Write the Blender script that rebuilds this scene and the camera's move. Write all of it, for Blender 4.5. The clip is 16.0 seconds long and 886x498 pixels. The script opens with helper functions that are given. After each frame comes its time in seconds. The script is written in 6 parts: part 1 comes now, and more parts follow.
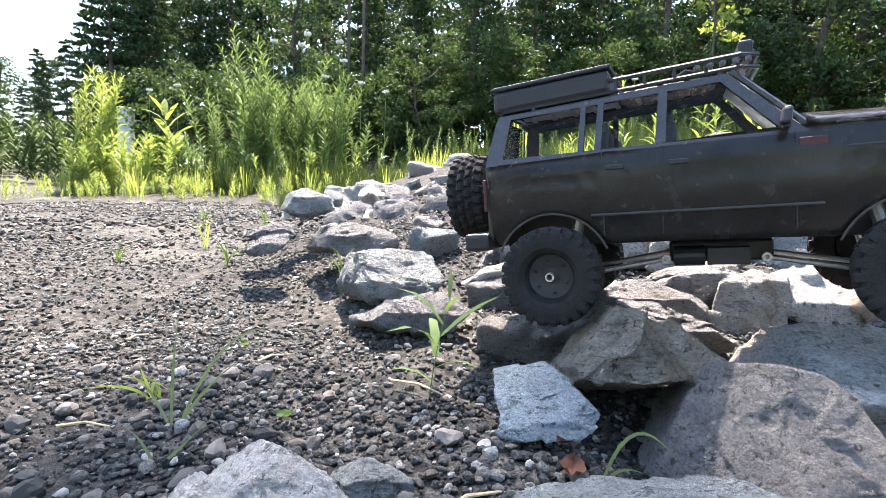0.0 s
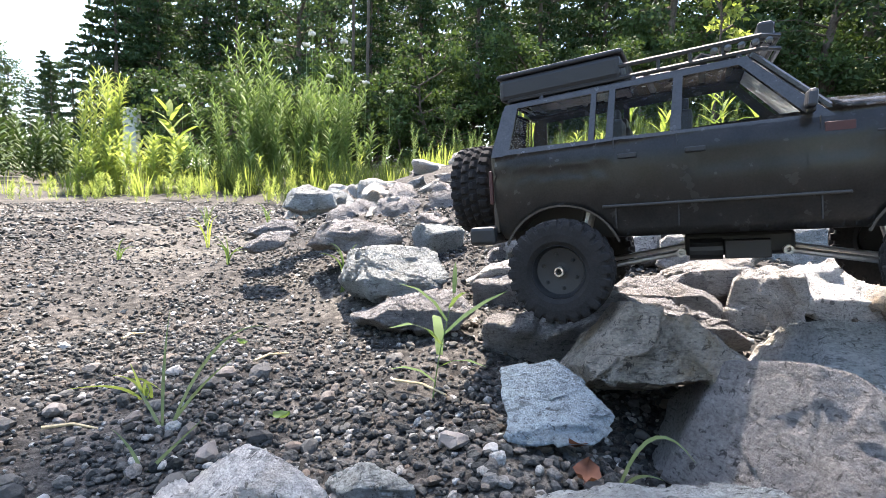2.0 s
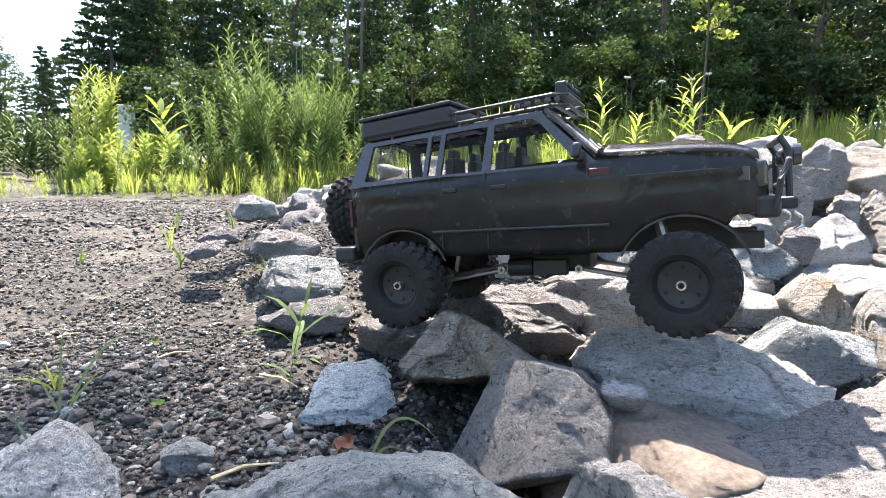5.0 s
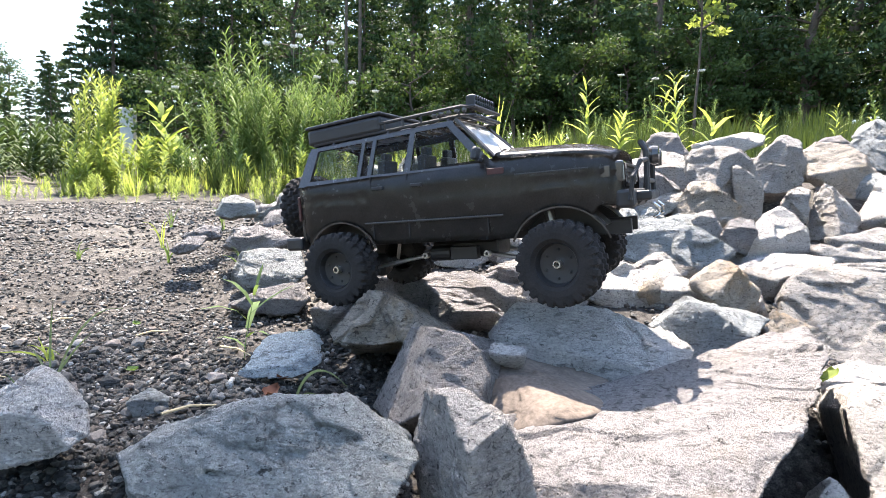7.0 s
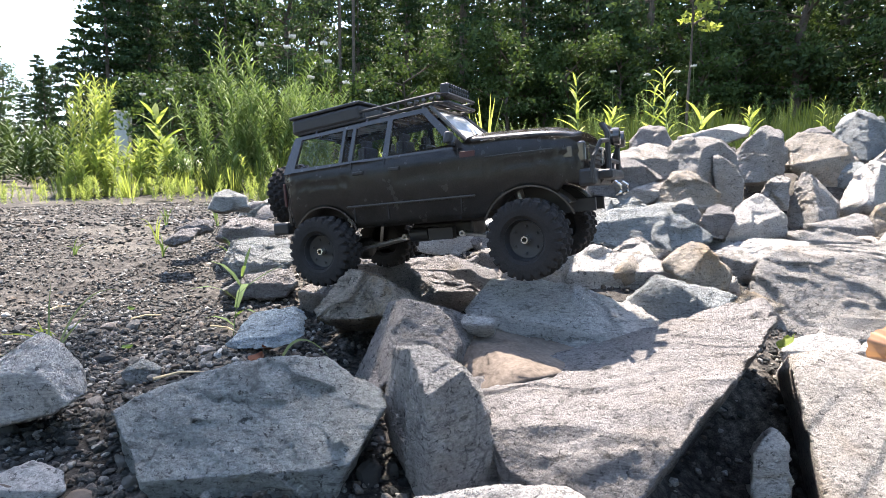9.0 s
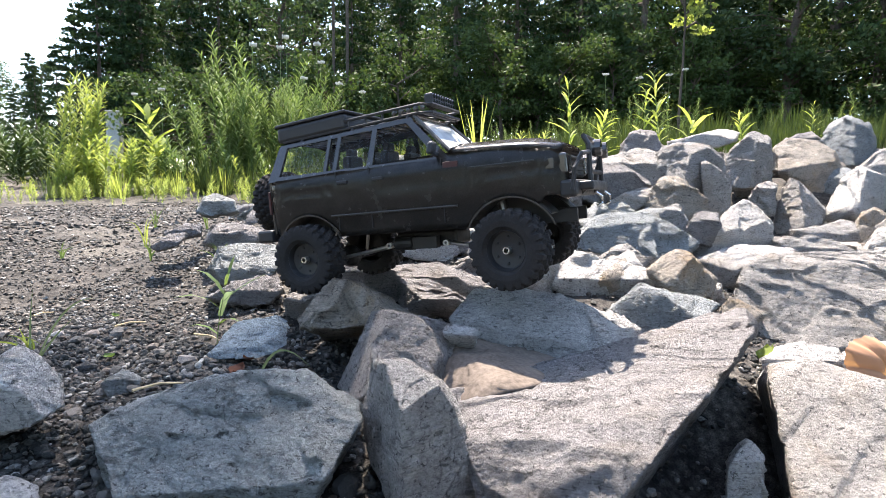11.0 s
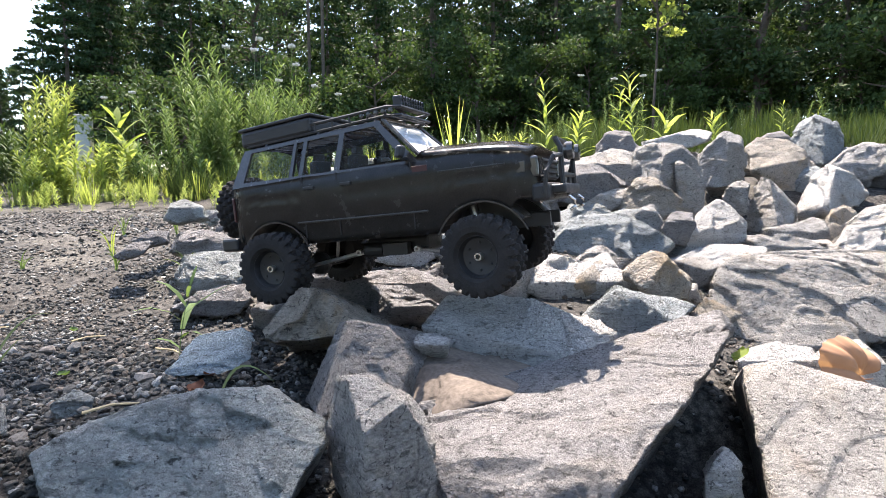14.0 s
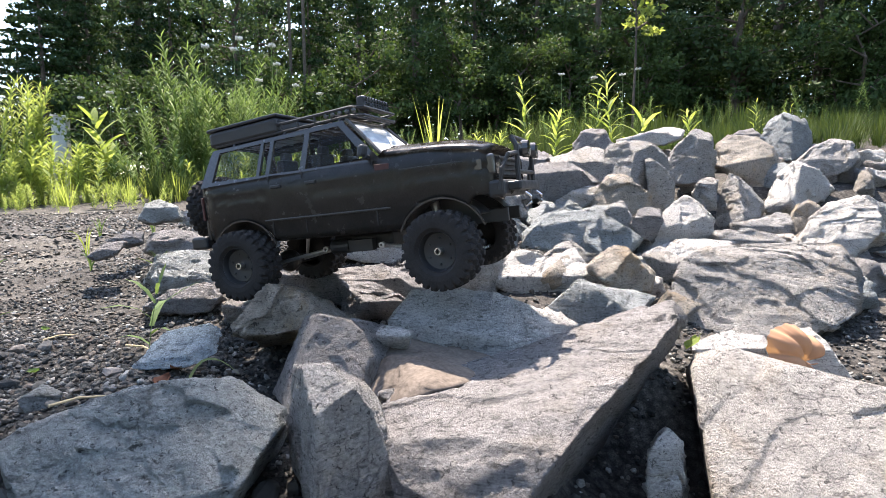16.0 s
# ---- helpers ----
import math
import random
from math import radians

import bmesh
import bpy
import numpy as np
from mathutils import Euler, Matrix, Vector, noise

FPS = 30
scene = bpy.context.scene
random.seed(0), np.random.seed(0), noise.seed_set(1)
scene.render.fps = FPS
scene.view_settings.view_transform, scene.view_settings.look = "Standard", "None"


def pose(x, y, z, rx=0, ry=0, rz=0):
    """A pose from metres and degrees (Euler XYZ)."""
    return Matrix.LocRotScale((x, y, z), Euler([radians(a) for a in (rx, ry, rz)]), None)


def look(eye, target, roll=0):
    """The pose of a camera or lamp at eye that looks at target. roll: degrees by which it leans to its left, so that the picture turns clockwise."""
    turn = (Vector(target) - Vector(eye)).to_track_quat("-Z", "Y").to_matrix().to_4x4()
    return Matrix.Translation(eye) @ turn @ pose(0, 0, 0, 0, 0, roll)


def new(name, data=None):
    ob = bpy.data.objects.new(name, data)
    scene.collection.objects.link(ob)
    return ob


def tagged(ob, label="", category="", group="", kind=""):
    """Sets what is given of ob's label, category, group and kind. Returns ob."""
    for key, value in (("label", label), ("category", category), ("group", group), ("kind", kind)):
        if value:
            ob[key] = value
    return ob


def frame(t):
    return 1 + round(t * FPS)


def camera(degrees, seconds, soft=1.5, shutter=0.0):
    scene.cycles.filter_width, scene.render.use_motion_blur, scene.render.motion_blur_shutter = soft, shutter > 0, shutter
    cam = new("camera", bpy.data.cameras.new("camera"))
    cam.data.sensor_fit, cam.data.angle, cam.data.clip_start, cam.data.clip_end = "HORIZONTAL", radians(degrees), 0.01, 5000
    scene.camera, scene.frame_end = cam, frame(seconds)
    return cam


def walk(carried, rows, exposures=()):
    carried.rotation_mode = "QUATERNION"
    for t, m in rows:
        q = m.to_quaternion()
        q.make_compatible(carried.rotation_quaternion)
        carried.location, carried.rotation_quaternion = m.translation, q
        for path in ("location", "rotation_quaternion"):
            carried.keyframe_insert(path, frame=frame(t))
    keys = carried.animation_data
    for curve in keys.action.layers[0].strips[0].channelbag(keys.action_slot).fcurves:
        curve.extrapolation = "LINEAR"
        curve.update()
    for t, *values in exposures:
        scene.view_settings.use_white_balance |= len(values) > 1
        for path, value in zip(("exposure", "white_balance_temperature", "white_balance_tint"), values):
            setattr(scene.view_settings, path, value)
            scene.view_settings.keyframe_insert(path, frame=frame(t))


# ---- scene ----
cam = camera(77.0, 16.0, soft=0.55)
PATH = [
    (0, 0.0415, 0.0316, 0.2735, 85.477, -1.688, -2.097),
    (0.5, 0.0382, 0.0365, 0.2745, 85.532, -1.646, -1.946),
    (1, 0.0328, 0.0402, 0.2741, 85.535, -1.754, -1.729),
    (1.5, 0.0324, 0.0486, 0.2677, 85.559, -1.805, -1.637),
    (2, 0.0440, 0.0606, 0.2636, 85.485, -1.527, -1.594),
    (2.5, 0.0719, 0.0709, 0.2634, 85.474, -1.588, -1.694),
    (3, 0.1050, 0.0635, 0.2758, 85.341, -2.039, -1.838),
    (3.5, 0.1401, 0.0403, 0.2851, 85.240, -2.031, -1.881),
    (4, 0.1749, -0.0021, 0.3029, 85.119, -1.961, -1.784),
    (6.5, 0.3130, -0.1682, 0.3115, 84.964, -1.262, -1.320),
    (7, 0.3446, -0.2094, 0.3082, 84.889, -1.095, -1.236),
    (7.5, 0.3698, -0.2443, 0.2989, 84.805, -0.953, -1.269),
    (8, 0.3814, -0.2616, 0.2883, 84.706, -0.746, -1.318),
    (8.5, 0.3764, -0.2606, 0.2805, 84.775, -0.396, -1.400),
    (11, 0.3928, -0.2641, 0.2960, 84.937, -0.546, -2.172),
    (11.5, 0.4103, -0.2628, 0.2964, 84.859, -0.423, -2.635),
    (12, 0.4187, -0.2603, 0.2973, 84.845, -0.409, -3.036),
    (12.5, 0.4193, -0.2573, 0.3007, 84.897, -0.242, -3.338),
    (13, 0.4131, -0.2453, 0.3028, 85.036, -0.173, -3.597),
    (13.5, 0.4088, -0.2358, 0.3025, 85.143, 0.015, -3.921),
    (14, 0.4079, -0.2398, 0.3013, 85.109, 0.155, -4.301),
    (14.5, 0.4130, -0.2538, 0.3013, 85.034, 0.200, -4.713),
    (15, 0.4245, -0.2670, 0.3022, 84.975, 0.296, -5.106),
    (15.5, 0.4362, -0.2705, 0.2995, 84.972, 0.411, -5.467),
    (16, 0.4407, -0.2729, 0.2980, 84.991, 0.626, -5.858),
]
walk(cam, [(t, pose(x, y, z, rx, ry, rz)) for t, x, y, z, rx, ry, rz in PATH], exposures=[(0.0, 2.83), (1.5, 2.78), (3.5, 2.48), (4.2, 2.63), (7.0, 2.73), (8.5, 2.5), (11.0, 2.38), (16.0, 2.28)])

# ---- light ----
scene.view_settings.use_white_balance = True
scene.view_settings.white_balance_temperature = 6500
scene.view_settings.white_balance_tint = 12

SUN_AZ, SUN_EL = radians(-7.0), radians(62.0)
world = bpy.data.worlds.new("sky")
scene.world = world
world.use_nodes = True
wn = world.node_tree.nodes
wn.clear()
sky = wn.new("ShaderNodeTexSky")
sky.sky_type = "NISHITA"
sky.sun_disc = False
sky.sun_elevation = SUN_EL
sky.sun_rotation = SUN_AZ
sky.air_density, sky.dust_density, sky.ozone_density = 1.2, 1.5, 1.0
bg = wn.new("ShaderNodeBackground")
bg.inputs["Strength"].default_value = 0.118
wo = wn.new("ShaderNodeOutputWorld")
world.node_tree.links.new(sky.outputs[0], bg.inputs[0])
world.node_tree.links.new(bg.outputs[0], wo.inputs[0])
sun_data = bpy.data.lights.new("sun", "SUN")
sun_data.energy = 4.9
sun_data.angle = radians(0.6)
sun_data.color = (1.0, 0.89, 0.785)
sun = new("sun", sun_data)
sun_dir = Vector((math.sin(SUN_AZ) * math.cos(SUN_EL), math.cos(SUN_AZ) * math.cos(SUN_EL), math.sin(SUN_EL)))
sun.matrix_world = look(sun_dir * 50, (0, 0, 0))


# ---- small tools ----
def grid_mesh(name, verts, quads, smooth=True):
    """A mesh from numpy arrays of vertices and of faces of one size."""
    me = bpy.data.meshes.new(name)
    k = quads.shape[1]
    me.vertices.add(len(verts))
    me.vertices.foreach_set("co", np.asarray(verts, dtype=np.float32).ravel())
    me.loops.add(quads.size)
    me.loops.foreach_set("vertex_index", quads.astype(np.int32).ravel())
    me.polygons.add(len(quads))
    me.polygons.foreach_set("loop_start", np.arange(0, quads.size, k, dtype=np.int32))
    me.polygons.foreach_set("loop_total", np.full(len(quads), k, dtype=np.int32))
    me.polygons.foreach_set("use_smooth", np.full(len(quads), smooth, dtype=bool))
    me.update(calc_edges=True)
    me.validate()
    return me


def hash3(ix, iy, iz, seed):
    h = (ix * 374761393 + iy * 668265263 + iz * 1274126177 + seed * 974634777) & 0xFFFFFFFF
    h = ((h ^ (h >> 13)) * 1103515245) & 0xFFFFFFFF
    h = ((h ^ (h >> 16)) * 2246822519) & 0xFFFFFFFF
    return ((h ^ (h >> 15)) & 0xFFFFFF) / float(0xFFFFFF) * 2 - 1


def vnoise(p, seed=0):
    """Smooth value noise in -1..1 for an array of points."""
    i = np.floor(p).astype(np.int64)
    f = p - i
    u = f * f * f * (f * (f * 6 - 15) + 10)
    out = 0
    for a in (0, 1):
        for b in (0, 1):
            for c in (0, 1):
                w = (u[:, 0] if a else 1 - u[:, 0]) * (u[:, 1] if b else 1 - u[:, 1]) * (u[:, 2] if c else 1 - u[:, 2])
                out = out + w * hash3(i[:, 0] + a, i[:, 1] + b, i[:, 2] + c, seed)
    return out


def fbm(p, seed=0, octaves=4, gain=0.5):
    out, amp = 0, 1.0
    for k in range(octaves):
        out = out + amp * vnoise(p * (2.03 ** k) + 17.3 * k, seed + k)
        amp *= gain
    return out


def part(name, bm, material, parent, label="", smooth=False):
    me = bpy.data.meshes.new(name)
    bm.normal_update()
    bm.to_mesh(me)
    bm.free()
    return part_mesh(name, me, material, parent, label, smooth)


def part_mesh(name, me, material, parent, label="", smooth=False):
    if smooth:
        me.polygons.foreach_set("use_smooth", np.ones(len(me.polygons), dtype=bool))
    me.materials.append(material)
    ob = new(name, me)
    ob.parent = parent
    if label:
        tagged(ob, label)
    return ob


def box(bm, centre, size, bevel=0.0, turn=None, segments=2):
    r = bmesh.ops.create_cube(bm, size=1.0)
    vs = r["verts"]
    m = Matrix.Translation(centre) @ (turn.to_4x4() if turn is not None else Matrix.Identity(4)) @ Matrix.Diagonal((*size, 1))
    bmesh.ops.transform(bm, matrix=m, verts=vs)
    if bevel:
        es = list({e for v in vs for e in v.link_edges})
        bmesh.ops.bevel(bm, geom=es, offset=bevel, segments=segments, affect="EDGES", profile=0.5)


def tube(bm, points, r, sides=8):
    """A round bar through the points."""
    pts = [Vector(p) for p in points]
    rings = []
    for i, p in enumerate(pts):
        d = (pts[min(i + 1, len(pts) - 1)] - pts[max(i - 1, 0)]).normalized()
        a = d.cross(Vector((0.13, 0.31, 0.94)))
        if a.length < 0.05:
            a = d.cross(Vector((1, 0, 0)))
        a.normalize()
        b = d.cross(a)
        rr = float(r[i]) if isinstance(r, (list, tuple)) else float(r)
        rings.append([bm.verts.new(p + rr * (math.cos(k * math.tau / sides) * a + math.sin(k * math.tau / sides) * b)) for k in range(sides)])
    for q, s in zip(rings, rings[1:]):
        for k in range(sides):
            bm.faces.new((q[k], q[(k + 1) % sides], s[(k + 1) % sides], s[k]))
    bm.faces.new(rings[0][::-1])
    bm.faces.new(rings[-1])


def lathe(bm, profile, steps=48, axis="Y"):
    """Turns (radius, along) pairs round an axis; a closed profile gives a ring."""
    rings = []
    for k in range(steps):
        c, s = math.cos(k * math.tau / steps), math.sin(k * math.tau / steps)
        rings.append([bm.verts.new((r * c, a, r * s) if axis == "Y" else ((a, r * c, r * s) if axis == "X" else (r * c, r * s, a))) for r, a in profile])
    n = len(profile)
    for k in range(steps):
        q, w = rings[k], rings[(k + 1) % steps]
        for i in range(n - 1):
            bm.faces.new((q[i], q[i + 1], w[i + 1], w[i]))
    return rings


# ---- materials ----
class Nodes:
    """A node material under construction."""

    def __init__(self, name):
        self.mat = bpy.data.materials.new(name)
        self.mat.use_nodes = True
        self.t = self.mat.node_tree
        self.t.nodes.clear()
        self.out = self.t.nodes.new("ShaderNodeOutputMaterial")

    def add(self, kind, **values):
        n = self.t.nodes.new(kind)
        for k, v in values.items():
            key = k.replace("_", " ").title() if k.islower() else k
            if key in n.inputs:
                n.inputs[key].default_value = v
        return n

    def link(self, a, b):
        self.t.links.new(a, b)

    def coords(self, scale=1.0):
        c = self.t.nodes.new("ShaderNodeTexCoord")
        m = self.t.nodes.new("ShaderNodeMapping")
        m.inputs["Scale"].default_value = (scale, scale, scale) if isinstance(scale, (int, float)) else scale
        self.link(c.outputs["Object"], m.inputs["Vector"])
        return m.outputs[0]

    def noise(self, vec, scale, detail=6.0, rough=0.6, distort=0.0):
        n = self.t.nodes.new("ShaderNodeTexNoise")
        n.inputs["Scale"].default_value, n.inputs["Detail"].default_value = scale, detail
        n.inputs["Roughness"].default_value, n.inputs["Distortion"].default_value = rough, distort
        self.link(vec, n.inputs["Vector"])
        return n.outputs["Fac"]

    def ramp(self, fac, stops):
        r = self.t.nodes.new("ShaderNodeValToRGB")
        e = r.color_ramp.elements
        while len(e) > 1:
            e.remove(e[-1])
        for i, (at, col) in enumerate(stops):
            q = e[0] if i == 0 else e.new(at)
            q.position = at
            q.color = (*col, 1) if len(col) == 3 else col
        self.link(fac, r.inputs[0])
        return r.outputs[0]

    def mix(self, fac, a, b, mode="MIX"):
        m = self.t.nodes.new("ShaderNodeMix")
        m.data_type, m.blend_type = "RGBA", mode
        for sock, v in ((m.inputs[0], fac), (m.inputs[6], a), (m.inputs[7], b)):
            if hasattr(v, "links"):
                self.link(v, sock)
            else:
                sock.default_value = v if isinstance(v, (int, float)) else (*v, 1)
        return m.outputs[2]

    def math(self, op, a, b=0.0):
        m = self.t.nodes.new("ShaderNodeMath")
        m.operation = op
        for sock, v in ((m.inputs[0], a), (m.inputs[1], b)):
            if hasattr(v, "links"):
                self.link(v, sock)
            else:
                sock.default_value = v
        return m.outputs[0]

    def bump(self, height, strength, distance, normal=None):
        b = self.t.nodes.new("ShaderNodeBump")
        b.inputs["Strength"].default_value, b.inputs["Distance"].default_value = strength, distance
        self.link(height, b.inputs["Height"])
        if normal is not None:
            self.link(normal, b.inputs["Normal"])
        return b.outputs[0]

    def finish(self, colour, rough=0.8, metal=0.0, normal=None, spec=0.5, coat=0.0):
        p = self.t.nodes.new("ShaderNodeBsdfPrincipled")
        for key, v in (("Base Color", colour), ("Roughness", rough), ("Metallic", metal), ("Specular IOR Level", spec), ("Coat Weight", coat)):
            if hasattr(v, "links"):
                self.link(v, p.inputs[key])
            else:
                p.inputs[key].default_value = (*v, 1) if key == "Base Color" else v
        if normal is not None:
            self.link(normal, p.inputs["Normal"])
        self.link(p.outputs[0], self.out.inputs[0])
        return self.mat


def random_of_object(n):
    return n.t.nodes.new("ShaderNodeObjectInfo").outputs["Random"]


def random_of_island(n):
    return n.t.nodes.new("ShaderNodeNewGeometry").outputs["Random Per Island"]


def rock_material(name, light, dark, stain, stain_amount=0.5, pale=0.24):
    n = Nodes(name)
    v = n.coords()
    rnd = random_of_object(n)
    off = n.t.nodes.new("ShaderNodeVectorMath")
    off.operation = "ADD"
    comb = n.t.nodes.new("ShaderNodeCombineXYZ")
    for k in range(3):
        n.link(n.math("MULTIPLY", rnd, 7.0 + 5 * k), comb.inputs[k])
    n.link(v, off.inputs[0])
    n.link(comb.outputs[0], off.inputs[1])
    v = off.outputs[0]
    big = n.noise(v, 9, 5, 0.62, 0.6)
    mid = n.noise(v, 42, 7, 0.68, 0.3)
    fine = n.noise(v, 260, 5, 0.7)
    base = n.ramp(mid, [(0.28, tuple(0.35 * a + 0.65 * b for a, b in zip(light, dark))), (0.5, tuple(0.7 * a + 0.3 * b for a, b in zip(light, dark))), (0.7, light)])
    # veins along the bedding
    st = n.t.nodes.new("ShaderNodeMapping")
    st.inputs["Scale"].default_value = (10, 13, 24)
    st.inputs["Rotation"].default_value = (0.7, 0.45, 0.6)
    n.link(v, st.inputs["Vector"])
    streak = n.noise(st.outputs[0], 1.0, 7, 0.66, 0.5)
    base = n.mix(n.ramp(streak, [(0.60, (0, 0, 0)), (0.66, (pale, pale, pale))]), base, tuple(min(0.66, 1.5 * c) for c in light))
    # cracks
    wob = n.t.nodes.new("ShaderNodeTexNoise")
    wob.inputs["Scale"].default_value, wob.inputs["Detail"].default_value = 30, 4
    n.link(v, wob.inputs["Vector"])
    sc = n.t.nodes.new("ShaderNodeVectorMath")
    sc.operation = "MULTIPLY_ADD"
    n.link(wob.outputs["Color"], sc.inputs[0])
    sc.inputs[1].default_value = (0.035, 0.035, 0.035)
    n.link(v, sc.inputs[2])
    crack = n.t.nodes.new("ShaderNodeTexVoronoi")
    crack.feature = "DISTANCE_TO_EDGE"
    crack.inputs["Scale"].default_value = 13
    n.link(sc.outputs[0], crack.inputs["Vector"])
    line = n.ramp(crack.outputs["Distance"], [(0.0, (1, 1, 1)), (0.028, (0, 0, 0))])
    line = n.math("MULTIPLY", line, n.ramp(n.noise(v, 14, 3, 0.6), [(0.49, (0, 0, 0)), (0.60, (1, 1, 1))]))
    base = n.mix(n.math("MULTIPLY", line, 0.6), base, tuple(0.3 * c for c in dark))
    pit = n.noise(v, 120, 6, 0.75, 0.5)
    ridge = n.t.nodes.new("ShaderNodeTexNoise")
    ridge.noise_type = "RIDGED_MULTIFRACTAL"
    ridge.inputs["Scale"].default_value, ridge.inputs["Detail"].default_value, ridge.inputs["Roughness"].default_value = 0.7, 8, 0.6
    ridge.inputs["Distortion"].default_value = 0.4
    n.link(st.outputs[0], ridge.inputs["Vector"])
    ridge = ridge.outputs["Fac"]
    # short cuts and fine striations along the bedding; the cuts' shade is dark colour
    thin = n.t.nodes.new("ShaderNodeMapping")
    thin.inputs["Scale"].default_value = (36, 52, 180)
    thin.inputs["Rotation"].default_value = (0.7, 0.45, 0.6)
    n.link(v, thin.inputs["Vector"])
    flaw = n.noise(thin.outputs[0], 1.0, 5, 0.7, 0.25)
    scratch = n.noise(thin.outputs[0], 3.2, 4, 0.65, 0.1)
    base = n.mix(n.ramp(flaw, [(0.37, (0.6, 0.6, 0.6)), (0.42, (0, 0, 0))]), base, tuple(0.3 * c for c in dark))
    # pits coloured dark for the shade inside them
    base = n.mix(n.ramp(pit, [(0.385, (0.94, 0.94, 0.94)), (0.415, (0, 0, 0))]), base, tuple(0.35 * c for c in dark))
    base = n.mix(0.6, base, n.ramp(scratch, [(0.34, (0.5, 0.5, 0.5)), (0.5, (0.95, 0.95, 0.95)), (0.68, (1.15, 1.15, 1.15))]), "MULTIPLY")
    base = n.mix(n.ramp(big, [(0.55, (0, 0, 0)), (0.72, (stain_amount,) * 3)]), base, stain)
    # grain contrast in the colour stands in for relief shading
    base = n.mix(0.5, base, n.ramp(fine, [(0.36, (0.3, 0.3, 0.3)), (0.5, (0.9, 0.9, 0.9)), (0.64, (1.2, 1.2, 1.2))]), "MULTIPLY")
    tint = n.ramp(rnd, [(0.0, (0.66, 0.68, 0.70)), (0.35, (0.86, 0.845, 0.81)), (0.7, (0.76, 0.77, 0.775)), (1.0, (1.02, 0.99, 0.94))])
    base = n.mix(1.0, base, tint, "MULTIPLY")
    nrm = n.bump(mid, 1.0, 0.018)
    nrm = n.bump(streak, 0.6, 0.006, nrm)
    nrm = n.bump(ridge, 0.9, 0.012, nrm)
    nrm = n.bump(n.ramp(flaw, [(0.30, (0, 0, 0)), (0.42, (1, 1, 1))]), 0.9, 0.004, nrm)
    nrm = n.bump(scratch, 1.0, 0.008, nrm)
    nrm = n.bump(pit, 1.0, 0.020, nrm)
    nrm = n.bump(line, -0.7, 0.006, nrm)
    nrm = n.bump(fine, 0.9, 0.004, nrm)
    return n.finish(base, n.ramp(fine, [(0.3, (0.66, 0.66, 0.66)), (0.7, (0.9, 0.9, 0.9))]), 0.0, nrm, 0.4)


GREY_ROCK = rock_material("grey_rock", (0.55, 0.525, 0.495), (0.20, 0.195, 0.19), (0.36, 0.29, 0.21), 0.5)
BLUE_ROCK = rock_material("blue_grey_rock", (0.45, 0.48, 0.48), (0.165, 0.182, 0.185), (0.28, 0.245, 0.19), 0.3)
# pale rock: sunlight on the brightest stones is put into this base colour
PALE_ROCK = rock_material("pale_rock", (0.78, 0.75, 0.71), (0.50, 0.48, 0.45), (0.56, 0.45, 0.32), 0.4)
BROWN_ROCK = rock_material("brown_rock", (0.52, 0.465, 0.395), (0.22, 0.19, 0.155), (0.40, 0.27, 0.13), 0.8)
# dusty rock; its dark grey also puts shade into some stones' colour
DUSTY_SHADE_ROCK = rock_material("dusty_shade_rock", (0.375, 0.355, 0.35), (0.165, 0.158, 0.158), (0.32, 0.265, 0.20), 0.35, 0.3)
# stone with the blue of skylit shade put into its colour
SHADE_BLUE = rock_material("shade_blue_stone", (0.36, 0.45, 0.51), (0.16, 0.215, 0.255), (0.28, 0.27, 0.24), 0.2)


def plain(name, colour, rough=0.6, metal=0.0, grain=0.0, scale=300, spec=0.5, vary=0.25):
    n = Nodes(name)
    v = n.coords()
    f = n.noise(v, scale, 4, 0.6)
    g = n.noise(v, scale * 0.12, 4, 0.6)
    lo, hi = tuple(c * (1 - vary) for c in colour), tuple(min(1, c * (1 + vary)) for c in colour)
    col = n.ramp(n.math("ADD", n.math("MULTIPLY", f, 0.5), n.math("MULTIPLY", g, 0.5)), [(0.35, lo), (0.65, hi)])
    nrm = n.bump(f, grain, 0.0008) if grain else None
    r = n.ramp(g, [(0.3, (max(0, rough - 0.08),) * 3), (0.7, (min(1, rough + 0.1),) * 3)])
    return n.finish(col, r, metal, nrm, spec)


def leaf_material(name, deep, bright, through_amount=0.5):
    n = Nodes(name)
    rnd = random_of_island(n)
    v = n.coords()
    g = n.noise(v, 3.0, 3, 0.6)
    col = n.ramp(n.math("ADD", n.math("MULTIPLY", rnd, 0.6), n.math("MULTIPLY", g, 0.4)), [(0.2, deep), (0.8, bright)])
    d = n.t.nodes.new("ShaderNodeBsdfPrincipled")
    n.link(col, d.inputs["Base Color"])
    d.inputs["Roughness"].default_value = 0.72
    d.inputs["Specular IOR Level"].default_value = 0.15
    tr = n.t.nodes.new("ShaderNodeBsdfTranslucent")
    n.link(n.mix(1.0, col, (1.25, 1.2, 0.75), "MULTIPLY"), tr.inputs["Color"])
    m = n.t.nodes.new("ShaderNodeMixShader")
    m.inputs[0].default_value = through_amount
    n.link(d.outputs[0], m.inputs[1])
    n.link(tr.outputs[0], m.inputs[2])
    n.link(m.outputs[0], n.out.inputs[0])
    return n.mat


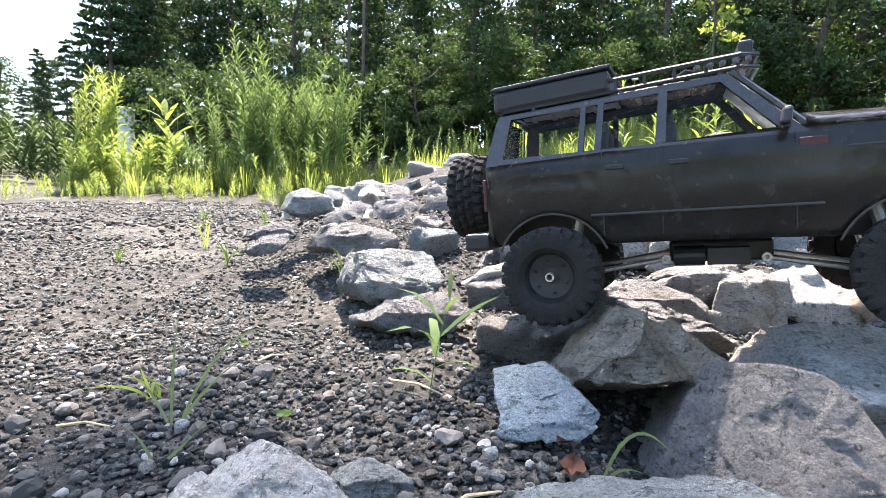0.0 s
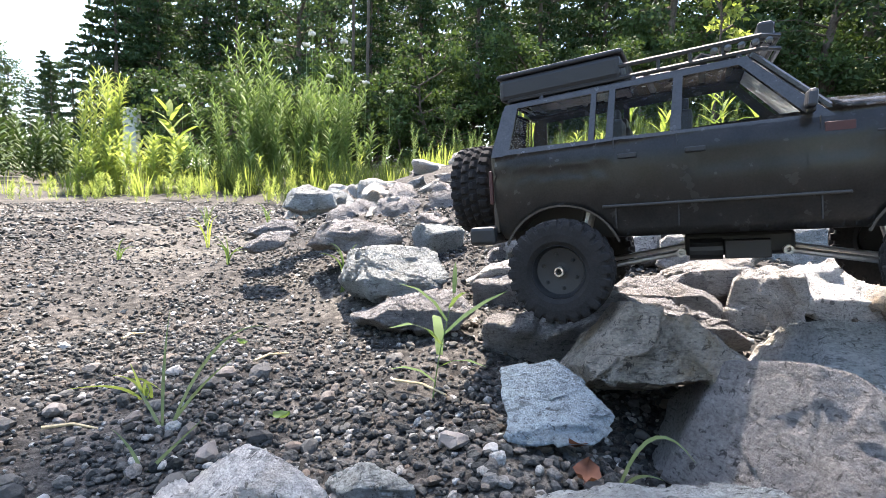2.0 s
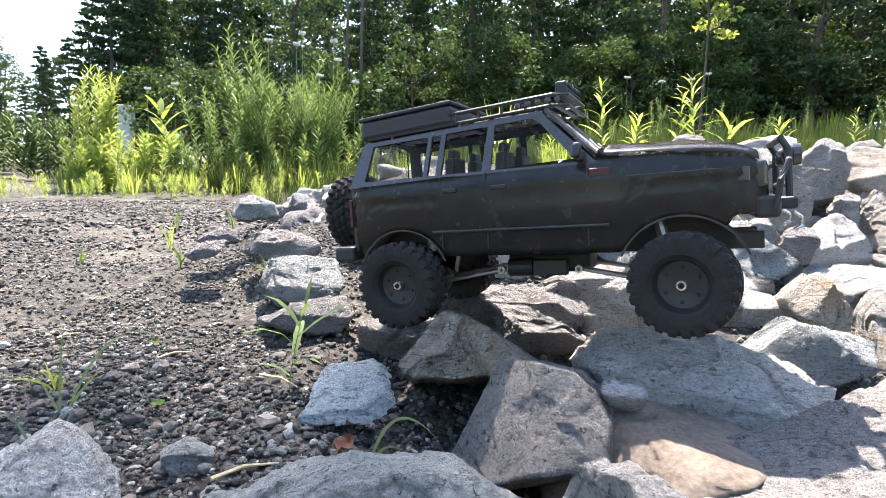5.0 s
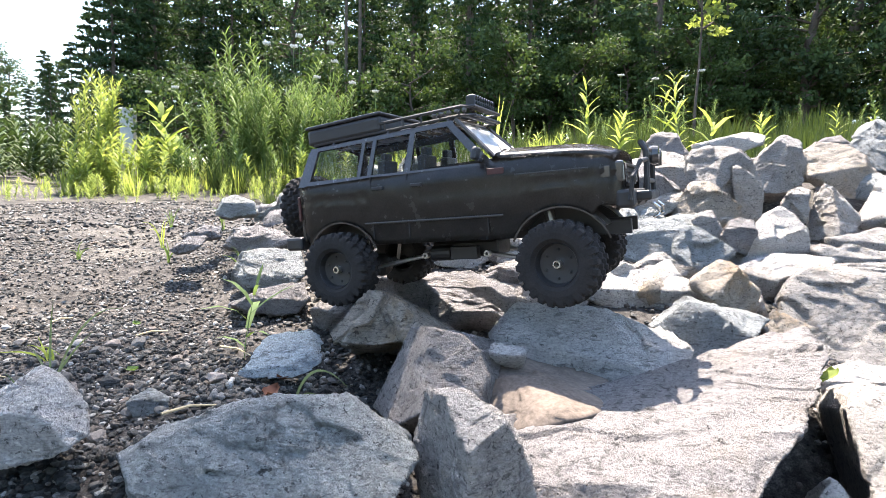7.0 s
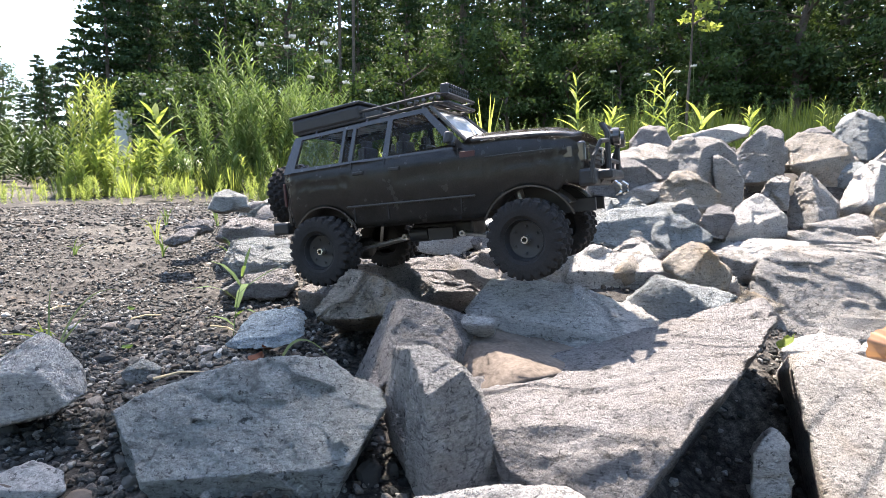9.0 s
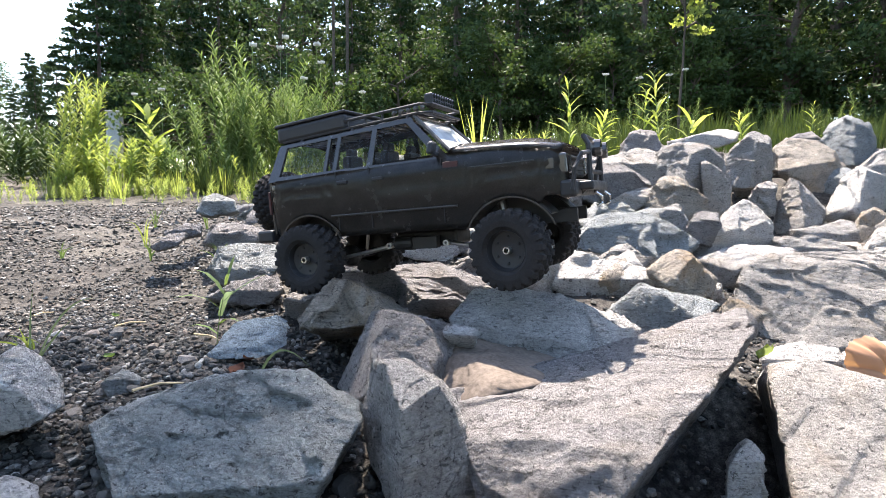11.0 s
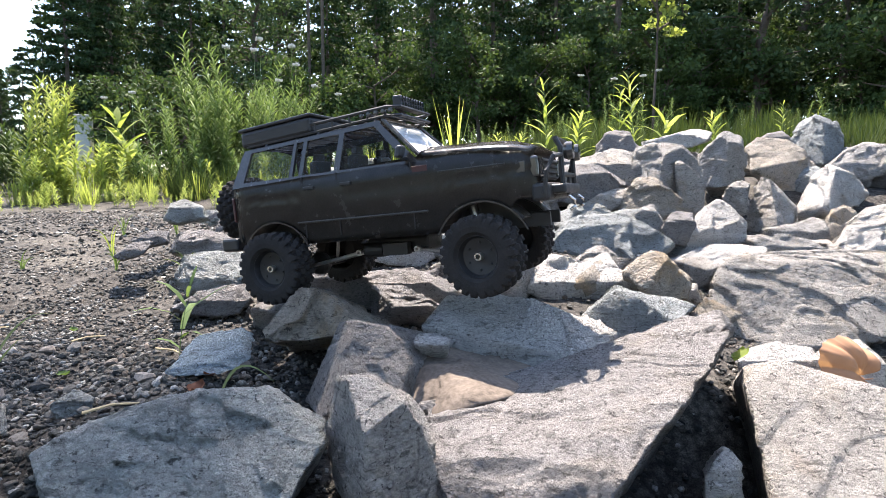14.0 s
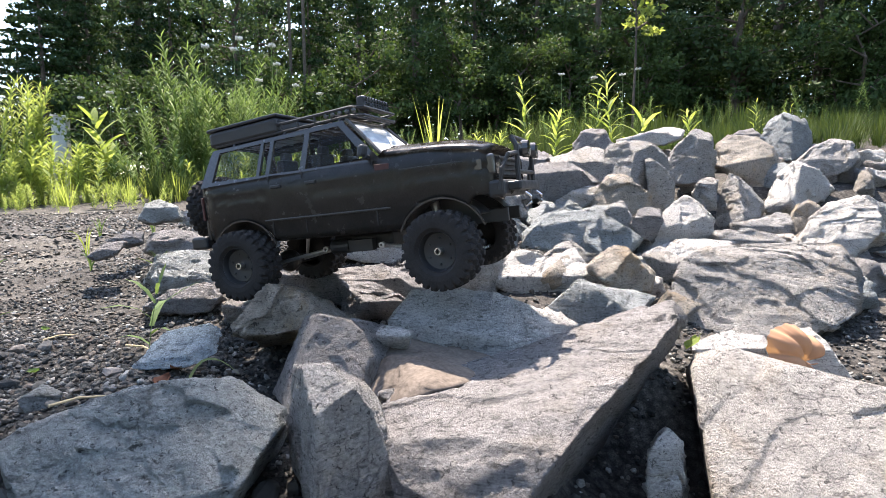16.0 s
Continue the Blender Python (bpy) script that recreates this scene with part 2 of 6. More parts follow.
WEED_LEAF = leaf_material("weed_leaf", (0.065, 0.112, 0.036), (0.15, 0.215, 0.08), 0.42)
# yellow-green leaf that also carries sunlight in its colour
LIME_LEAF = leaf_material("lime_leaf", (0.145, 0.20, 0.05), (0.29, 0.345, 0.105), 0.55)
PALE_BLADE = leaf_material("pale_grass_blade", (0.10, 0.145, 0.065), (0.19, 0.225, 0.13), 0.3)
# grass blade darkened: the shade under the woods is in its colour
SHADED_GRASS_LEAF = leaf_material("grass_blade", (0.028, 0.048, 0.014), (0.062, 0.088, 0.026), 0.28)
TREE_LEAF = leaf_material("tree_leaf", (0.028, 0.052, 0.024), (0.060, 0.094, 0.040), 0.28)
FIR_LEAF = leaf_material("fir_needles", (0.015, 0.035, 0.014), (0.045, 0.075, 0.028), 0.2)
UNDER_LEAF = leaf_material("undergrowth_leaf", (0.032, 0.058, 0.018), (0.062, 0.098, 0.032), 0.25)
DRY_STALK = plain("dry_stalk", (0.42, 0.33, 0.19), 0.8, 0, 0.2, 200)
GREEN_STALK = plain("green_stalk", (0.13, 0.19, 0.05), 0.6, 0, 0.1, 200)
BARK = plain("bark", (0.085, 0.07, 0.055), 0.95, 0, 0.9, 30, 0.2, 0.5)
FLOWER = plain("white_flower", (0.5, 0.5, 0.45), 0.7, 0, 0.1, 100)
CONCRETE = plain("weathered_concrete", (0.42, 0.42, 0.40), 0.9, 0, 0.5, 40)
DEAD_LEAF = leaf_material("dead_leaf", (0.27, 0.145, 0.085), (0.44, 0.275, 0.175), 0.2)
RED_LEAF = leaf_material("dry_red_leaf", (0.09, 0.035, 0.022), (0.17, 0.085, 0.05), 0.15)


def ground_material():
    n = Nodes("gravelly_soil")
    v = n.coords()
    a = n.noise(v, 1.3, 6, 0.6, 0.3)
    b = n.noise(v, 22, 8, 0.7, 0.2)
    c = n.noise(v, 190, 6, 0.7)
    vor = n.t.nodes.new("ShaderNodeTexVoronoi")
    vor.inputs["Scale"].default_value = 75
    n.link(v, vor.inputs["Vector"])
    soil = n.ramp(b, [(0.3, (0.028, 0.027, 0.025)), (0.5, (0.066, 0.061, 0.055)), (0.72, (0.135, 0.124, 0.112))])
    sand = n.ramp(c, [(0.3, (0.145, 0.135, 0.112)), (0.7, (0.26, 0.243, 0.205))])
    col = n.mix(n.ramp(a, [(0.53, (0, 0, 0)), (0.70, (0.8, 0.8, 0.8))]), soil, sand)
    grit = n.ramp(vor.outputs["Distance"], [(0.0, (1.4, 1.4, 1.4)), (0.4, (0.85, 0.85, 0.85)), (0.75, (0.32, 0.32, 0.32))])
    col = n.mix(0.9, col, grit, "MULTIPLY")
    speck = n.noise(v, 420, 3, 0.6)
    col = n.mix(0.8, col, n.ramp(speck, [(0.38, (0.35, 0.35, 0.35)), (0.52, (0.9, 0.9, 0.9)), (0.66, (1.5, 1.5, 1.5))]), "MULTIPLY")
    nrm = n.bump(b, 0.8, 0.012)
    nrm = n.bump(vor.outputs["Distance"], -0.9, 0.009, nrm)
    nrm = n.bump(c, 0.7, 0.003, nrm)
    return n.finish(col, 0.95, 0.0, nrm, 0.15)


SOIL = ground_material()
DRY_SOIL = plain("dry_brown_soil", (0.115, 0.095, 0.078), 0.95, 0, 1.0, 160, 0.1, 0.4)


def gravel_material():
    n = Nodes("gravel_stone")
    v = n.coords()
    rnd = random_of_island(n)
    f = n.noise(v, 350, 5, 0.7)
    col = n.ramp(rnd, [(0.0, (0.022, 0.024, 0.024)), (0.3, (0.055, 0.057, 0.054)), (0.55, (0.10, 0.098, 0.09)), (0.7, (0.12, 0.098, 0.078)), (0.86, (0.18, 0.17, 0.155)), (1.0, (0.40, 0.39, 0.36))])
    col = n.mix(0.6, col, n.ramp(f, [(0.36, (0.3, 0.3, 0.3)), (0.64, (1.2, 1.2, 1.2))]), "MULTIPLY")
    return n.finish(col, 0.9, 0.0, n.bump(f, 1.0, 0.004), 0.2)


GRAVEL = gravel_material()


def stone_piece_material():
    n = Nodes("loose_stone")
    v = n.coords()
    rnd = random_of_object(n)
    f = n.noise(v, 300, 5, 0.7)
    col = n.ramp(rnd, [(0.0, (0.05, 0.05, 0.048)), (0.3, (0.10, 0.098, 0.09)), (0.6, (0.15, 0.138, 0.125)), (0.85, (0.15, 0.115, 0.09)), (1.0, (0.38, 0.365, 0.34))])
    col = n.mix(0.6, col, n.ramp(f, [(0.3, (0.5, 0.5, 0.5)), (0.7, (1.1, 1.1, 1.1))]), "MULTIPLY")
    return n.finish(col, 0.85, 0.0, n.bump(f, 0.6, 0.002), 0.3)


LOOSE = stone_piece_material()


# ---- ground ----
def sstep(a, b, x):
    t = np.clip((x - a) / (b - a), 0, 1)
    return t * t * (3 - 2 * t)


def bank_share(x, y):
    """0 on the gravel, 1 on the bank of rocks."""
    y = np.clip(y, -1, 3.6)
    return sstep(0.0, 1.0, (x - (0.33 - 0.43 * y) + 0.12) / (0.32 + 0.7 * np.maximum(y - 1.3, 0)))


def bank_top(y):
    return 0.085 + 0.195 * (np.clip(y, 0.6, 3.0) - 0.6)


def lay(x, y):
    """The height of the land."""
    x, y = np.asarray(x, dtype=float), np.asarray(y, dtype=float)
    gravel = 0.035 + 0.032 * (np.clip(y, -2, 9) - 0.5) 
    gravel = gravel + 0.055 * sstep(-0.10, 0.20, x) * sstep(0.22, 0.48, y) * (1 - sstep(0.7, 2.0, y))
    gravel = gravel + 0.062 * np.exp(-(((x - 0.24) / 0.13) ** 2 + ((y - 0.49) / 0.085) ** 2))
    bank = bank_top(y) - 0.075
    z = gravel + (bank - gravel) * bank_share(x, y)
    z = z - 0.08 * sstep(0.85, 1.25, x) * (1 - sstep(1.1, 1.7, y)) * sstep(0.2, 0.6, y)
    z = z - 0.075 * np.exp(-(((x - 0.72) / 0.13) ** 2 + ((y - 0.25) / 0.11) ** 2))
    z = z - 0.13 * sstep(0.55, 0.80, x) * (1 - sstep(0.42, 0.65, y))
    z = z - 0.13 * sstep(1.1, 1.6, x) * sstep(1.2, 1.5, y) * (1 - sstep(2.1, 2.5, y))
    az = x / (np.maximum(y, 0) + 1.5)
    k = 0.045 + 0.075 * sstep(-0.55, 0.25, az)
    far = np.maximum(np.hypot(x, y) - 9.0 + 5.0 * sstep(-0.55, 0.25, az), 0)
    z = z + k * np.minimum(far, 26) * sstep(0, 3, y)
    return z


def bumps(x, y):
    p = np.stack([x, y, 0 * x], 1)
    near = np.exp(-np.hypot(x, y) / 6)
    return near * (0.018 * fbm(p * 2.2, 3, 3) + 0.006 * fbm(p * 11, 9, 3)) + (1 - near) * 0.12 * fbm(p * 0.35, 5, 3)


def axis(fine_lo, fine_hi, step, reach):
    mid = np.arange(fine_lo, fine_hi + step / 2, step)
    out, d = [], step
    while (out[-1] if out else 0) < reach:
        d *= 1.13
        out.append((out[-1] if out else 0) + d)
    out = np.array(out)
    return np.concatenate([(fine_lo - out)[::-1], mid, fine_hi + out])


def build_ground():
    gx, gy = axis(-2.2, 1.6, 0.016, 900), axis(-0.3, 3.0, 0.016, 900)
    xx, yy = np.meshgrid(gx, gy)
    x, y = xx.ravel(), yy.ravel()
    z = lay(x, y) + bumps(x, y)
    w = len(gx)
    i = np.arange(len(gy) - 1)[:, None] * w + np.arange(w - 1)[None, :]
    q = np.stack([i, i + 1, i + w + 1, i + w], -1).reshape(-1, 4)
    ob = new("ground", grid_mesh("ground", np.stack([x, y, z], 1), q))
    ob.data.materials.append(SOIL)
    return tagged(ob, "trodden sandy soil with loose gravel in front of woods", "ground", kind="structure")


GROUND = build_ground()


def height(x, y):
    a = np.array([float(x)]), np.array([float(y)])
    return float(lay(*a)[0] + bumps(*a)[0])


# ---- rocks ----
def cube_sphere(n):
    """Unit directions on a cube's grid with n cells along an edge, and the quads."""
    verts, quads, seen = [], [], {}
    ax = [(0, 1, 2), (1, 2, 0), (2, 0, 1)]
    for a, b, c in ax:
        for s in (-1, 1):
            ids = {}
            for i in range(n + 1):
                for j in range(n + 1):
                    p = [0, 0, 0]
                    p[a], p[b], p[c] = s * n, 2 * i - n, 2 * j - n
                    key = tuple(p)
                    if key not in seen:
                        seen[key] = len(verts)
                        verts.append(key)
                    ids[i, j] = seen[key]
            for i in range(n):
                for j in range(n):
                    q = (ids[i, j], ids[i + 1, j], ids[i + 1, j + 1], ids[i, j + 1])
                    quads.append(q if s > 0 else q[::-1])
    v = np.array(verts, dtype=float) / n
    v = np.tan(v * 0.75) / math.tan(0.75)
    return v / np.linalg.norm(v, axis=1, keepdims=True), np.array(quads)


SPHERES = {n: cube_sphere(n) for n in (9, 20, 34, 64, 100)}
FINE = {8: 9, 14: 20, 22: 34, 40: 64, 60: 100}


def flakes(v, seed, s, count, amp, tilt, crisp, bed):
    """Moves the skin in broken flakes: each one a facet of its own height and slant."""
    rg = np.random.RandomState(seed)
    w = v / s
    w = w + 0.10 * np.stack([vnoise(w * 5 + 3, seed), vnoise(w * 5 + 13, seed + 1), vnoise(w * 5 + 23, seed + 2)], 1)
    w = w + 1.8 * np.outer(w @ bed, bed)
    c = w[rg.choice(len(w), min(count, len(w)), replace=False)]
    d2 = (w * w).sum(1)[:, None] - 2 * w @ c.T + (c * c).sum(1)[None, :]
    e = np.exp(-crisp * (d2 - d2.min(1, keepdims=True)))
    e /= e.sum(1, keepdims=True)
    h = amp * rg.uniform(-1.0, 0.5, len(c))
    t = tilt * rg.randn(len(c), 3)
    return s * ((e * h[None, :]).sum(1) + (e * (w @ t.T - (c * t).sum(1)[None, :])).sum(1))


def rock_mesh(seed, size, cuts=(), fine=14, sharp=70, rough=1.0, extra=10, flat=0.0, facets=(), coarse=1.0):
    """A broken rock: planes cut it, flakes and bedding roughen it. cuts: (nx, ny, nz, distance) in the unit rock; facets: (azimuth, elevation, metres) alone shape it."""
    rg = np.random.RandomState(seed)
    dirs, quads = SPHERES[FINE[fine]]
    planes = []
    if facets:
        for az, el, d in facets:
            az, el = math.radians(az), math.radians(el)
            planes.append((np.array([math.cos(az) * math.cos(el), math.sin(az) * math.cos(el), math.sin(el)]), d))
    else:
        turn = rg.rand() * math.tau
        for k in range(extra):
            t = 1 - 2 * (k + 0.5) / extra
            a = turn + k * 2.39996
            p = np.array([math.sqrt(1 - t * t) * math.cos(a), math.sqrt(1 - t * t) * math.sin(a), t]) + 0.45 * rg.randn(3)
            planes.append((p, 0.6 + 0.5 * rg.rand()))
        if flat > 0:
            for sz in (-1, 1):
                planes.append((np.array([0.10 * rg.randn(), 0.10 * rg.randn(), sz]), 0.95 - 0.42 * flat))
            planes = [((p[0], p[1], p[2] * (1 - 0.7 * flat)), d) if abs(p[2]) < 0.75 else (p, d) for p, d in planes]
        for cx, cy, cz, d in cuts:
            planes.append((np.array((cx, cy, cz), dtype=float), d))
    near = []
    for p, d in planes:
        p = np.asarray(p, dtype=float)
        near.append(np.maximum(dirs @ (p / np.linalg.norm(p)), 1e-9) / d)
    near = np.array(near)
    top = near.max(0)
    r = 1 / (top * ((near / top) ** sharp).sum(0) ** (1.0 / sharp))
    if not facets:
        r = np.minimum(r, 1.6)
    v = dirs * r[:, None]
    if not facets:
        lo, hi = v.min(0), v.max(0)
        v = (v - (lo + hi) / 2) / (hi - lo) * np.array(size)
    s = float(np.mean(v.max(0) - v.min(0)))
    o = rg.rand(3) * 40
    out = v / np.linalg.norm(v, axis=1, keepdims=True)
    if facets:
        # broken skin moves along the faces' own normals
        out = ((near / top) ** 24).T @ np.array([p for p, d in planes])
        out = out / np.linalg.norm(out, axis=1, keepdims=True)
    ba = rg.rand() * math.tau
    bed = np.array([0.8 * math.cos(ba), 0.8 * math.sin(ba), 0.6])
    bed /= np.linalg.norm(bed)
    v = v + out * (s * rough * (0.020 * fbm(v / s * 2.6 + o, seed, 3))[:, None])
    v = v + out * flakes(v, seed + 3, s, 12, (0.024 if fine < 40 else 0.014) * rough * coarse, 0.07 * rough * coarse, 260, bed)[:, None]
    if fine >= 14:
        v = v + out * flakes(v, seed + 4, s, 46, 0.009 * rough * coarse, 0.06 * rough * coarse, 1300, bed)[:, None]
    if fine >= 40:
        v = v + out * flakes(v, seed + 5, s, 170, 0.014 * rough, 0.08 * rough, 5000, bed)[:, None]
    v = v + out * (s * rough * 0.006 * fbm(v / s * 13 + o, seed + 9, 3, 0.6))[:, None]
    if fine >= 22:
        v = v + out * (0.0014 * rough * fbm(v * 170 + o, seed + 12, 3, 0.65))[:, None]
    return grid_mesh("rock", v, quads)


def rock(x, y, z, w=0.1, d=0.1, h=0.1, turn=0, seed=1, material=None, tilt=(0, 0), cuts=(), fine=14, label="", group="rocks of the bank", **more):
    """A rock whose middle is at x, y, z."""
    if fine <= 14:
        more.setdefault("rough", 1.0)
        more.setdefault("extra", 7)
        if not cuts and seed % 5 < 1:
            cuts = ((0.3 * math.sin(seed), -0.38, 1.0, 0.56 + 0.12 * math.sin(2.3 * seed)),)
    if more.get("facets"):
        more.setdefault("sharp", 170)
    ob = new("rock", rock_mesh(seed, (w, d, h), cuts, fine, **more))
    ob.data.materials.append(material or GREY_ROCK)
    ob.matrix_world = pose(x, y, z, tilt[0], tilt[1], turn)
    words = {"grey_rock": "angular grey quarry rock with pale streaks", "blue_grey_rock": "angular blue-grey quarry rock with bedding cracks", "pale_rock": "angular quarry rock coloured pale as if sunlit",
             "brown_rock": "brown-stained angular quarry rock", "dusty_shade_rock": "dusty angular quarry rock, dark grey also for shade"}
    return tagged(ob, label or words[(material or GREY_ROCK).name] + " on the bank", "rock", group)


rock(1.780, 3.300, 0.659, seed=1100, material=DUSTY_SHADE_ROCK, fine=14, rough=0.8, coarse=0.8, facets=((164, 35, 0.0904), (174, 66, 0.0891), (-54, 78, 0.0958), (-26, 28, 0.12), (-12, -69, 0.108), (137, -80, 0.106), (160, -2, 0.111), (-95, 62, 0.0954), (-100, 25, 0.115), (90, 12, 0.15)))
rock(1.990, 2.850, 0.642, seed=1107, material=PALE_ROCK, fine=14, rough=0.5, coarse=0.8, label="long flat pale rock lying on the crest", facets=((179, 75, 0.0446), (-53, 74, 0.0968), (-28, -14, 0.148), (-15, -69, 0.0615), (57, -85, 0.0444), (128, -79, 0.0619), (153, -32, 0.18), (-80, 72, 0.0469), (-95, 12, 0.102), (90, 12, 0.15)))
rock(1.888, 2.250, 0.485, seed=1114, material=GREY_ROCK, fine=22, rough=0.8, coarse=0.8, facets=((153, 23, 0.0962), (156, 46, 0.0929), (-179, 78, 0.121), (-37, 44, 0.117), (-33, 8, 0.0865), (-32, -11, 0.0927), (-27, -72, 0.126), (144, -79, 0.133), (151, -19, 0.111), (-60, 60, 0.105), (-75, 8, 0.0935), (-140, 20, 0.1), (90, 12, 0.16)))
rock(1.491, 1.980, 0.435, seed=1121, material=GREY_ROCK, fine=22, rough=0.8, coarse=0.8, facets=((161, 40, 0.133), (177, 76, 0.101), (-52, 78, 0.0925), (-32, 46, 0.102), (-29, 14, 0.119), (-25, -70, 0.113), (57, -89, 0.103), (153, -68, 0.101), (156, -15, 0.116), (-95, 62, 0.0883), (-70, 15, 0.0792), (-150, 25, 0.11), (90, 12, 0.14)))
rock(1.100, 2.400, 0.453, seed=1128, material=DUSTY_SHADE_ROCK, fine=14, rough=0.8, coarse=0.8, facets=((171, 44, 0.076), (-180, 74, 0.0494), (-25, 59, 0.123), (-15, -30, 0.0886), (-11, -63, 0.053), (74, -88, 0.0702), (167, -17, 0.131), (-95, 62, 0.0657), (-95, 12, 0.0863), (90, 12, 0.125)))
rock(1.409, 2.400, 0.457, seed=1135, material=GREY_ROCK, fine=14, rough=0.8, coarse=0.8, facets=((-180, 76, 0.0851), (-42, 76, 0.0884), (-25, 22, 0.127), (-22, -19, 0.14), (142, -85, 0.0833), (157, -60, 0.089), (161, -27, 0.148), (-95, 62, 0.063), (-95, 12, 0.101), (90, 12, 0.15)))
rock(1.116, 1.900, 0.368, seed=1142, material=DUSTY_SHADE_ROCK, fine=22, rough=0.8, coarse=0.8, facets=((166, 20, 0.132), (170, 60, 0.0957), (-133, 86, 0.0761), (-26, 59, 0.0885), (-24, 51, 0.0981), (-20, -55, 0.102), (-19, -71, 0.0774), (166, -87, 0.0796), (165, -41, 0.134), (-95, 62, 0.0721), (-85, 5, 0.095), (90, 12, 0.15)))
rock(1.329, 1.750, 0.301, seed=1149, material=BROWN_ROCK, fine=22, rough=0.8, coarse=0.8, facets=((158, 30, 0.095), (-42, 83, 0.071), (-28, 63, 0.0614), (-27, 47, 0.0692), (-27, -3, 0.0945), (-28, -57, 0.0794), (164, -79, 0.0692), (160, -62, 0.0888), (-95, 62, 0.0802), (-80, 20, 0.0816), (-150, 20, 0.09), (90, 12, 0.12)))
rock(1.180, 1.820, 0.301, seed=1156, material=GREY_ROCK, fine=14, rough=0.8, coarse=0.8, facets=((162, 54, 0.039), (163, 70, 0.0351), (-35, 84, 0.0561), (-22, -16, 0.0649), (-22, -61, 0.0437), (-75, -89, 0.0479), (162, -23, 0.0877), (-95, 62, 0.0426), (-95, 12, 0.0615), (90, 12, 0.09)))
rock(0.906, 1.750, 0.283, seed=1163, material=DUSTY_SHADE_ROCK, fine=14, rough=0.8, coarse=0.8, facets=((168, 48, 0.0669), (172, 76, 0.0677), (-16, 45, 0.0573), (-15, 14, 0.0558), (-18, -56, 0.0801), (179, -79, 0.0754), (168, -6, 0.0617), (-95, 62, 0.0671), (-95, 12, 0.0611), (90, 12, 0.08)))
rock(1.018, 1.700, 0.253, seed=1170, material=BLUE_ROCK, fine=14, rough=0.8, coarse=0.8, facets=((163, 31, 0.0285), (-15, 85, 0.0344), (-18, 32, 0.0399), (-20, -50, 0.0274), (-82, -88, 0.0325), (164, -13, 0.0362), (-95, 62, 0.0293), (-95, 12, 0.0353), (90, 12, 0.05)))
rock(1.070, 1.520, 0.178, seed=1177, material=BLUE_ROCK, fine=22, rough=0.7, coarse=0.8, label="broad domed blue-grey rock with layered sides", facets=((163, 30, 0.153), (162, 43, 0.13), (159, 70, 0.0986), (-11, 84, 0.0848), (-18, 69, 0.0847), (-21, 56, 0.103), (-30, -38, 0.167), (-38, -68, 0.107), (-146, -82, 0.0862), (-174, -76, 0.0935), (-95, 68, 0.0894), (-90, 30, 0.116), (90, 12, 0.16)))
rock(1.236, 1.560, 0.241, seed=1184, material=GREY_ROCK, fine=14, rough=0.8, coarse=0.8, facets=((156, 40, 0.0444), (154, 82, 0.0447), (-24, 31, 0.0297), (-25, 2, 0.0399), (170, -79, 0.042), (158, -29, 0.0363), (-95, 62, 0.0426), (-95, 12, 0.0446), (90, 12, 0.06)))
rock(1.306, 1.500, 0.219, seed=1191, material=DUSTY_SHADE_ROCK, fine=14, rough=0.8, coarse=0.8, facets=((153, 26, 0.0454), (151, 70, 0.0451), (-26, 64, 0.0496), (-28, 17, 0.0462), (-29, -21, 0.041), (168, -75, 0.0601), (156, -33, 0.0507), (-95, 62, 0.0337), (-95, 12, 0.0427), (90, 12, 0.06)))
rock(1.484, 1.600, 0.201, seed=1198, material=PALE_ROCK, fine=22, rough=0.8, coarse=0.8, label="tall rock coloured pale as if sunlit, with a broken dark foot", facets=((151, 22, 0.0769), (151, 36, 0.077), (150, 63, 0.0902), (-31, 62, 0.0965), (-31, 37, 0.0878), (-32, 6, 0.0944), (-36, -46, 0.0922), (-51, -75, 0.0997), (163, -62, 0.138), (-95, 50, 0.0639), (-80, 5, 0.0742), (90, 12, 0.13)))
rock(1.351, 1.380, 0.097, seed=1205, material=PALE_ROCK, fine=22, rough=0.8, coarse=0.8, facets=((143, 62, 0.0732), (122, 82, 0.0653), (-10, 80, 0.0876), (-39, -45, 0.0668), (-49, -65, 0.0847), (157, -26, 0.12), (-100, 70, 0.046), (-110, 5, 0.0956), (90, 12, 0.13)))
rock(1.773, 1.950, 0.315, seed=1212, material=GREY_ROCK, fine=14, rough=0.8, coarse=0.8, facets=((150, 27, 0.0453), (152, 66, 0.058), (-36, 65, 0.0671), (-33, -2, 0.0447), (-78, -88, 0.073), (150, -49, 0.0491), (149, -19, 0.0462), (-95, 62, 0.0569), (-95, 12, 0.0544), (90, 12, 0.07)))
rock(1.909, 1.950, 0.262, seed=1219, material=GREY_ROCK, fine=22, rough=0.8, coarse=0.8, label="sharp-crested grey rock with two broken faces", facets=((147, 7, 0.0655), (147, 19, 0.0679), (-38, 65, 0.114), (-36, 39, 0.0825), (-36, -8, 0.1), (-39, -61, 0.0847), (-161, -87, 0.0923), (149, -37, 0.0999), (-60, 55, 0.109), (-60, 22, 0.0698), (-165, 20, 0.07), (90, 12, 0.1)))
rock(2.375, 2.550, 0.477, seed=1226, material=BROWN_ROCK, fine=22, rough=0.8, coarse=0.8, facets=((153, 48, 0.179), (-62, 79, 0.128), (-43, 57, 0.113), (-39, 26, 0.119), (-37, -14, 0.142), (-35, -70, 0.162), (143, -68, 0.125), (145, -40, 0.109), (146, -16, 0.123), (-95, 55, 0.0716), (-80, 5, 0.0992), (90, 12, 0.18)))
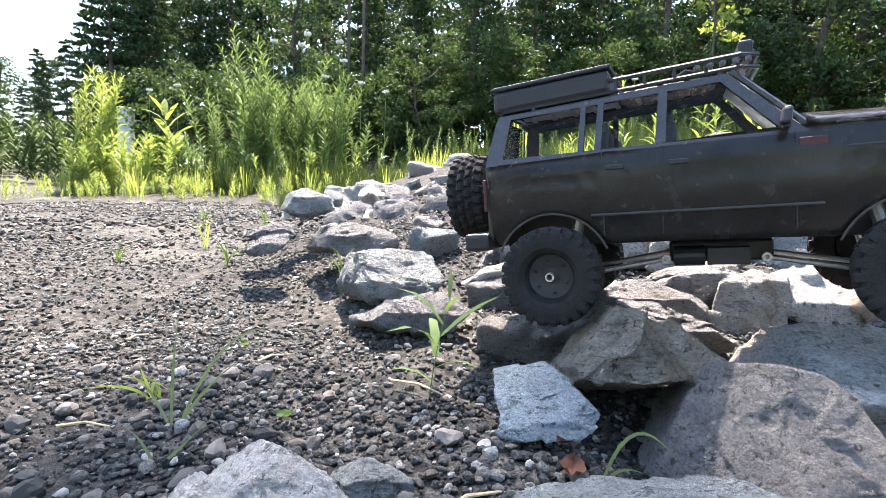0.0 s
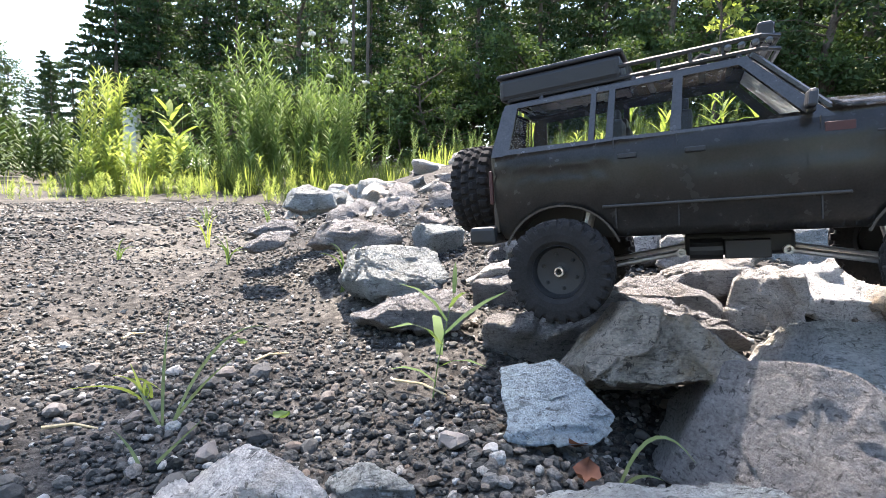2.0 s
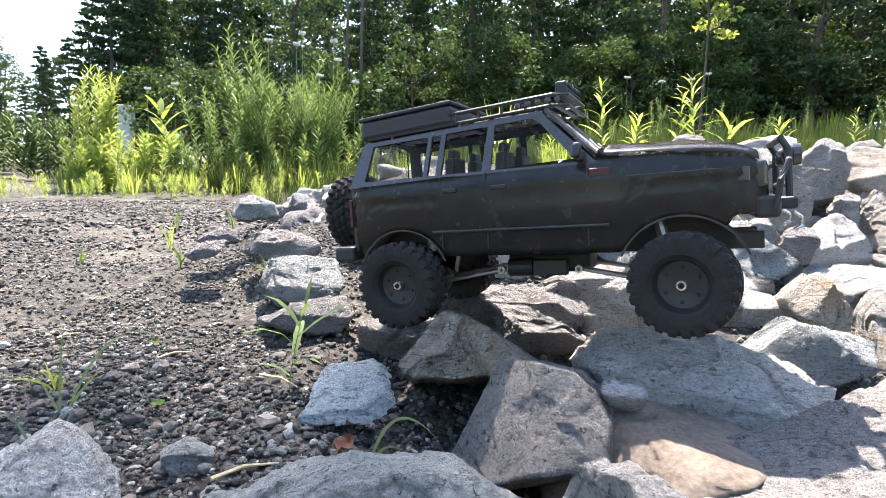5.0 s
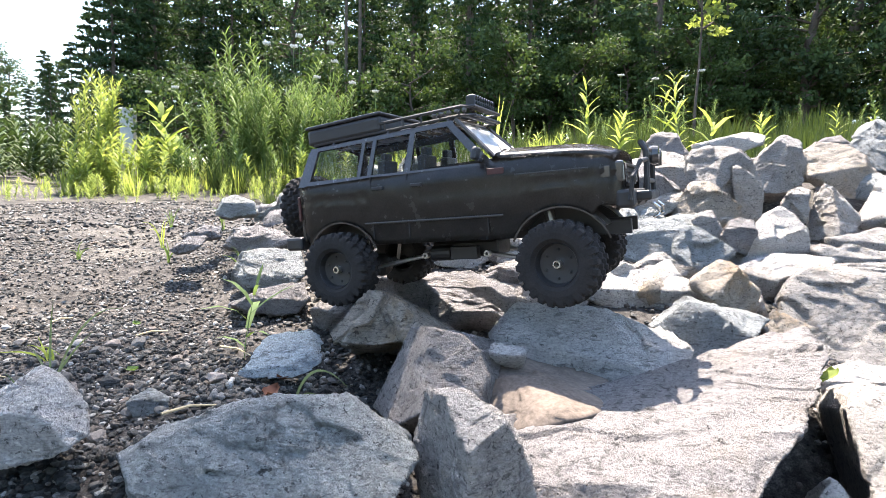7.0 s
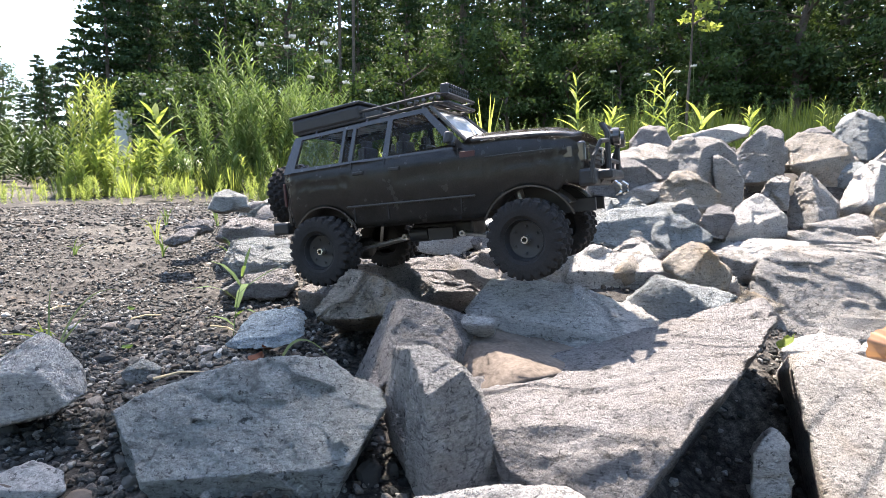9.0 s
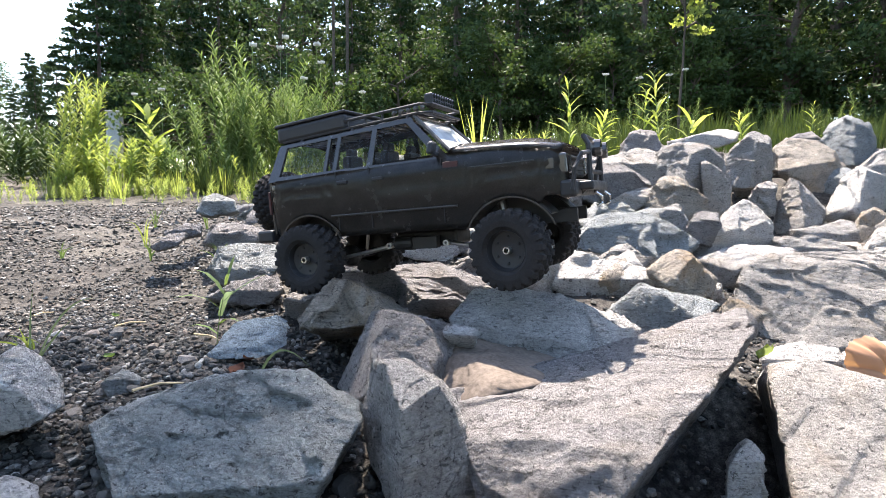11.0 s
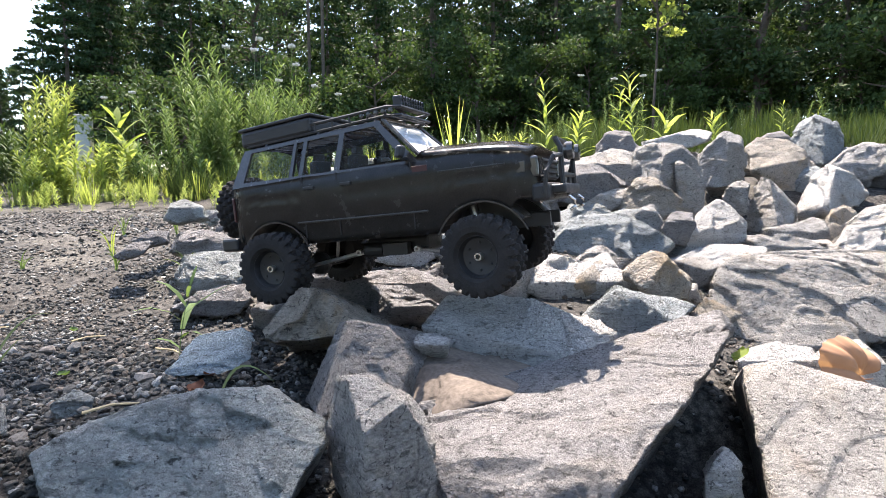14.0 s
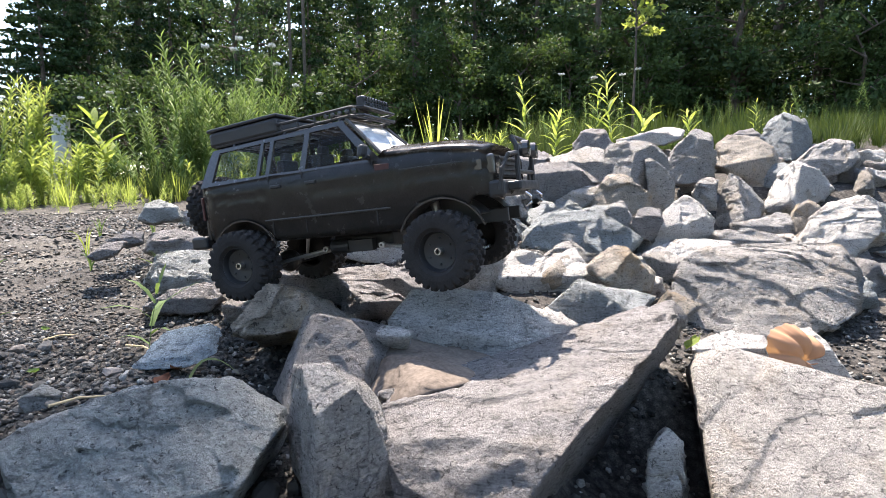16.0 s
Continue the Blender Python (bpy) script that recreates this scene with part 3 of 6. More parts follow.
rock(2.657, 3.000, 0.662, seed=1233, material=DUSTY_SHADE_ROCK, fine=14, rough=0.8, coarse=0.8, facets=((153, 50, 0.0576), (-176, 80, 0.0488), (-42, 47, 0.0623), (-34, -14, 0.0831), (83, -85, 0.0469), (141, -48, 0.0737), (-95, 62, 0.0496), (-95, 12, 0.0763), (90, 12, 0.11)))
rock(2.863, 2.900, 0.655, seed=1240, material=BLUE_ROCK, fine=22, rough=0.8, coarse=0.8, facets=((148, 32, 0.132), (152, 54, 0.133), (-54, 67, 0.12), (-44, 38, 0.0997), (-39, 0, 0.113), (-36, -43, 0.136), (124, -81, 0.147), (140, -38, 0.116), (-60, 55, 0.106), (-70, 18, 0.1), (-150, 25, 0.13), (90, 12, 0.18)))
rock(2.877, 2.600, 0.498, seed=1247, material=GREY_ROCK, fine=22, rough=0.8, coarse=0.8, facets=((144, 41, 0.112), (150, 67, 0.0985), (-58, 75, 0.104), (-45, 30, 0.117), (-40, -40, 0.107), (-37, -68, 0.0929), (128, -82, 0.102), (139, -38, 0.119), (-95, 45, 0.0833), (-95, 12, 0.12), (90, 12, 0.18)))
rock(2.394, 2.200, 0.349, seed=1254, material=PALE_ROCK, fine=22, rough=0.8, coarse=0.8, facets=((143, 20, 0.0969), (145, 52, 0.104), (-49, 75, 0.1), (-44, 58, 0.0927), (-42, 30, 0.109), (-41, -36, 0.124), (-43, -77, 0.0966), (146, -61, 0.169), (-150, 45, 0.115), (-60, 12, 0.0526), (90, 12, 0.16)))
rock(2.175, 1.900, 0.194, seed=1261, material=BROWN_ROCK, fine=14, rough=0.8, coarse=0.8, facets=((141, 24, 0.0455), (140, 57, 0.0646), (-39, 55, 0.0785), (-41, -17, 0.0418), (-41, -26, 0.0424), (178, -83, 0.0952), (142, -3, 0.0495), (-95, 62, 0.0822), (-70, 15, 0.0509), (90, 12, 0.09)))
rock(2.104, 1.620, 0.181, seed=1268, material=PALE_ROCK, fine=22, rough=0.8, coarse=0.8, label="large rock coloured white as if sunlit, at the edge of the bank", facets=((139, 23, 0.0915), (139, 34, 0.0843), (137, 71, 0.0998), (-43, 55, 0.125), (-44, 7, 0.12), (-47, -37, 0.11), (178, -82, 0.106), (149, -63, 0.127), (-100, 48, 0.0506), (-95, 12, 0.0997), (90, 12, 0.16)))
rock(1.992, 1.820, 0.167, seed=1275, material=GREY_ROCK, fine=14, rough=0.8, coarse=0.8, facets=((138, 71, 0.0587), (-32, 74, 0.0609), (-38, 21, 0.0651), (-40, -15, 0.0701), (-178, -84, 0.0536), (154, -70, 0.0554), (-95, 62, 0.0465), (-95, 12, 0.07), (90, 12, 0.1)))
rock(1.681, 1.500, 0.144, seed=1282, material=GREY_ROCK, fine=14, rough=0.8, coarse=0.8, facets=((133, 76, 0.0443), (-20, 79, 0.034), (-31, 62, 0.0463), (-46, -61, 0.0534), (-127, -85, 0.0383), (151, -42, 0.0765), (-95, 62, 0.0434), (-95, 12, 0.0691), (90, 12, 0.1)))
rock(1.441, 1.130, 0.059, seed=1289, material=GREY_ROCK, fine=60, rough=0.5, coarse=0.5, label="large blocky grey rock with a pitted face", facets=((149, 6, 0.201), (147, 24, 0.188), (140, 59, 0.149), (118, 81, 0.113), (86, 85, 0.111), (-12, 81, 0.127), (-39, 39, 0.198), (-43, 8, 0.221), (-57, -53, 0.178), (-99, -76, 0.142), (-136, -77, 0.149), (155, -25, 0.222), (-95, 70, 0.127), (-100, 44, 0.152), (90, 12, 0.17)))
rock(0.996, 0.970, 0.130, seed=1296, material=BROWN_ROCK, fine=22, rough=0.8, coarse=0.8, facets=((151, 44, 0.0572), (0, 79, 0.0517), (-21, 42, 0.0383), (-28, -4, 0.0568), (-90, -80, 0.0515), (167, -51, 0.0503), (-120, 50, 0.0603), (-70, 10, 0.0442), (90, 12, 0.08)))
rock(0.814, 1.040, 0.108, seed=1303, material=PALE_ROCK, fine=22, rough=0.8, coarse=0.8, label="rock coloured pale as if sunlit, with a dark ragged foot", facets=((166, 14, 0.114), (158, 54, 0.088), (40, 83, 0.0529), (-4, 69, 0.0618), (-15, 45, 0.0928), (-32, -48, 0.0881), (-108, -80, 0.0506), (-149, -77, 0.0492), (-171, -67, 0.0623), (-95, 62, 0.0448), (-95, 0, 0.072), (90, 12, 0.11)))
rock(0.928, 1.180, 0.153, seed=1310, material=GREY_ROCK, fine=14, rough=0.8, coarse=0.8, facets=((156, 50, 0.0329), (150, 67, 0.0281), (-14, 54, 0.0301), (-19, 24, 0.0385), (-70, -82, 0.0282), (177, -69, 0.0294), (-95, 62, 0.0378), (-95, 12, 0.0489), (90, 12, 0.07)))
rock(1.537, 1.880, 0.365, seed=1317, material=GREY_ROCK, fine=14, rough=0.5, coarse=0.8, label="thin upright splinter of grey rock", facets=((161, 62, 0.105), (-32, 54, 0.0573), (-30, 26, 0.0451), (-29, -5, 0.0571), (168, -86, 0.114), (153, -7, 0.0467), (-95, 62, 0.085), (-100, 6, 0.0431), (90, 12, 0.05)))
rock(0.386, 2.300, 0.323, seed=1324, material=DUSTY_SHADE_ROCK, fine=22, rough=0.8, coarse=0.8, label="dusty blue-grey block with a flat top", facets=((176, 18, 0.145), (179, 56, 0.119), (-129, 85, 0.115), (-16, 54, 0.135), (-12, 10, 0.129), (-11, -21, 0.121), (-14, -67, 0.124), (-179, -79, 0.12), (175, -53, 0.136), (-100, 70, 0.0765), (-95, 5, 0.119), (90, 12, 0.18)))
rock(0.618, 2.350, 0.362, seed=1331, material=DUSTY_SHADE_ROCK, fine=14, rough=0.8, coarse=0.8, facets=((170, 32, 0.102), (-118, 86, 0.0667), (-24, 69, 0.067), (-17, -1, 0.11), (-14, -66, 0.0814), (156, -87, 0.0684), (168, -19, 0.102), (-95, 62, 0.0704), (-95, 12, 0.0902), (90, 12, 0.13)))
rock(0.410, 1.680, 0.254, seed=1338, material=DUSTY_SHADE_ROCK, fine=14, rough=0.8, coarse=0.8, facets=((169, 21, 0.0535), (170, 54, 0.0621), (-14, 50, 0.0421), (-14, 31, 0.0514), (-22, -75, 0.0503), (179, -77, 0.0551), (-95, 62, 0.0717), (-80, 25, 0.0661), (90, 12, 0.08)))
rock(0.600, 1.660, 0.262, seed=1345, material=GREY_ROCK, fine=22, rough=0.8, coarse=0.8, label="slab-faced grey rock leaning back", facets=((164, 28, 0.0898), (167, 62, 0.0926), (-29, 75, 0.083), (-23, 46, 0.0861), (-22, 32, 0.093), (-25, -59, 0.0896), (-36, -81, 0.0683), (-175, -83, 0.077), (168, -54, 0.115), (-95, 62, 0.107), (-92, 25, 0.108), (90, 12, 0.13)))
rock(0.780, 2.100, 0.382, seed=1352, material=DUSTY_SHADE_ROCK, fine=14, rough=0.8, coarse=0.8, facets=((164, 27, 0.0924), (169, 58, 0.0795), (-26, 51, 0.0591), (-23, 35, 0.0575), (-20, -58, 0.103), (155, -77, 0.0641), (-95, 62, 0.078), (-95, 12, 0.087), (90, 12, 0.12)))
rock(1.094, 2.400, 0.466, seed=1359, material=DUSTY_SHADE_ROCK, fine=14, rough=0.8, coarse=0.8, facets=((164, 52, 0.0608), (-173, 79, 0.0536), (-30, 37, 0.0886), (-24, -24, 0.0754), (20, -86, 0.0573), (151, -65, 0.0774), (-95, 62, 0.0528), (-95, 12, 0.0872), (90, 12, 0.13)))
rock(0.970, 2.050, 0.351, seed=1366, material=BLUE_ROCK, fine=14, rough=0.8, coarse=0.8, facets=((160, 58, 0.0296), (163, 70, 0.0332), (-27, 8, 0.0786), (-21, -73, 0.03), (-16, -82, 0.03), (156, -57, 0.0718), (-95, 72, 0.038), (-95, 12, 0.0688), (90, 12, 0.1)))
rock(0.815, 1.720, 0.280, seed=1373, material=DUSTY_SHADE_ROCK, fine=14, rough=0.8, coarse=0.8, facets=((157, 28, 0.055), (159, 67, 0.0441), (-30, 69, 0.0566), (-26, -4, 0.0558), (-29, -71, 0.0493), (162, -77, 0.0523), (-95, 62, 0.056), (-95, 12, 0.0651), (90, 12, 0.09)))
rock(0.841, 1.580, 0.282, seed=1380, material=GREY_ROCK, fine=14, rough=0.8, coarse=0.8, facets=((154, 11, 0.0358), (155, 45, 0.0449), (-29, 43, 0.0401), (-28, 18, 0.0318), (-34, -77, 0.0527), (156, -68, 0.0476), (-95, 62, 0.0651), (-110, 22, 0.0579), (-30, 15, 0.045), (90, 12, 0.055)))
rock(0.783, 1.460, 0.199, seed=1387, material=BLUE_ROCK, fine=22, rough=0.8, coarse=0.8, facets=((154, 47, 0.0794), (152, 71, 0.0642), (-24, 76, 0.0499), (-28, 36, 0.0564), (-29, 17, 0.0673), (-47, -74, 0.0746), (163, -67, 0.0505), (158, -45, 0.0564), (-95, 66, 0.0565), (-80, 12, 0.0674), (90, 12, 0.11)))
rock(0.376, 1.480, 0.179, seed=1394, material=BROWN_ROCK, fine=14, rough=0.8, coarse=0.8, facets=((168, 23, 0.0636), (165, 58, 0.0469), (148, 84, 0.0451), (-13, 52, 0.0725), (-19, -41, 0.0627), (-34, -76, 0.0428), (-173, -72, 0.0651), (-95, 62, 0.0412), (-95, 12, 0.0662), (90, 12, 0.1)))
rock(0.474, 1.320, 0.175, seed=1401, material=PALE_ROCK, fine=22, rough=0.6, coarse=0.8, facets=((156, 65, 0.0382), (155, 70, 0.038), (-14, 77, 0.0719), (-23, -5, 0.0914), (-29, -55, 0.0568), (-147, -82, 0.0584), (-170, -75, 0.0695), (-100, 66, 0.0557), (-80, 15, 0.0801), (90, 12, 0.13)))
rock(0.577, 1.220, 0.177, seed=1408, material=GREY_ROCK, fine=22, rough=0.8, coarse=0.8, facets=((157, 6, 0.0393), (154, 45, 0.0411), (-17, 69, 0.0348), (-22, 42, 0.0345), (-28, -17, 0.0436), (-41, -70, 0.0352), (173, -70, 0.0421), (-95, 62, 0.0485), (-95, 18, 0.0458), (90, 12, 0.055)))
rock(0.597, 1.100, 0.143, seed=1415, material=GREY_ROCK, fine=22, rough=0.8, coarse=0.8, facets=((143, 66, 0.0353), (139, 72, 0.0337), (-11, 77, 0.0517), (-30, -1, 0.0587), (-35, -38, 0.0437), (-45, -64, 0.0421), (-177, -74, 0.0458), (168, -59, 0.0575), (-95, 68, 0.0426), (-95, 12, 0.0692), (90, 12, 0.1)))
rock(0.238, 1.350, 0.128, seed=1422, material=DUSTY_SHADE_ROCK, fine=22, rough=0.8, coarse=0.8, facets=((171, 26, 0.0514), (164, 63, 0.0467), (-1, 64, 0.0566), (-15, -28, 0.062), (-29, -69, 0.0381), (-122, -81, 0.0399), (179, -34, 0.0623), (-95, 62, 0.069), (-75, 25, 0.068), (90, 12, 0.09)))
rock(0.232, 1.080, 0.087, seed=1429, material=DUSTY_SHADE_ROCK, fine=22, rough=0.8, coarse=0.8, label="dark dusty block at the foot of the bank", facets=((174, 3, 0.0971), (155, 67, 0.0654), (101, 82, 0.0544), (6, 69, 0.0632), (-13, 15, 0.0923), (-33, -57, 0.0681), (-85, -77, 0.0552), (-141, -73, 0.0617), (-95, 72, 0.065), (-92, 4, 0.0738), (90, 12, 0.11)))
rock(0.409, 0.950, 0.109, seed=1436, material=DUSTY_SHADE_ROCK, fine=22, rough=0.8, coarse=0.8, label="long dark rock with a pale worn top", facets=((164, 5, 0.114), (145, 67, 0.0615), (112, 81, 0.0464), (0, 72, 0.048), (-16, 53, 0.0685), (-29, -6, 0.105), (-49, -62, 0.07), (-130, -77, 0.0465), (178, -51, 0.0828), (-95, 70, 0.0491), (-92, 2, 0.0658), (90, 12, 0.1)))
rock(0.645, 1.020, 0.096, seed=1443, material=GREY_ROCK, fine=22, rough=0.6, coarse=0.8, facets=((152, 0, 0.0644), (149, 16, 0.0616), (139, 62, 0.0656), (13, 83, 0.0729), (-33, 13, 0.0709), (-36, -11, 0.0612), (-44, -43, 0.0602), (-130, -78, 0.0685), (170, -58, 0.0729), (-95, 62, 0.0881), (-92, 18, 0.082), (90, 12, 0.1)))
rock(-0.280, 1.600, 0.270, seed=1450, material=BLUE_ROCK, fine=22, rough=0.8, coarse=0.8, facets=((-158, 25, 0.0457), (-159, 75, 0.0351), (20, 68, 0.0353), (19, 18, 0.0545), (12, -78, 0.0327), (-152, -73, 0.04), (-95, 62, 0.0366), (-95, 12, 0.0514), (90, 12, 0.08)))
# dark rock colour stands in for the shade on this stone
rock(-0.108, 1.250, 0.193, seed=1457, material=DUSTY_SHADE_ROCK, fine=22, rough=0.8, coarse=0.8, facets=((-160, 24, 0.0582), (-171, 76, 0.0363), (29, 76, 0.0368), (20, 41, 0.0538), (11, -51, 0.0509), (-97, -84, 0.032), (-145, -71, 0.0398), (-95, 60, 0.0332), (-95, 12, 0.0504), (90, 12, 0.08)))
rock(-0.008, 1.020, 0.146, seed=1464, material=BLUE_ROCK, fine=22, rough=0.8, coarse=0.8, facets=((-161, 21, 0.0633), (170, 80, 0.0426), (53, 82, 0.0436), (16, 9, 0.0725), (8, -45, 0.0589), (-80, -81, 0.045), (-153, -39, 0.0653), (-95, 55, 0.0292), (-95, 12, 0.0538), (90, 12, 0.09)))
# darker material again, for a stone lying in shade
rock(0.035, 0.900, 0.099, seed=1471, material=DUSTY_SHADE_ROCK, fine=22, rough=0.8, coarse=0.8, facets=((-172, 55, 0.0395), (150, 79, 0.0281), (18, 18, 0.0645), (6, -42, 0.0476), (-76, -79, 0.027), (-141, -60, 0.0428), (-95, 60, 0.0322), (-95, 12, 0.0449), (90, 12, 0.07)))
rock(-0.308, 1.300, 0.170, seed=1478, material=DUSTY_SHADE_ROCK, fine=14, rough=0.8, coarse=0.8, facets=((-160, 53, 0.0179), (134, 86, 0.0216), (21, -37, 0.0253), (6, -75, 0.0156), (-146, -58, 0.0325), (-95, 62, 0.0245), (-95, 12, 0.0376), (90, 12, 0.06)))
rock(-0.344, 1.500, 0.189, seed=1485, material=DUSTY_SHADE_ROCK, fine=14, rough=0.8, coarse=0.8, facets=((-161, 61, 0.0222), (48, 84, 0.026), (21, -7, 0.0468), (-3, -81, 0.0196), (-147, -65, 0.035), (-95, 62, 0.0242), (-95, 12, 0.0376), (90, 12, 0.06)))
rock(0.201, 0.290, 0.044, seed=1492, material=BLUE_ROCK, fine=60, rough=0.5, coarse=0.3, label="wide grey rock with a flaking sloping face", facets=((169, 63, 0.0842), (148, 70, 0.0705), (136, 72, 0.0694), (98, 74, 0.0733), (32, 52, 0.101), (8, 9, 0.133), (-8, -29, 0.102), (-23, -45, 0.101), (-91, -57, 0.0999), (-136, -30, 0.102), (-145, -14, 0.107), (-97, 50, 0.051), (-90, -12, 0.0814), (90, 12, 0.13)))
rock(0.387, 0.250, 0.074, seed=1499, material=GREY_ROCK, fine=40, rough=0.4, coarse=0.8, label="upright block of pale grey rock with a dark side", facets=((-175, 3, 0.0619), (171, 40, 0.0798), (102, 75, 0.0693), (22, 55, 0.0527), (8, 34, 0.0471), (1, 17, 0.0453), (-3, 9, 0.0516), (-72, -57, 0.0879), (-141, -48, 0.0691), (-167, -20, 0.0456), (-95, 62, 0.0592), (-55, 8, 0.0394), (-160, 2, 0.028), (90, 12, 0.065)))
rock(1.161, 0.560, -0.124, seed=1506, material=GREY_ROCK, fine=60, rough=0.14, coarse=0.1, label="massive rough grey rock with flaking surface", facets=((142, 26, 0.234), (110, 68, 0.186), (21, 73, 0.123), (-53, 3, 0.254), (-97, -53, 0.206), (154, -11, 0.186), (-97, 70, 0.235), (-100, 54, 0.258), (90, 12, 0.25)))
rock(1.222, 0.700, -0.012, seed=1513, material=PALE_ROCK, fine=22, rough=0.4, coarse=0.8, label="pale rock slanting behind the dead leaf", facets=((131, 44, 0.0557), (81, 77, 0.0588), (-28, 45, 0.0555), (-32, 33, 0.056), (-86, -67, 0.0664), (173, -59, 0.0671), (146, -7, 0.071), (-95, 66, 0.0551), (-100, 20, 0.0666), (90, 12, 0.08)))
rock(1.084, 0.700, 0.007, seed=1520, material=PALE_ROCK, fine=22, rough=0.6, coarse=0.8, label="low pale flaking rock behind the slab", facets=((119, 65, 0.0343), (39, 77, 0.0354), (-33, 16, 0.0596), (-63, -59, 0.0389), (-156, -71, 0.0369), (152, -11, 0.0655), (-95, 74, 0.0236), (-95, 12, 0.0361), (90, 12, 0.05)))
rock(0.578, 0.620, 0.084, seed=1527, material=PALE_ROCK, fine=40, rough=0.5, coarse=0.8, label="broad pale rock slab with dark cracked bedding edges", facets=((167, 38, 0.117), (111, 80, 0.0693), (22, 76, 0.0624), (0, 62, 0.0802), (-24, -8, 0.149), (-47, -61, 0.0714), (-67, -70, 0.0599), (-136, -70, 0.0694), (-173, -42, 0.0956), (-177, -32, 0.107), (-93, 66, 0.0427), (-110, 6, 0.079), (90, 12, 0.12)))
rock(0.846, 0.790, 0.073, seed=1534, material=BLUE_ROCK, fine=22, rough=0.6, coarse=0.8, label="wedge-shaped blue-grey rock beside the slab", facets=((149, 49, 0.0633), (11, 77, 0.054), (-37, -39, 0.0672), (-51, -64, 0.0406), (-178, -62, 0.0581), (168, -36, 0.0717), (-40, 60, 0.0593), (-105, 25, 0.0763), (90, 12, 0.08)))
rock(0.385, 0.550, 0.063, seed=1541, material=DUSTY_SHADE_ROCK, fine=40, rough=0.25, coarse=0.8, label="dusty dark grey rock with sloping faces", facets=((158, 24, 0.0833), (86, 73, 0.0638), (46, 72, 0.0582), (0, 52, 0.0613), (-16, 28, 0.067), (-27, 4, 0.0754), (-77, -56, 0.0714), (-151, -51, 0.102), (-85, 66, 0.103), (-85, 36, 0.103), (200, 22, 0.085), (90, 12, 0.11)))
rock(0.285, 0.645, 0.108, seed=1548, material=BROWN_ROCK, fine=40, rough=0.5, coarse=0.8, label="ridge-shaped brown-grey rock with an ochre face", facets=((164, 36, 0.0565), (33, 72, 0.0491), (14, 61, 0.0436), (-28, -29, 0.0828), (-71, -68, 0.0345), (-103, -70, 0.0358), (-172, -30, 0.0776), (-20, 58, 0.0597), (-105, 24, 0.0718), (90, 12, 0.075)))
rock(-0.034, 0.315, 0.091, seed=1555, material=PALE_ROCK, fine=40, rough=0.45, coarse=0.8, label="pale rounded boulder on the gravel", group="", facets=((-144, 11, 0.0408), (-156, 45, 0.0344), (-161, 55, 0.0355), (47, 48, 0.0432), (41, 30, 0.04), (33, 3, 0.0448), (4, -57, 0.0403), (-40, -72, 0.0377), (-123, -45, 0.0496), (-95, 52, 0.0335), (-92, 5, 0.0327), (-30, 40, 0.045), (-150, 40, 0.05), (90, 12, 0.05)))
rock(0.427, 0.100, 0.071, seed=1562, material=PALE_ROCK, fine=22, rough=0.5, coarse=0.8, label="pale rock low between the larger ones", facets=((111, 59, 0.0166), (105, 60, 0.0148), (78, 62, 0.016), (28, 52, 0.0339), (-24, -13, 0.0518), (-91, -57, 0.0215), (-170, -14, 0.0605), (-95, 70, 0.0215), (-95, 12, 0.0339), (90, 12, 0.05)))
rock(0.025, 0.220, 0.026, seed=1569, material=PALE_ROCK, fine=22, rough=0.5, coarse=0.8, label="pale stone lying in the gravel", group="", facets=((156, 66, 0.0204), (64, 51, 0.0194), (34, 1, 0.0251), (-12, -58, 0.0192), (-91, -60, 0.0191), (-143, 3, 0.0255), (-95, 66, 0.0162), (-95, 12, 0.0222), (90, 12, 0.035)))
rock(0.769, 0.340, -0.028, seed=1576, material=PALE_ROCK, fine=22, rough=0.8, coarse=0.8, label="small ragged pale rock in the gap", facets=((148, 1, 0.0185), (138, 25, 0.0242), (-7, 50, 0.0373), (-31, 8, 0.0196), (-46, -22, 0.0263), (165, -31, 0.0305), (-95, 62, 0.0459), (-95, 12, 0.0314), (90, 12, 0.035)))
rock(0.010, 0.450, 0.056, seed=1583, material=BLUE_ROCK, fine=22, rough=0.6, coarse=0.8, label="small blue-grey stone on the gravel", group="", facets=((-176, 57, 0.0155), (49, 56, 0.0152), (26, 2, 0.0211), (-77, -73, 0.0132), (-145, -22, 0.0204), (-95, 62, 0.016), (-95, 12, 0.017), (90, 12, 0.025)))
rock(0.667, 0.400, 0.051, seed=1590, material=DUSTY_SHADE_ROCK, fine=60, rough=0.4, coarse=0.3, label="long tilted grey rock slab with a broken lower edge", facets=((130, 66, 0.0822), (40, 81, 0.126), (-27, 29, 0.151), (-37, -21, 0.0713), (-39, -28, 0.0585), (-91, -57, 0.169), (-180, -14, 0.229), (-105, 72, 0.0939), (-112, 36, 0.196), (161, 80, 0.048), (112, 10, 0.12), (90, 12, 0.31)))
rock(0.150, 0.530, 0.100, 0.115, 0.135, 0.014, 20, 909, SHADE_BLUE, (9, -4), fine=22, label="thin blue-grey stone lying flat in the gravel, tinted blue for shade", flat=0.9, rough=0.6)
rock(0.430, 0.860, 0.090, 0.17, 0.14, 0.10, 0, 913, DUSTY_SHADE_ROCK, fine=22, label="dark rock in the shade of the model car")
rock(0.449, 0.505, 0.104, 0.052, 0.038, 0.032, 10, 915, PALE_ROCK, fine=14, sharp=6, rough=0.4, label="smooth pale pebble resting on the dusty rocks", group="")
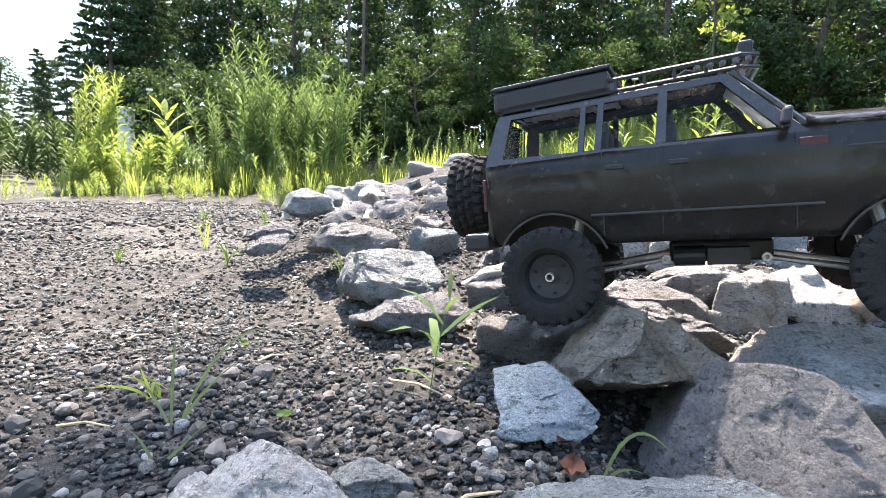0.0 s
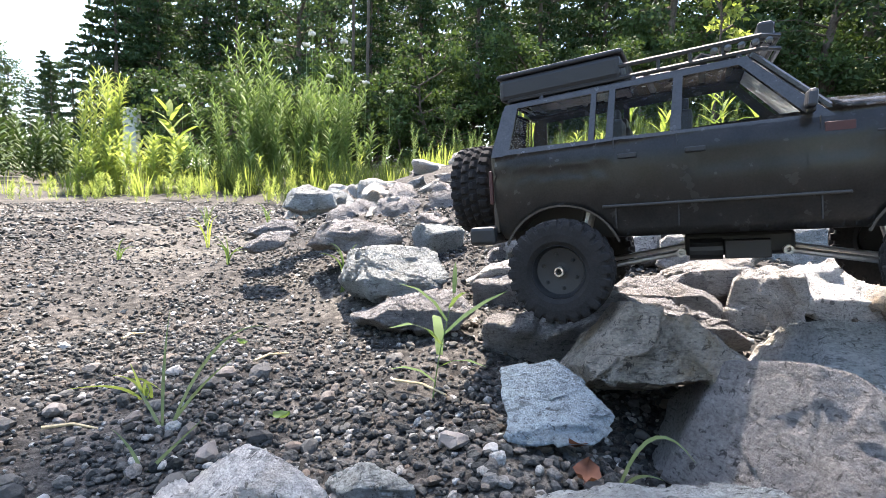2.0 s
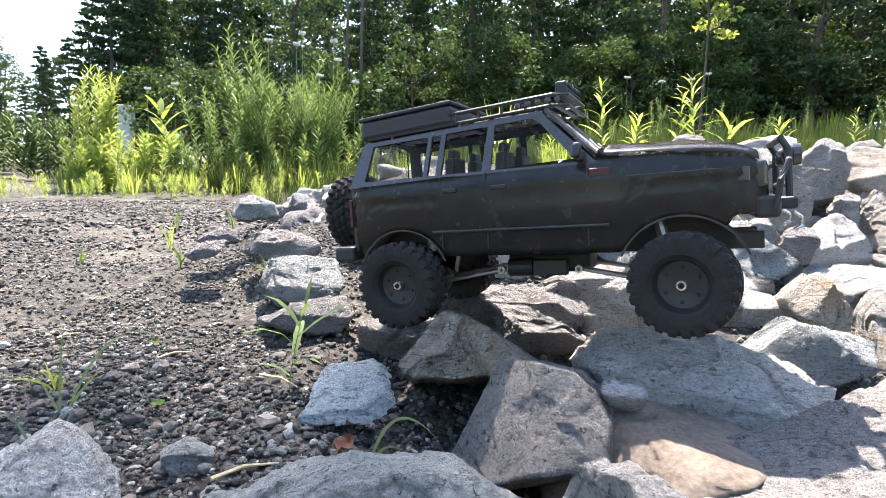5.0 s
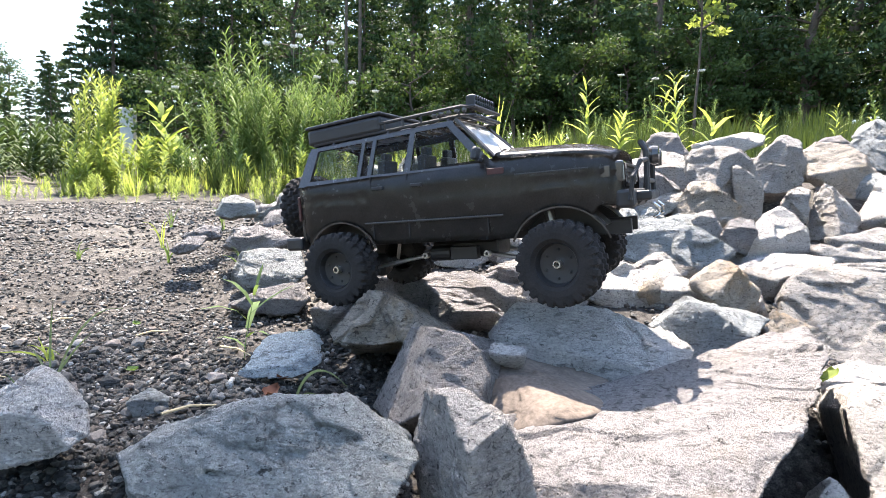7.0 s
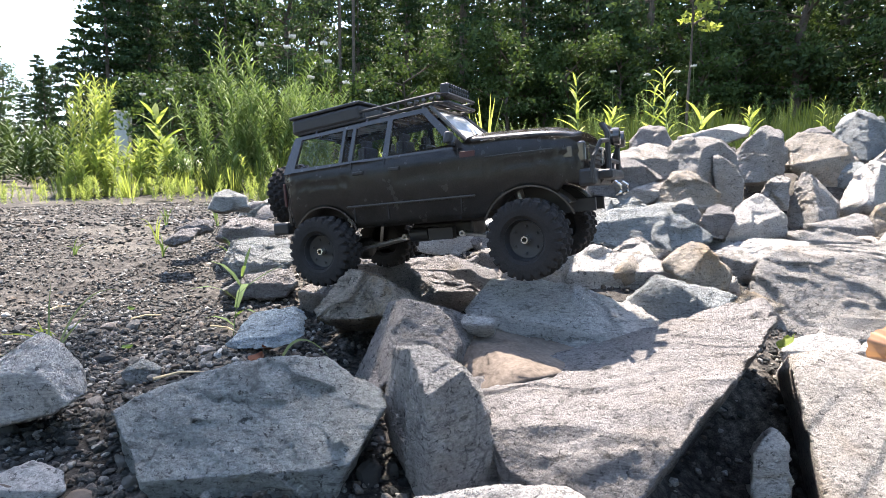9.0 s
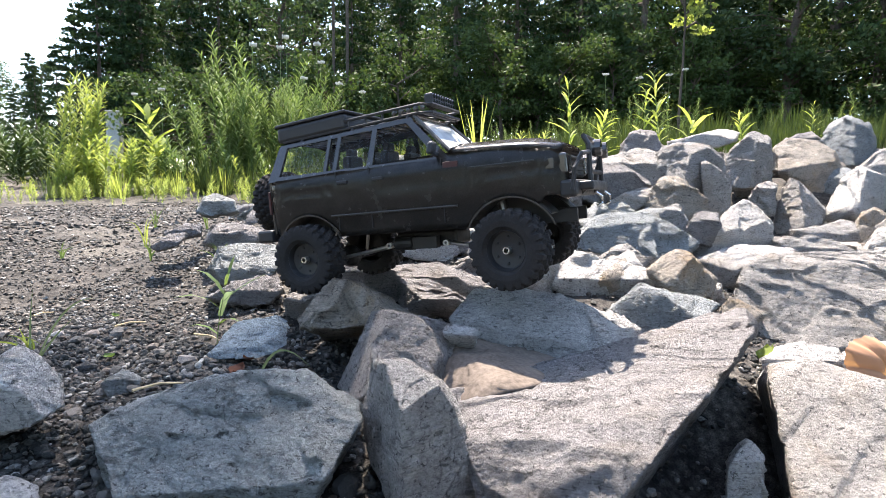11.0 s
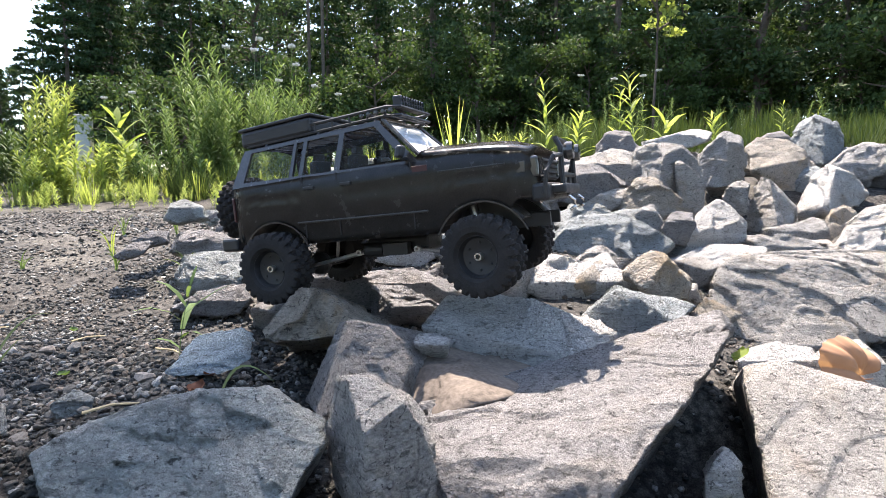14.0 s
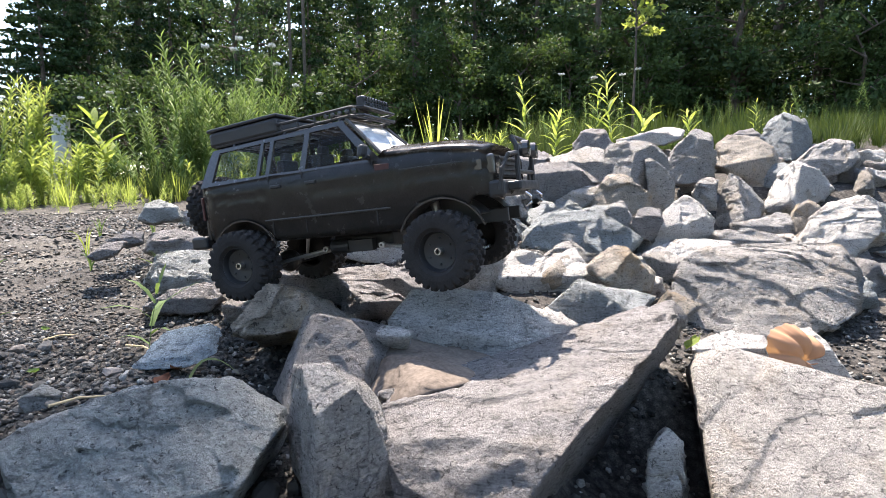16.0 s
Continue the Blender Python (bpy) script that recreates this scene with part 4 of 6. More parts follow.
rock(0.215, 0.83, 0.075, 0.17, 0.12, 0.08, 25, 917, DUSTY_SHADE_ROCK, fine=22, flat=0.7, label="flat dark rock under the model car")
mound = rock(0.500, 0.490, 0.048, 0.30, 0.24, 0.08, 20, 918, DRY_SOIL, fine=22, sharp=8, rough=0.5, label="low mound of dry brown soil between the rocks", group="")
tagged(mound, "low mound of dry brown soil between the rocks", "soil")


def filler(seed):
    """Smaller rocks that fill the gaps of the bank."""
    r = np.random.RandomState(seed)
    kinds = (GREY_ROCK, BLUE_ROCK, PALE_ROCK, BROWN_ROCK, DUSTY_SHADE_ROCK, DUSTY_SHADE_ROCK)
    for k in range(270):
        y = 0.95 + 2.2 * r.rand() ** 0.8
        x0 = 0.45 - 0.43 * y + 0.15
        x = x0 + (3.4 + 0.35 * y - x0) * r.rand() * (0.55 + 0.15 * y)
        s = (0.05 + 0.09 * r.rand()) * (0.8 + 0.22 * y)
        z = float(lay(x, y)) + 0.012
        rock(x, y, z, s * 1.2, s, s * 0.8, r.uniform(0, 360), 2000 + k, kinds[r.randint(0, 6)], (r.uniform(-20, 20), r.uniform(-20, 20)), fine=8, label="small broken stone wedged between the rocks", group="small stones of the bank")


filler(4)

# ---- model car ----
PAINT = plain("dark_green_paint", (0.034, 0.031, 0.028), 0.2, 0.0, 0.05, 500, 0.5, 0.3)
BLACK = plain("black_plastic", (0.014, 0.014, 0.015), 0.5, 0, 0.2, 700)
RUBBER = plain("dusty_black_rubber", (0.021, 0.0195, 0.019), 0.88, 0, 0.6, 420, 0.25, 0.45)
STEEL = plain("bright_steel", (0.62, 0.62, 0.60), 0.25, 1.0, 0, 300)
ALLOY = plain("dull_aluminium", (0.40, 0.40, 0.39), 0.4, 0.9, 0.1, 300)
RED = plain("faded_red_sticker", (0.05, 0.012, 0.010), 0.5, 0, 0, 300)
LENS = plain("lamp_lens", (0.07, 0.07, 0.07), 0.12, 0.5, 0, 300)
TRIM = plain("olive_trim", (0.026, 0.024, 0.021), 0.45, 0, 0.1, 400)


def glass_material():
    n = Nodes("tinted_pane")
    g = n.t.nodes.new("ShaderNodeBsdfGlossy")
    g.inputs["Roughness"].default_value = 0.06
    g.inputs["Color"].default_value = (0.9, 0.9, 0.9, 1)
    t = n.t.nodes.new("ShaderNodeBsdfTransparent")
    v = n.coords()
    smear = n.noise(v, 60, 4, 0.6)
    n.link(n.ramp(smear, [(0.3, (0.88, 0.89, 0.88)), (0.7, (0.96, 0.97, 0.95))]), t.inputs["Color"])
    f = n.t.nodes.new("ShaderNodeFresnel")
    f.inputs["IOR"].default_value = 1.13
    m = n.t.nodes.new("ShaderNodeMixShader")
    n.link(f.outputs[0], m.inputs[0])
    n.link(t.outputs[0], m.inputs[1])
    n.link(g.outputs[0], m.inputs[2])
    n.link(m.outputs[0], n.out.inputs[0])
    return n.mat


PANE = glass_material()


def sky_sheen_material():
    n = Nodes("sky_white_windscreen")
    g = n.t.nodes.new("ShaderNodeBsdfPrincipled")
    v = n.coords()
    # whitish base colour stands in for the sky reflected in the windscreen
    n.link(n.ramp(n.noise(v, 40, 5, 0.6), [(0.3, (0.62, 0.65, 0.68)), (0.7, (0.82, 0.84, 0.86))]), g.inputs["Base Color"])
    g.inputs["Roughness"].default_value = 0.12
    t = n.t.nodes.new("ShaderNodeBsdfTransparent")
    t.inputs["Color"].default_value = (0.8, 0.82, 0.82, 1)
    m = n.t.nodes.new("ShaderNodeMixShader")
    n.link(n.ramp(n.noise(v, 22, 4, 0.6), [(0.35, (0.5, 0.5, 0.5)), (0.65, (0.8, 0.8, 0.8))]), m.inputs[0])
    n.link(t.outputs[0], m.inputs[1])
    n.link(g.outputs[0], m.inputs[2])
    n.link(m.outputs[0], n.out.inputs[0])
    return n.mat


SKY_SHEEN = sky_sheen_material()


def plate(bm, a, b, c, d, thick):
    """A flat piece with the outer corners a, b, c, d, and its thickness inwards."""
    a, b, c, d = (Vector(p) for p in (a, b, c, d))
    nrm = (b - a).cross(d - a).normalized() * thick
    vs = [bm.verts.new(p) for p in (a, b, c, d)] + [bm.verts.new(p - nrm) for p in (a, b, c, d)]
    for f in ((0, 1, 2, 3), (7, 6, 5, 4), (0, 4, 5, 1), (1, 5, 6, 2), (2, 6, 7, 3), (3, 7, 4, 0)):
        bm.faces.new([vs[i] for i in f])


def arc(cx, cz, r, a0, a1, n):
    return [(cx + r * math.cos(radians(a0 + (a1 - a0) * k / n)), cz + r * math.sin(radians(a0 + (a1 - a0) * k / n))) for k in range(n + 1)]


def extruded(bm, outline, y0, y1):
    """A side panel: an outline of (x, z) between two depths."""
    lo, hi = [bm.verts.new((x, y0, z)) for x, z in outline], [bm.verts.new((x, y1, z)) for x, z in outline]
    n = len(outline)
    bm.faces.new(lo)
    bm.faces.new(hi[::-1])
    for k in range(n):
        bm.faces.new((lo[k], hi[k], hi[(k + 1) % n], lo[(k + 1) % n]))


def tyre_mesh():
    """A knobbly tyre in one skin: the tread and shoulder lugs stand out of it."""
    lugs, per = 24, 8
    wall = [(0.031, -0.019), (0.036, -0.0235), (0.044, -0.0245)]
    tread = [(-0.0240, 0.0500), (-0.0225, 0.0545)] + [(-0.0205 + 0.041 * k / 12, 0.0565 - 0.0012 * abs(k / 6 - 1) ** 2) for k in range(13)] + [(0.0225, 0.0545), (0.0240, 0.0500)]
    prof = wall + [(r, y) for y, r in tread] + [(r, -y) for r, y in wall[::-1]]
    bm = bmesh.new()
    rings = []
    steps = lugs * per
    for k in range(steps):
        a = k * math.tau / steps
        ring = []
        for i, (r, y) in enumerate(prof):
            if r > 0.048:
                shift = 0.5 if (y > 0.0105 or -0.0105 < y < 0) else 0.0
                skew = 0.18 * y / 0.02
                ph = (k / per + shift + skew) % 1.0
                block = ph < 0.62 and not (0.0085 < abs(y) < 0.012) and not abs(y) < 0.0012
                r = r + (0.0042 if block else -0.0004)
            ring.append(bm.verts.new((r * math.cos(a), y, r * math.sin(a))))
        rings.append(ring)
    for k in range(steps):
        q, w = rings[k], rings[(k + 1) % steps]
        for i in range(len(prof) - 1):
            bm.faces.new((q[i], q[i + 1], w[i + 1], w[i]))
    me = bpy.data.meshes.new("tyre")
    bm.normal_update()
    bm.to_mesh(me)
    bm.free()
    me.materials.append(RUBBER)
    return me


def rim_mesh():
    bm = bmesh.new()
    lathe(bm, [(0.0325, 0.019), (0.0325, -0.018), (0.0305, -0.0195), (0.029, -0.0165), (0.027, -0.010), (0.010, -0.0075), (0.0001, -0.0075)], 40)
    for k in range(6):
        a = k * math.tau / 6
        box(bm, (0.020 * math.cos(a), -0.0092, 0.020 * math.sin(a)), (0.004, 0.003, 0.004), 0.001, Matrix.Rotation(-a, 3, "Y"), 1)
    me = bpy.data.meshes.new("rim")
    bm.normal_update()
    bm.to_mesh(me)
    bm.free()
    me.materials.append(BLACK)
    return me


def hub_mesh():
    bm = bmesh.new()
    lathe(bm, [(0.0036, -0.008), (0.0036, -0.0172), (0.0055, -0.0172), (0.0055, -0.008)], 24)
    me = bpy.data.meshes.new("hub_ring")
    bm.normal_update()
    bm.to_mesh(me)
    bm.free()
    me.materials.append(STEEL)
    return me


TYRE, RIM, HUB = tyre_mesh(), rim_mesh(), hub_mesh()


def wheel(car, x, y, z, steer=0, spin=0, side=-1, name="wheel"):
    w = new(name, RIM)
    w.parent = car
    flip = pose(0, 0, 0, 0, 0, 180) if side > 0 else Matrix.Identity(4)
    w.matrix_local = pose(x, y, z, 0, 0, steer) @ flip @ pose(0, 0, 0, 0, spin, 0) @ Matrix.Diagonal((0.87, 0.95, 0.87, 1))
    for nm, me in (("tyre", TYRE), ("hub_ring", HUB)):
        o = new(nm, me)
        o.parent = w
    return w


def build_car(m):
    car = new("model_car")
    hw = 0.093
    # sides with wheel arches, rounded from sill to shoulder
    def low(x):
        z = 0.040 + 0.034 * min(1.0, max(0.0, (x - 0.345) / 0.02))
        for cx, r in ((0.0, 0.062), (0.318, 0.064)):
            if abs(x - cx) < r:
                z = max(z, 0.012 + math.sqrt(r * r - (x - cx) ** 2))
        return z if x > -0.064 else max(z, 0.048)

    def high(x):
        return 0.131 + 0.012 * sstep(-0.07, 0.25, x) - 0.010 * sstep(0.28, 0.375, x) - 0.012 * sstep(0.372, 0.395, x)

    for side in (-1, 1):
        bm = bmesh.new()
        nx, nz = 120, 12
        g = []
        for i in range(nx + 1):
            x = -0.074 + 0.469 * i / nx
            a, b = low(x), float(high(x))
            row = []
            for k in range(nz + 1):
                z = a + (b - a) * k / nz
                y = hw + 0.0015 - 0.009 * max(0, (z - 0.112) / 0.03) ** 2 - 0.006 * max(0, (0.085 - z) / 0.045) ** 1.5 - 0.014 * max(0, (x - 0.355) / 0.04) ** 2 - 0.010 * max(0, (-0.050 - x) / 0.024) ** 2
                y -= 0.0016 if abs(z - 0.1085) < 0.0025 else 0
                row.append(bm.verts.new((x, side * y, z)))
            g.append(row)
        for i in range(nx):
            for k in range(nz):
                q = (g[i][k], g[i + 1][k], g[i + 1][k + 1], g[i][k + 1])
                bm.faces.new(q if side < 0 else q[::-1])
        bmesh.ops.solidify(bm, geom=bm.faces[:], thickness=0.004)
        part("side_panel", bm, PAINT, car, smooth=True)
    for y0, y1 in ((-hw - 0.0025, -hw - 0.0005), (hw + 0.0005, hw + 0.0025)):
        for cx, r in ((0.0, 0.062), (0.318, 0.064)):
            bm = bmesh.new()
            extruded(bm, arc(cx, 0.012, r + 0.0010, 158, 22, 14) + arc(cx, 0.012, r - 0.0012, 22, 158, 14), y0, y1)
            part("wheel_arch_flare", bm, PAINT, car)
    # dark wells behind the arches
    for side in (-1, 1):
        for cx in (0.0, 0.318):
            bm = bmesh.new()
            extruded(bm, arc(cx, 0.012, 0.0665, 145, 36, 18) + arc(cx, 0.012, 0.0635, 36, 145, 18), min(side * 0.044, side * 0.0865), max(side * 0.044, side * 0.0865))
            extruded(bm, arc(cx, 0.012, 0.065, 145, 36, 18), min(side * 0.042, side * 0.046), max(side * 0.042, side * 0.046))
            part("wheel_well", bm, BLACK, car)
    # bonnet
    bm = bmesh.new()
    nx, ny = 14, 14
    g = [[None] * (ny + 1) for _ in range(nx + 1)]
    for i in range(nx + 1):
        for j in range(ny + 1):
            x = 0.236 + 0.152 * i / nx
            s = 2 * j / ny - 1
            crown = 0.143 - 0.006 * (i / nx) - 0.010 * (i / nx) ** 6
            z = crown + 0.0025 + 0.010 * (1 - abs(s) ** 3.0) - (0.004 if abs(s) > 0.99 else 0) + 0.003 * (1 if abs(s) < 0.45 else 0) * min(1, 4 * (1 - i / nx))
            g[i][j] = bm.verts.new((x, s * (hw - 0.0038 - 0.014 * max(0, (x - 0.355) / 0.04) ** 2), z))
    for i in range(nx):
        for j in range(ny):
            bm.faces.new((g[i][j], g[i + 1][j], g[i + 1][j + 1], g[i][j + 1]))
    bmesh.ops.solidify(bm, geom=bm.faces[:], thickness=0.003)
    part("bonnet", bm, PAINT, car, smooth=True)
    # tail and nose
    bm = bmesh.new()
    box(bm, (-0.071, 0, 0.09), (0.006, 2 * hw - 0.013, 0.084), 0.002)
    part("tailgate", bm, PAINT, car)
    bm = bmesh.new()
    box(bm, (0.386, 0, 0.110), (0.010, 0.110, 0.030), 0.002)
    for k in range(4):
        box(bm, (0.392, 0, 0.099 + 0.0072 * k), (0.004, 0.104, 0.003), 0.0006, None, 1)
    part("grille", bm, BLACK, car)
    bm = bmesh.new()
    box(bm, (0.394, 0, 0.080), (0.022, 2 * hw - 0.010, 0.022), 0.004)
    part("front_bumper", bm, BLACK, car)
    bm = bmesh.new()
    box(bm, (-0.086, 0, 0.046), (0.030, 2 * hw + 0.004, 0.020), 0.004)
    part("rear_bumper", bm, BLACK, car)
    for s in (-1, 1):
        bm = bmesh.new()
        box(bm, (0.388, s * 0.069, 0.112), (0.012, 0.034, 0.026), 0.003)
        part("headlight", bm, LENS, car, "clear rectangular headlight")
        bm = bmesh.new()
        box(bm, (0.372, s * (hw - 0.003), 0.113), (0.014, 0.003, 0.014), 0.001)
        part("indicator", bm, LENS, car, "clear corner lamp")
        bm = bmesh.new()
        box(bm, (-0.0745, s * (hw - 0.014), 0.098), (0.004, 0.020, 0.036), 0.001)
        part("tail_lamp", bm, RED, car, "dull red tail lamp")
        bm = bmesh.new()
        box(bm, (0.145, s * (hw + 0.0014), 0.070), (0.205, 0.003, 0.003), 0.001)
        box(bm, (0.310, s * (hw + 0.0004), 0.119), (0.09, 0.0028, 0.002), 0.0006)
        part("side_trim", bm, TRIM, car)
        for xx in (0.055, 0.112, 0.226):
            bm = bmesh.new()
            box(bm, (xx, s * (hw + 0.0001), 0.092), (0.0012, 0.0016, 0.088), 0, None, 1)
            part("door_gap", bm, BLACK, car)
        for xx in (0.068, 0.128):
            bm = bmesh.new()
            box(bm, (xx, s * (hw + 0.002), 0.118), (0.018, 0.004, 0.005), 0.001)
            part("door_handle", bm, BLACK, car)
        bm = bmesh.new()
        box(bm, (0.216, s * (hw + 0.012), 0.150), (0.008, 0.020, 0.016), 0.003)
        box(bm, (0.218, s * (hw + 0.003), 0.142), (0.006, 0.014, 0.005), 0.001)
        part("mirror", bm, BLACK, car)
        bm = bmesh.new()
        box(bm, (0.240, s * (hw - 0.0005), 0.126), (0.022, 0.002, 0.008), 0.0004, None, 1)
        part("fender_badge", bm, RED, car, "small red fender badge")
    # greenhouse
    zb, zt, yb, yt = 0.130, 0.201, hw - 0.003, 0.077

    def at(x, f, s):
        return (x, s * (yb + (yt - yb) * f), zb + (zt - zb) * f)

    for s in (-1, 1):
        def piece(x0, x1, x2, x3, f0, f1, th=0.005):
            q = (at(x0, f0, s), at(x1, f0, s), at(x2, f1, s), at(x3, f1, s))
            return q if s < 0 else q[::-1]

        for nm, q in (("window_sill_rail", (-0.072, 0.243, 0.234, -0.071, 0.0, 0.12)), ("roof_rail", (-0.062, 0.171, 0.166, -0.060, 0.90, 1.0))):
            bm = bmesh.new()
            plate(bm, *piece(*q), 0.005)
            part(nm, bm, PAINT, car)
        for lo0, lo1, hi1, hi0 in ((-0.071, -0.052, -0.046, -0.0625), (0.030, 0.036, 0.036, 0.031), (0.047, 0.054, 0.054, 0.048), (0.106, 0.116, 0.114, 0.106), (0.217, 0.234, 0.171, 0.160)):
            bm = bmesh.new()
            plate(bm, *piece(lo0, lo1, hi1, hi0, 0.12, 0.90), 0.005)
            part("window_pillar", bm, PAINT, car)
        for a0, a1, b1, b0 in ((-0.052, 0.030, 0.031, -0.046), (0.036, 0.047, 0.048, 0.036), (0.054, 0.106, 0.106, 0.054), (0.116, 0.217, 0.160, 0.114)):
            bm = bmesh.new()
            q = (at(a0, 0.12, s * 0.985), at(a1, 0.12, s * 0.985), at(b1, 0.90, s * 0.985), at(b0, 0.90, s * 0.985))
            plate(bm, *(q if s < 0 else q[::-1]), 0.0015)
            o = part("side_window", bm, PANE, car, "tinted clear side window")
            o.visible_shadow = False
    bm = bmesh.new()
    nx, ny = 10, 12
    g = [[bm.verts.new((-0.064 + 0.233 * i / nx, (2 * j / ny - 1) * 0.0775, 0.2005 + 0.0075 * (1 - abs(2 * j / ny - 1) ** 4) - 0.003 * (2 * i / nx - 1) ** 4)) for j in range(ny + 1)] for i in range(nx + 1)]
    for i in range(nx):
        for j in range(ny):
            bm.faces.new((g[i][j], g[i + 1][j], g[i + 1][j + 1], g[i][j + 1]))
    bmesh.ops.solidify(bm, geom=bm.faces[:], thickness=0.004)
    part("roof", bm, PAINT, car, smooth=True)
    bm = bmesh.new()
    plate(bm, (0.236, -0.080, 0.143), (0.236, 0.080, 0.143), (0.170, 0.071, 0.200), (0.170, -0.071, 0.200), 0.002)
    o = part("windscreen", bm, SKY_SHEEN, car, "raked clear windscreen with the sky's reflection put into its colour")
    o.visible_shadow = False
    bm = bmesh.new()
    for k in (-1, 1):
        tube(bm, [(0.238, k * 0.082, 0.141), (0.171, k * 0.073, 0.201)], 0.003, 6)
    tube(bm, [(0.171, -0.073, 0.2015), (0.171, 0.073, 0.2015)], 0.003, 6)
    tube(bm, [(0.239, -0.082, 0.142), (0.239, 0.082, 0.142)], 0.0035, 6)
    part("windscreen_frame", bm, PAINT, car)
    for k in (-0.05, 0.02):
        bm = bmesh.new()
        tube(bm, [(0.241, k, 0.146), (0.226, k + 0.02, 0.157), (0.212, k + 0.045, 0.169)], 0.0013, 5)
        part("wiper", bm, BLACK, car)
    bm = bmesh.new()
    plate(bm, (-0.0715, 0.076, 0.140), (-0.0715, -0.076, 0.140), (-0.0635, -0.070, 0.198), (-0.0635, 0.070, 0.198), 0.002)
    o = part("rear_window", bm, PANE, car)
    o.visible_shadow = False
    # cabin
    for xx, yy in ((0.075, -0.04), (0.075, 0.04), (0.140, -0.04), (0.140, 0.04)):
        bm = bmesh.new()
        box(bm, (xx, yy, 0.110), (0.045, 0.045, 0.016), 0.004)
        box(bm, (xx - 0.022, yy, 0.135), (0.013, 0.044, 0.055), 0.004)
        box(bm, (xx - 0.024, yy, 0.168), (0.009, 0.024, 0.014), 0.003)
        part("seat", bm, BLACK, car)
    bm = bmesh.new()
    box(bm, (0.222, 0, 0.128), (0.034, 0.160, 0.022), 0.004)
    part("dashboard", bm, BLACK, car)
    bm = bmesh.new()
    box(bm, (0.10, 0, 0.094), (0.305, 0.165, 0.006), 0)
    part("cabin_floor", bm, BLACK, car)
    # frame, drive and links
    bm = bmesh.new()
    for k in (-1, 1):
        box(bm, (0.165, k * 0.036, 0.045), (0.46, 0.008, 0.018), 0.001)
    part("chassis_rail", bm, BLACK, car)
    bm = bmesh.new()
    box(bm, (0.165, 0, 0.024), (0.10, 0.060, 0.024), 0.004)
    part("gearbox", bm, BLACK, car)
    bm = bmesh.new()
    box(bm, (0.172, -0.045, 0.020), (0.040, 0.014, 0.018), 0.001)
    part("servo_case", bm, BLACK, car)
    bm = bmesh.new()
    tube(bm, [(0.120, -0.04, 0.020), (0.150, -0.04, 0.020)], 0.011, 16)
    part("motor_case", bm, BLACK, car)
    for xx in (0.0, 0.318):
        bm = bmesh.new()
        tube(bm, [(xx, -0.085, 0), (xx, 0.085, 0)], 0.0085, 12)
        bmesh.ops.create_uvsphere(bm, u_segments=14, v_segments=10, radius=0.019, matrix=Matrix.Translation((xx, 0.012, 0)))
        part("axle", bm, BLACK, car)
        d = 1 if xx < 0.1 else -1
        for k in (-1, 1):
            bm = bmesh.new()
            tube(bm, [(xx, k * 0.045, -0.002), (xx + d * 0.115, k * 0.040, 0.018)], 0.003, 8)
            part("suspension_link", bm, ALLOY, car)
            bm = bmesh.new()
            lathe(bm, [(0.0022, -0.004), (0.0045, -0.004), (0.0045, 0.004), (0.0022, 0.004), (0.0022, -0.004)], 16)
            bmesh.ops.transform(bm, matrix=Matrix.Translation((xx + d * 0.112, k * 0.048, 0.018)), verts=bm.verts)
            part("link_joint", bm, ALLOY, car)
            bm = bmesh.new()
            tube(bm, [(xx + d * 0.006, k * 0.056, 0.004), (xx + d * 0.018, k * 0.050, 0.045)], 0.003, 8)
            tube(bm, [(xx + d * 0.018, k * 0.050, 0.045), (xx + d * 0.028, k * 0.046, 0.085)], 0.0065, 10)
            part("shock_absorber", bm, ALLOY, car)
    bm = bmesh.new()
    tube(bm, [(0.338, -0.082, -0.004), (0.338, 0.082, -0.004)], 0.003, 8)
    part("steering_rod", bm, STEEL, car)
    wheel(car, 0.0, -0.098, 0.008, 0, 20)
    wheel(car, 0.0, 0.098, 0.010, 0, 50, 1)
    wheel(car, 0.318, -0.098, 0.008, -8, 33)
    wheel(car, 0.318, 0.098, 0.014, -8, 5, 1)
    sp = wheel(car, -0.085, 0.006, 0.105, 0, 10, -1, "spare_wheel")
    sp.matrix_local = pose(-0.112, -0.012, 0.100, 0, 0, -90) @ Matrix.Diagonal((0.87, 0.95, 0.87, 1))
    # bull bar
    bm = bmesh.new()
    for k in (-1, 1):
        tube(bm, [(0.401, k * 0.050, 0.072), (0.416, k * 0.050, 0.085), (0.416, k * 0.048, 0.135), (0.410, k * 0.046, 0.146)], 0.0035, 8)
        tube(bm, [(0.416, k * 0.050, 0.125), (0.412, k * 0.082, 0.122), (0.404, k * 0.090, 0.105), (0.400, k * 0.090, 0.078)], 0.003, 8)
    tube(bm, [(0.410, -0.046, 0.146), (0.410, 0.046, 0.146)], 0.0035, 8)
    tube(bm, [(0.416, -0.05, 0.100), (0.416, 0.05, 0.100)], 0.003, 8)
    box(bm, (0.412, 0, 0.082), (0.020, 0.13, 0.012), 0.003)
    part("bull_bar", bm, BLACK, car)
    for k in (-1, 1):
        bm = bmesh.new()
        lathe(bm, [(0.0001, 0.008), (0.011, 0.007), (0.012, 0.0), (0.008, -0.008), (0.0001, -0.010)], 20, "X")
        bmesh.ops.transform(bm, matrix=Matrix.Translation((0.422, k * 0.028, 0.130)), verts=bm.verts)
        part("driving_lamp", bm, LENS, car, "round driving lamp")
        bm = bmesh.new()
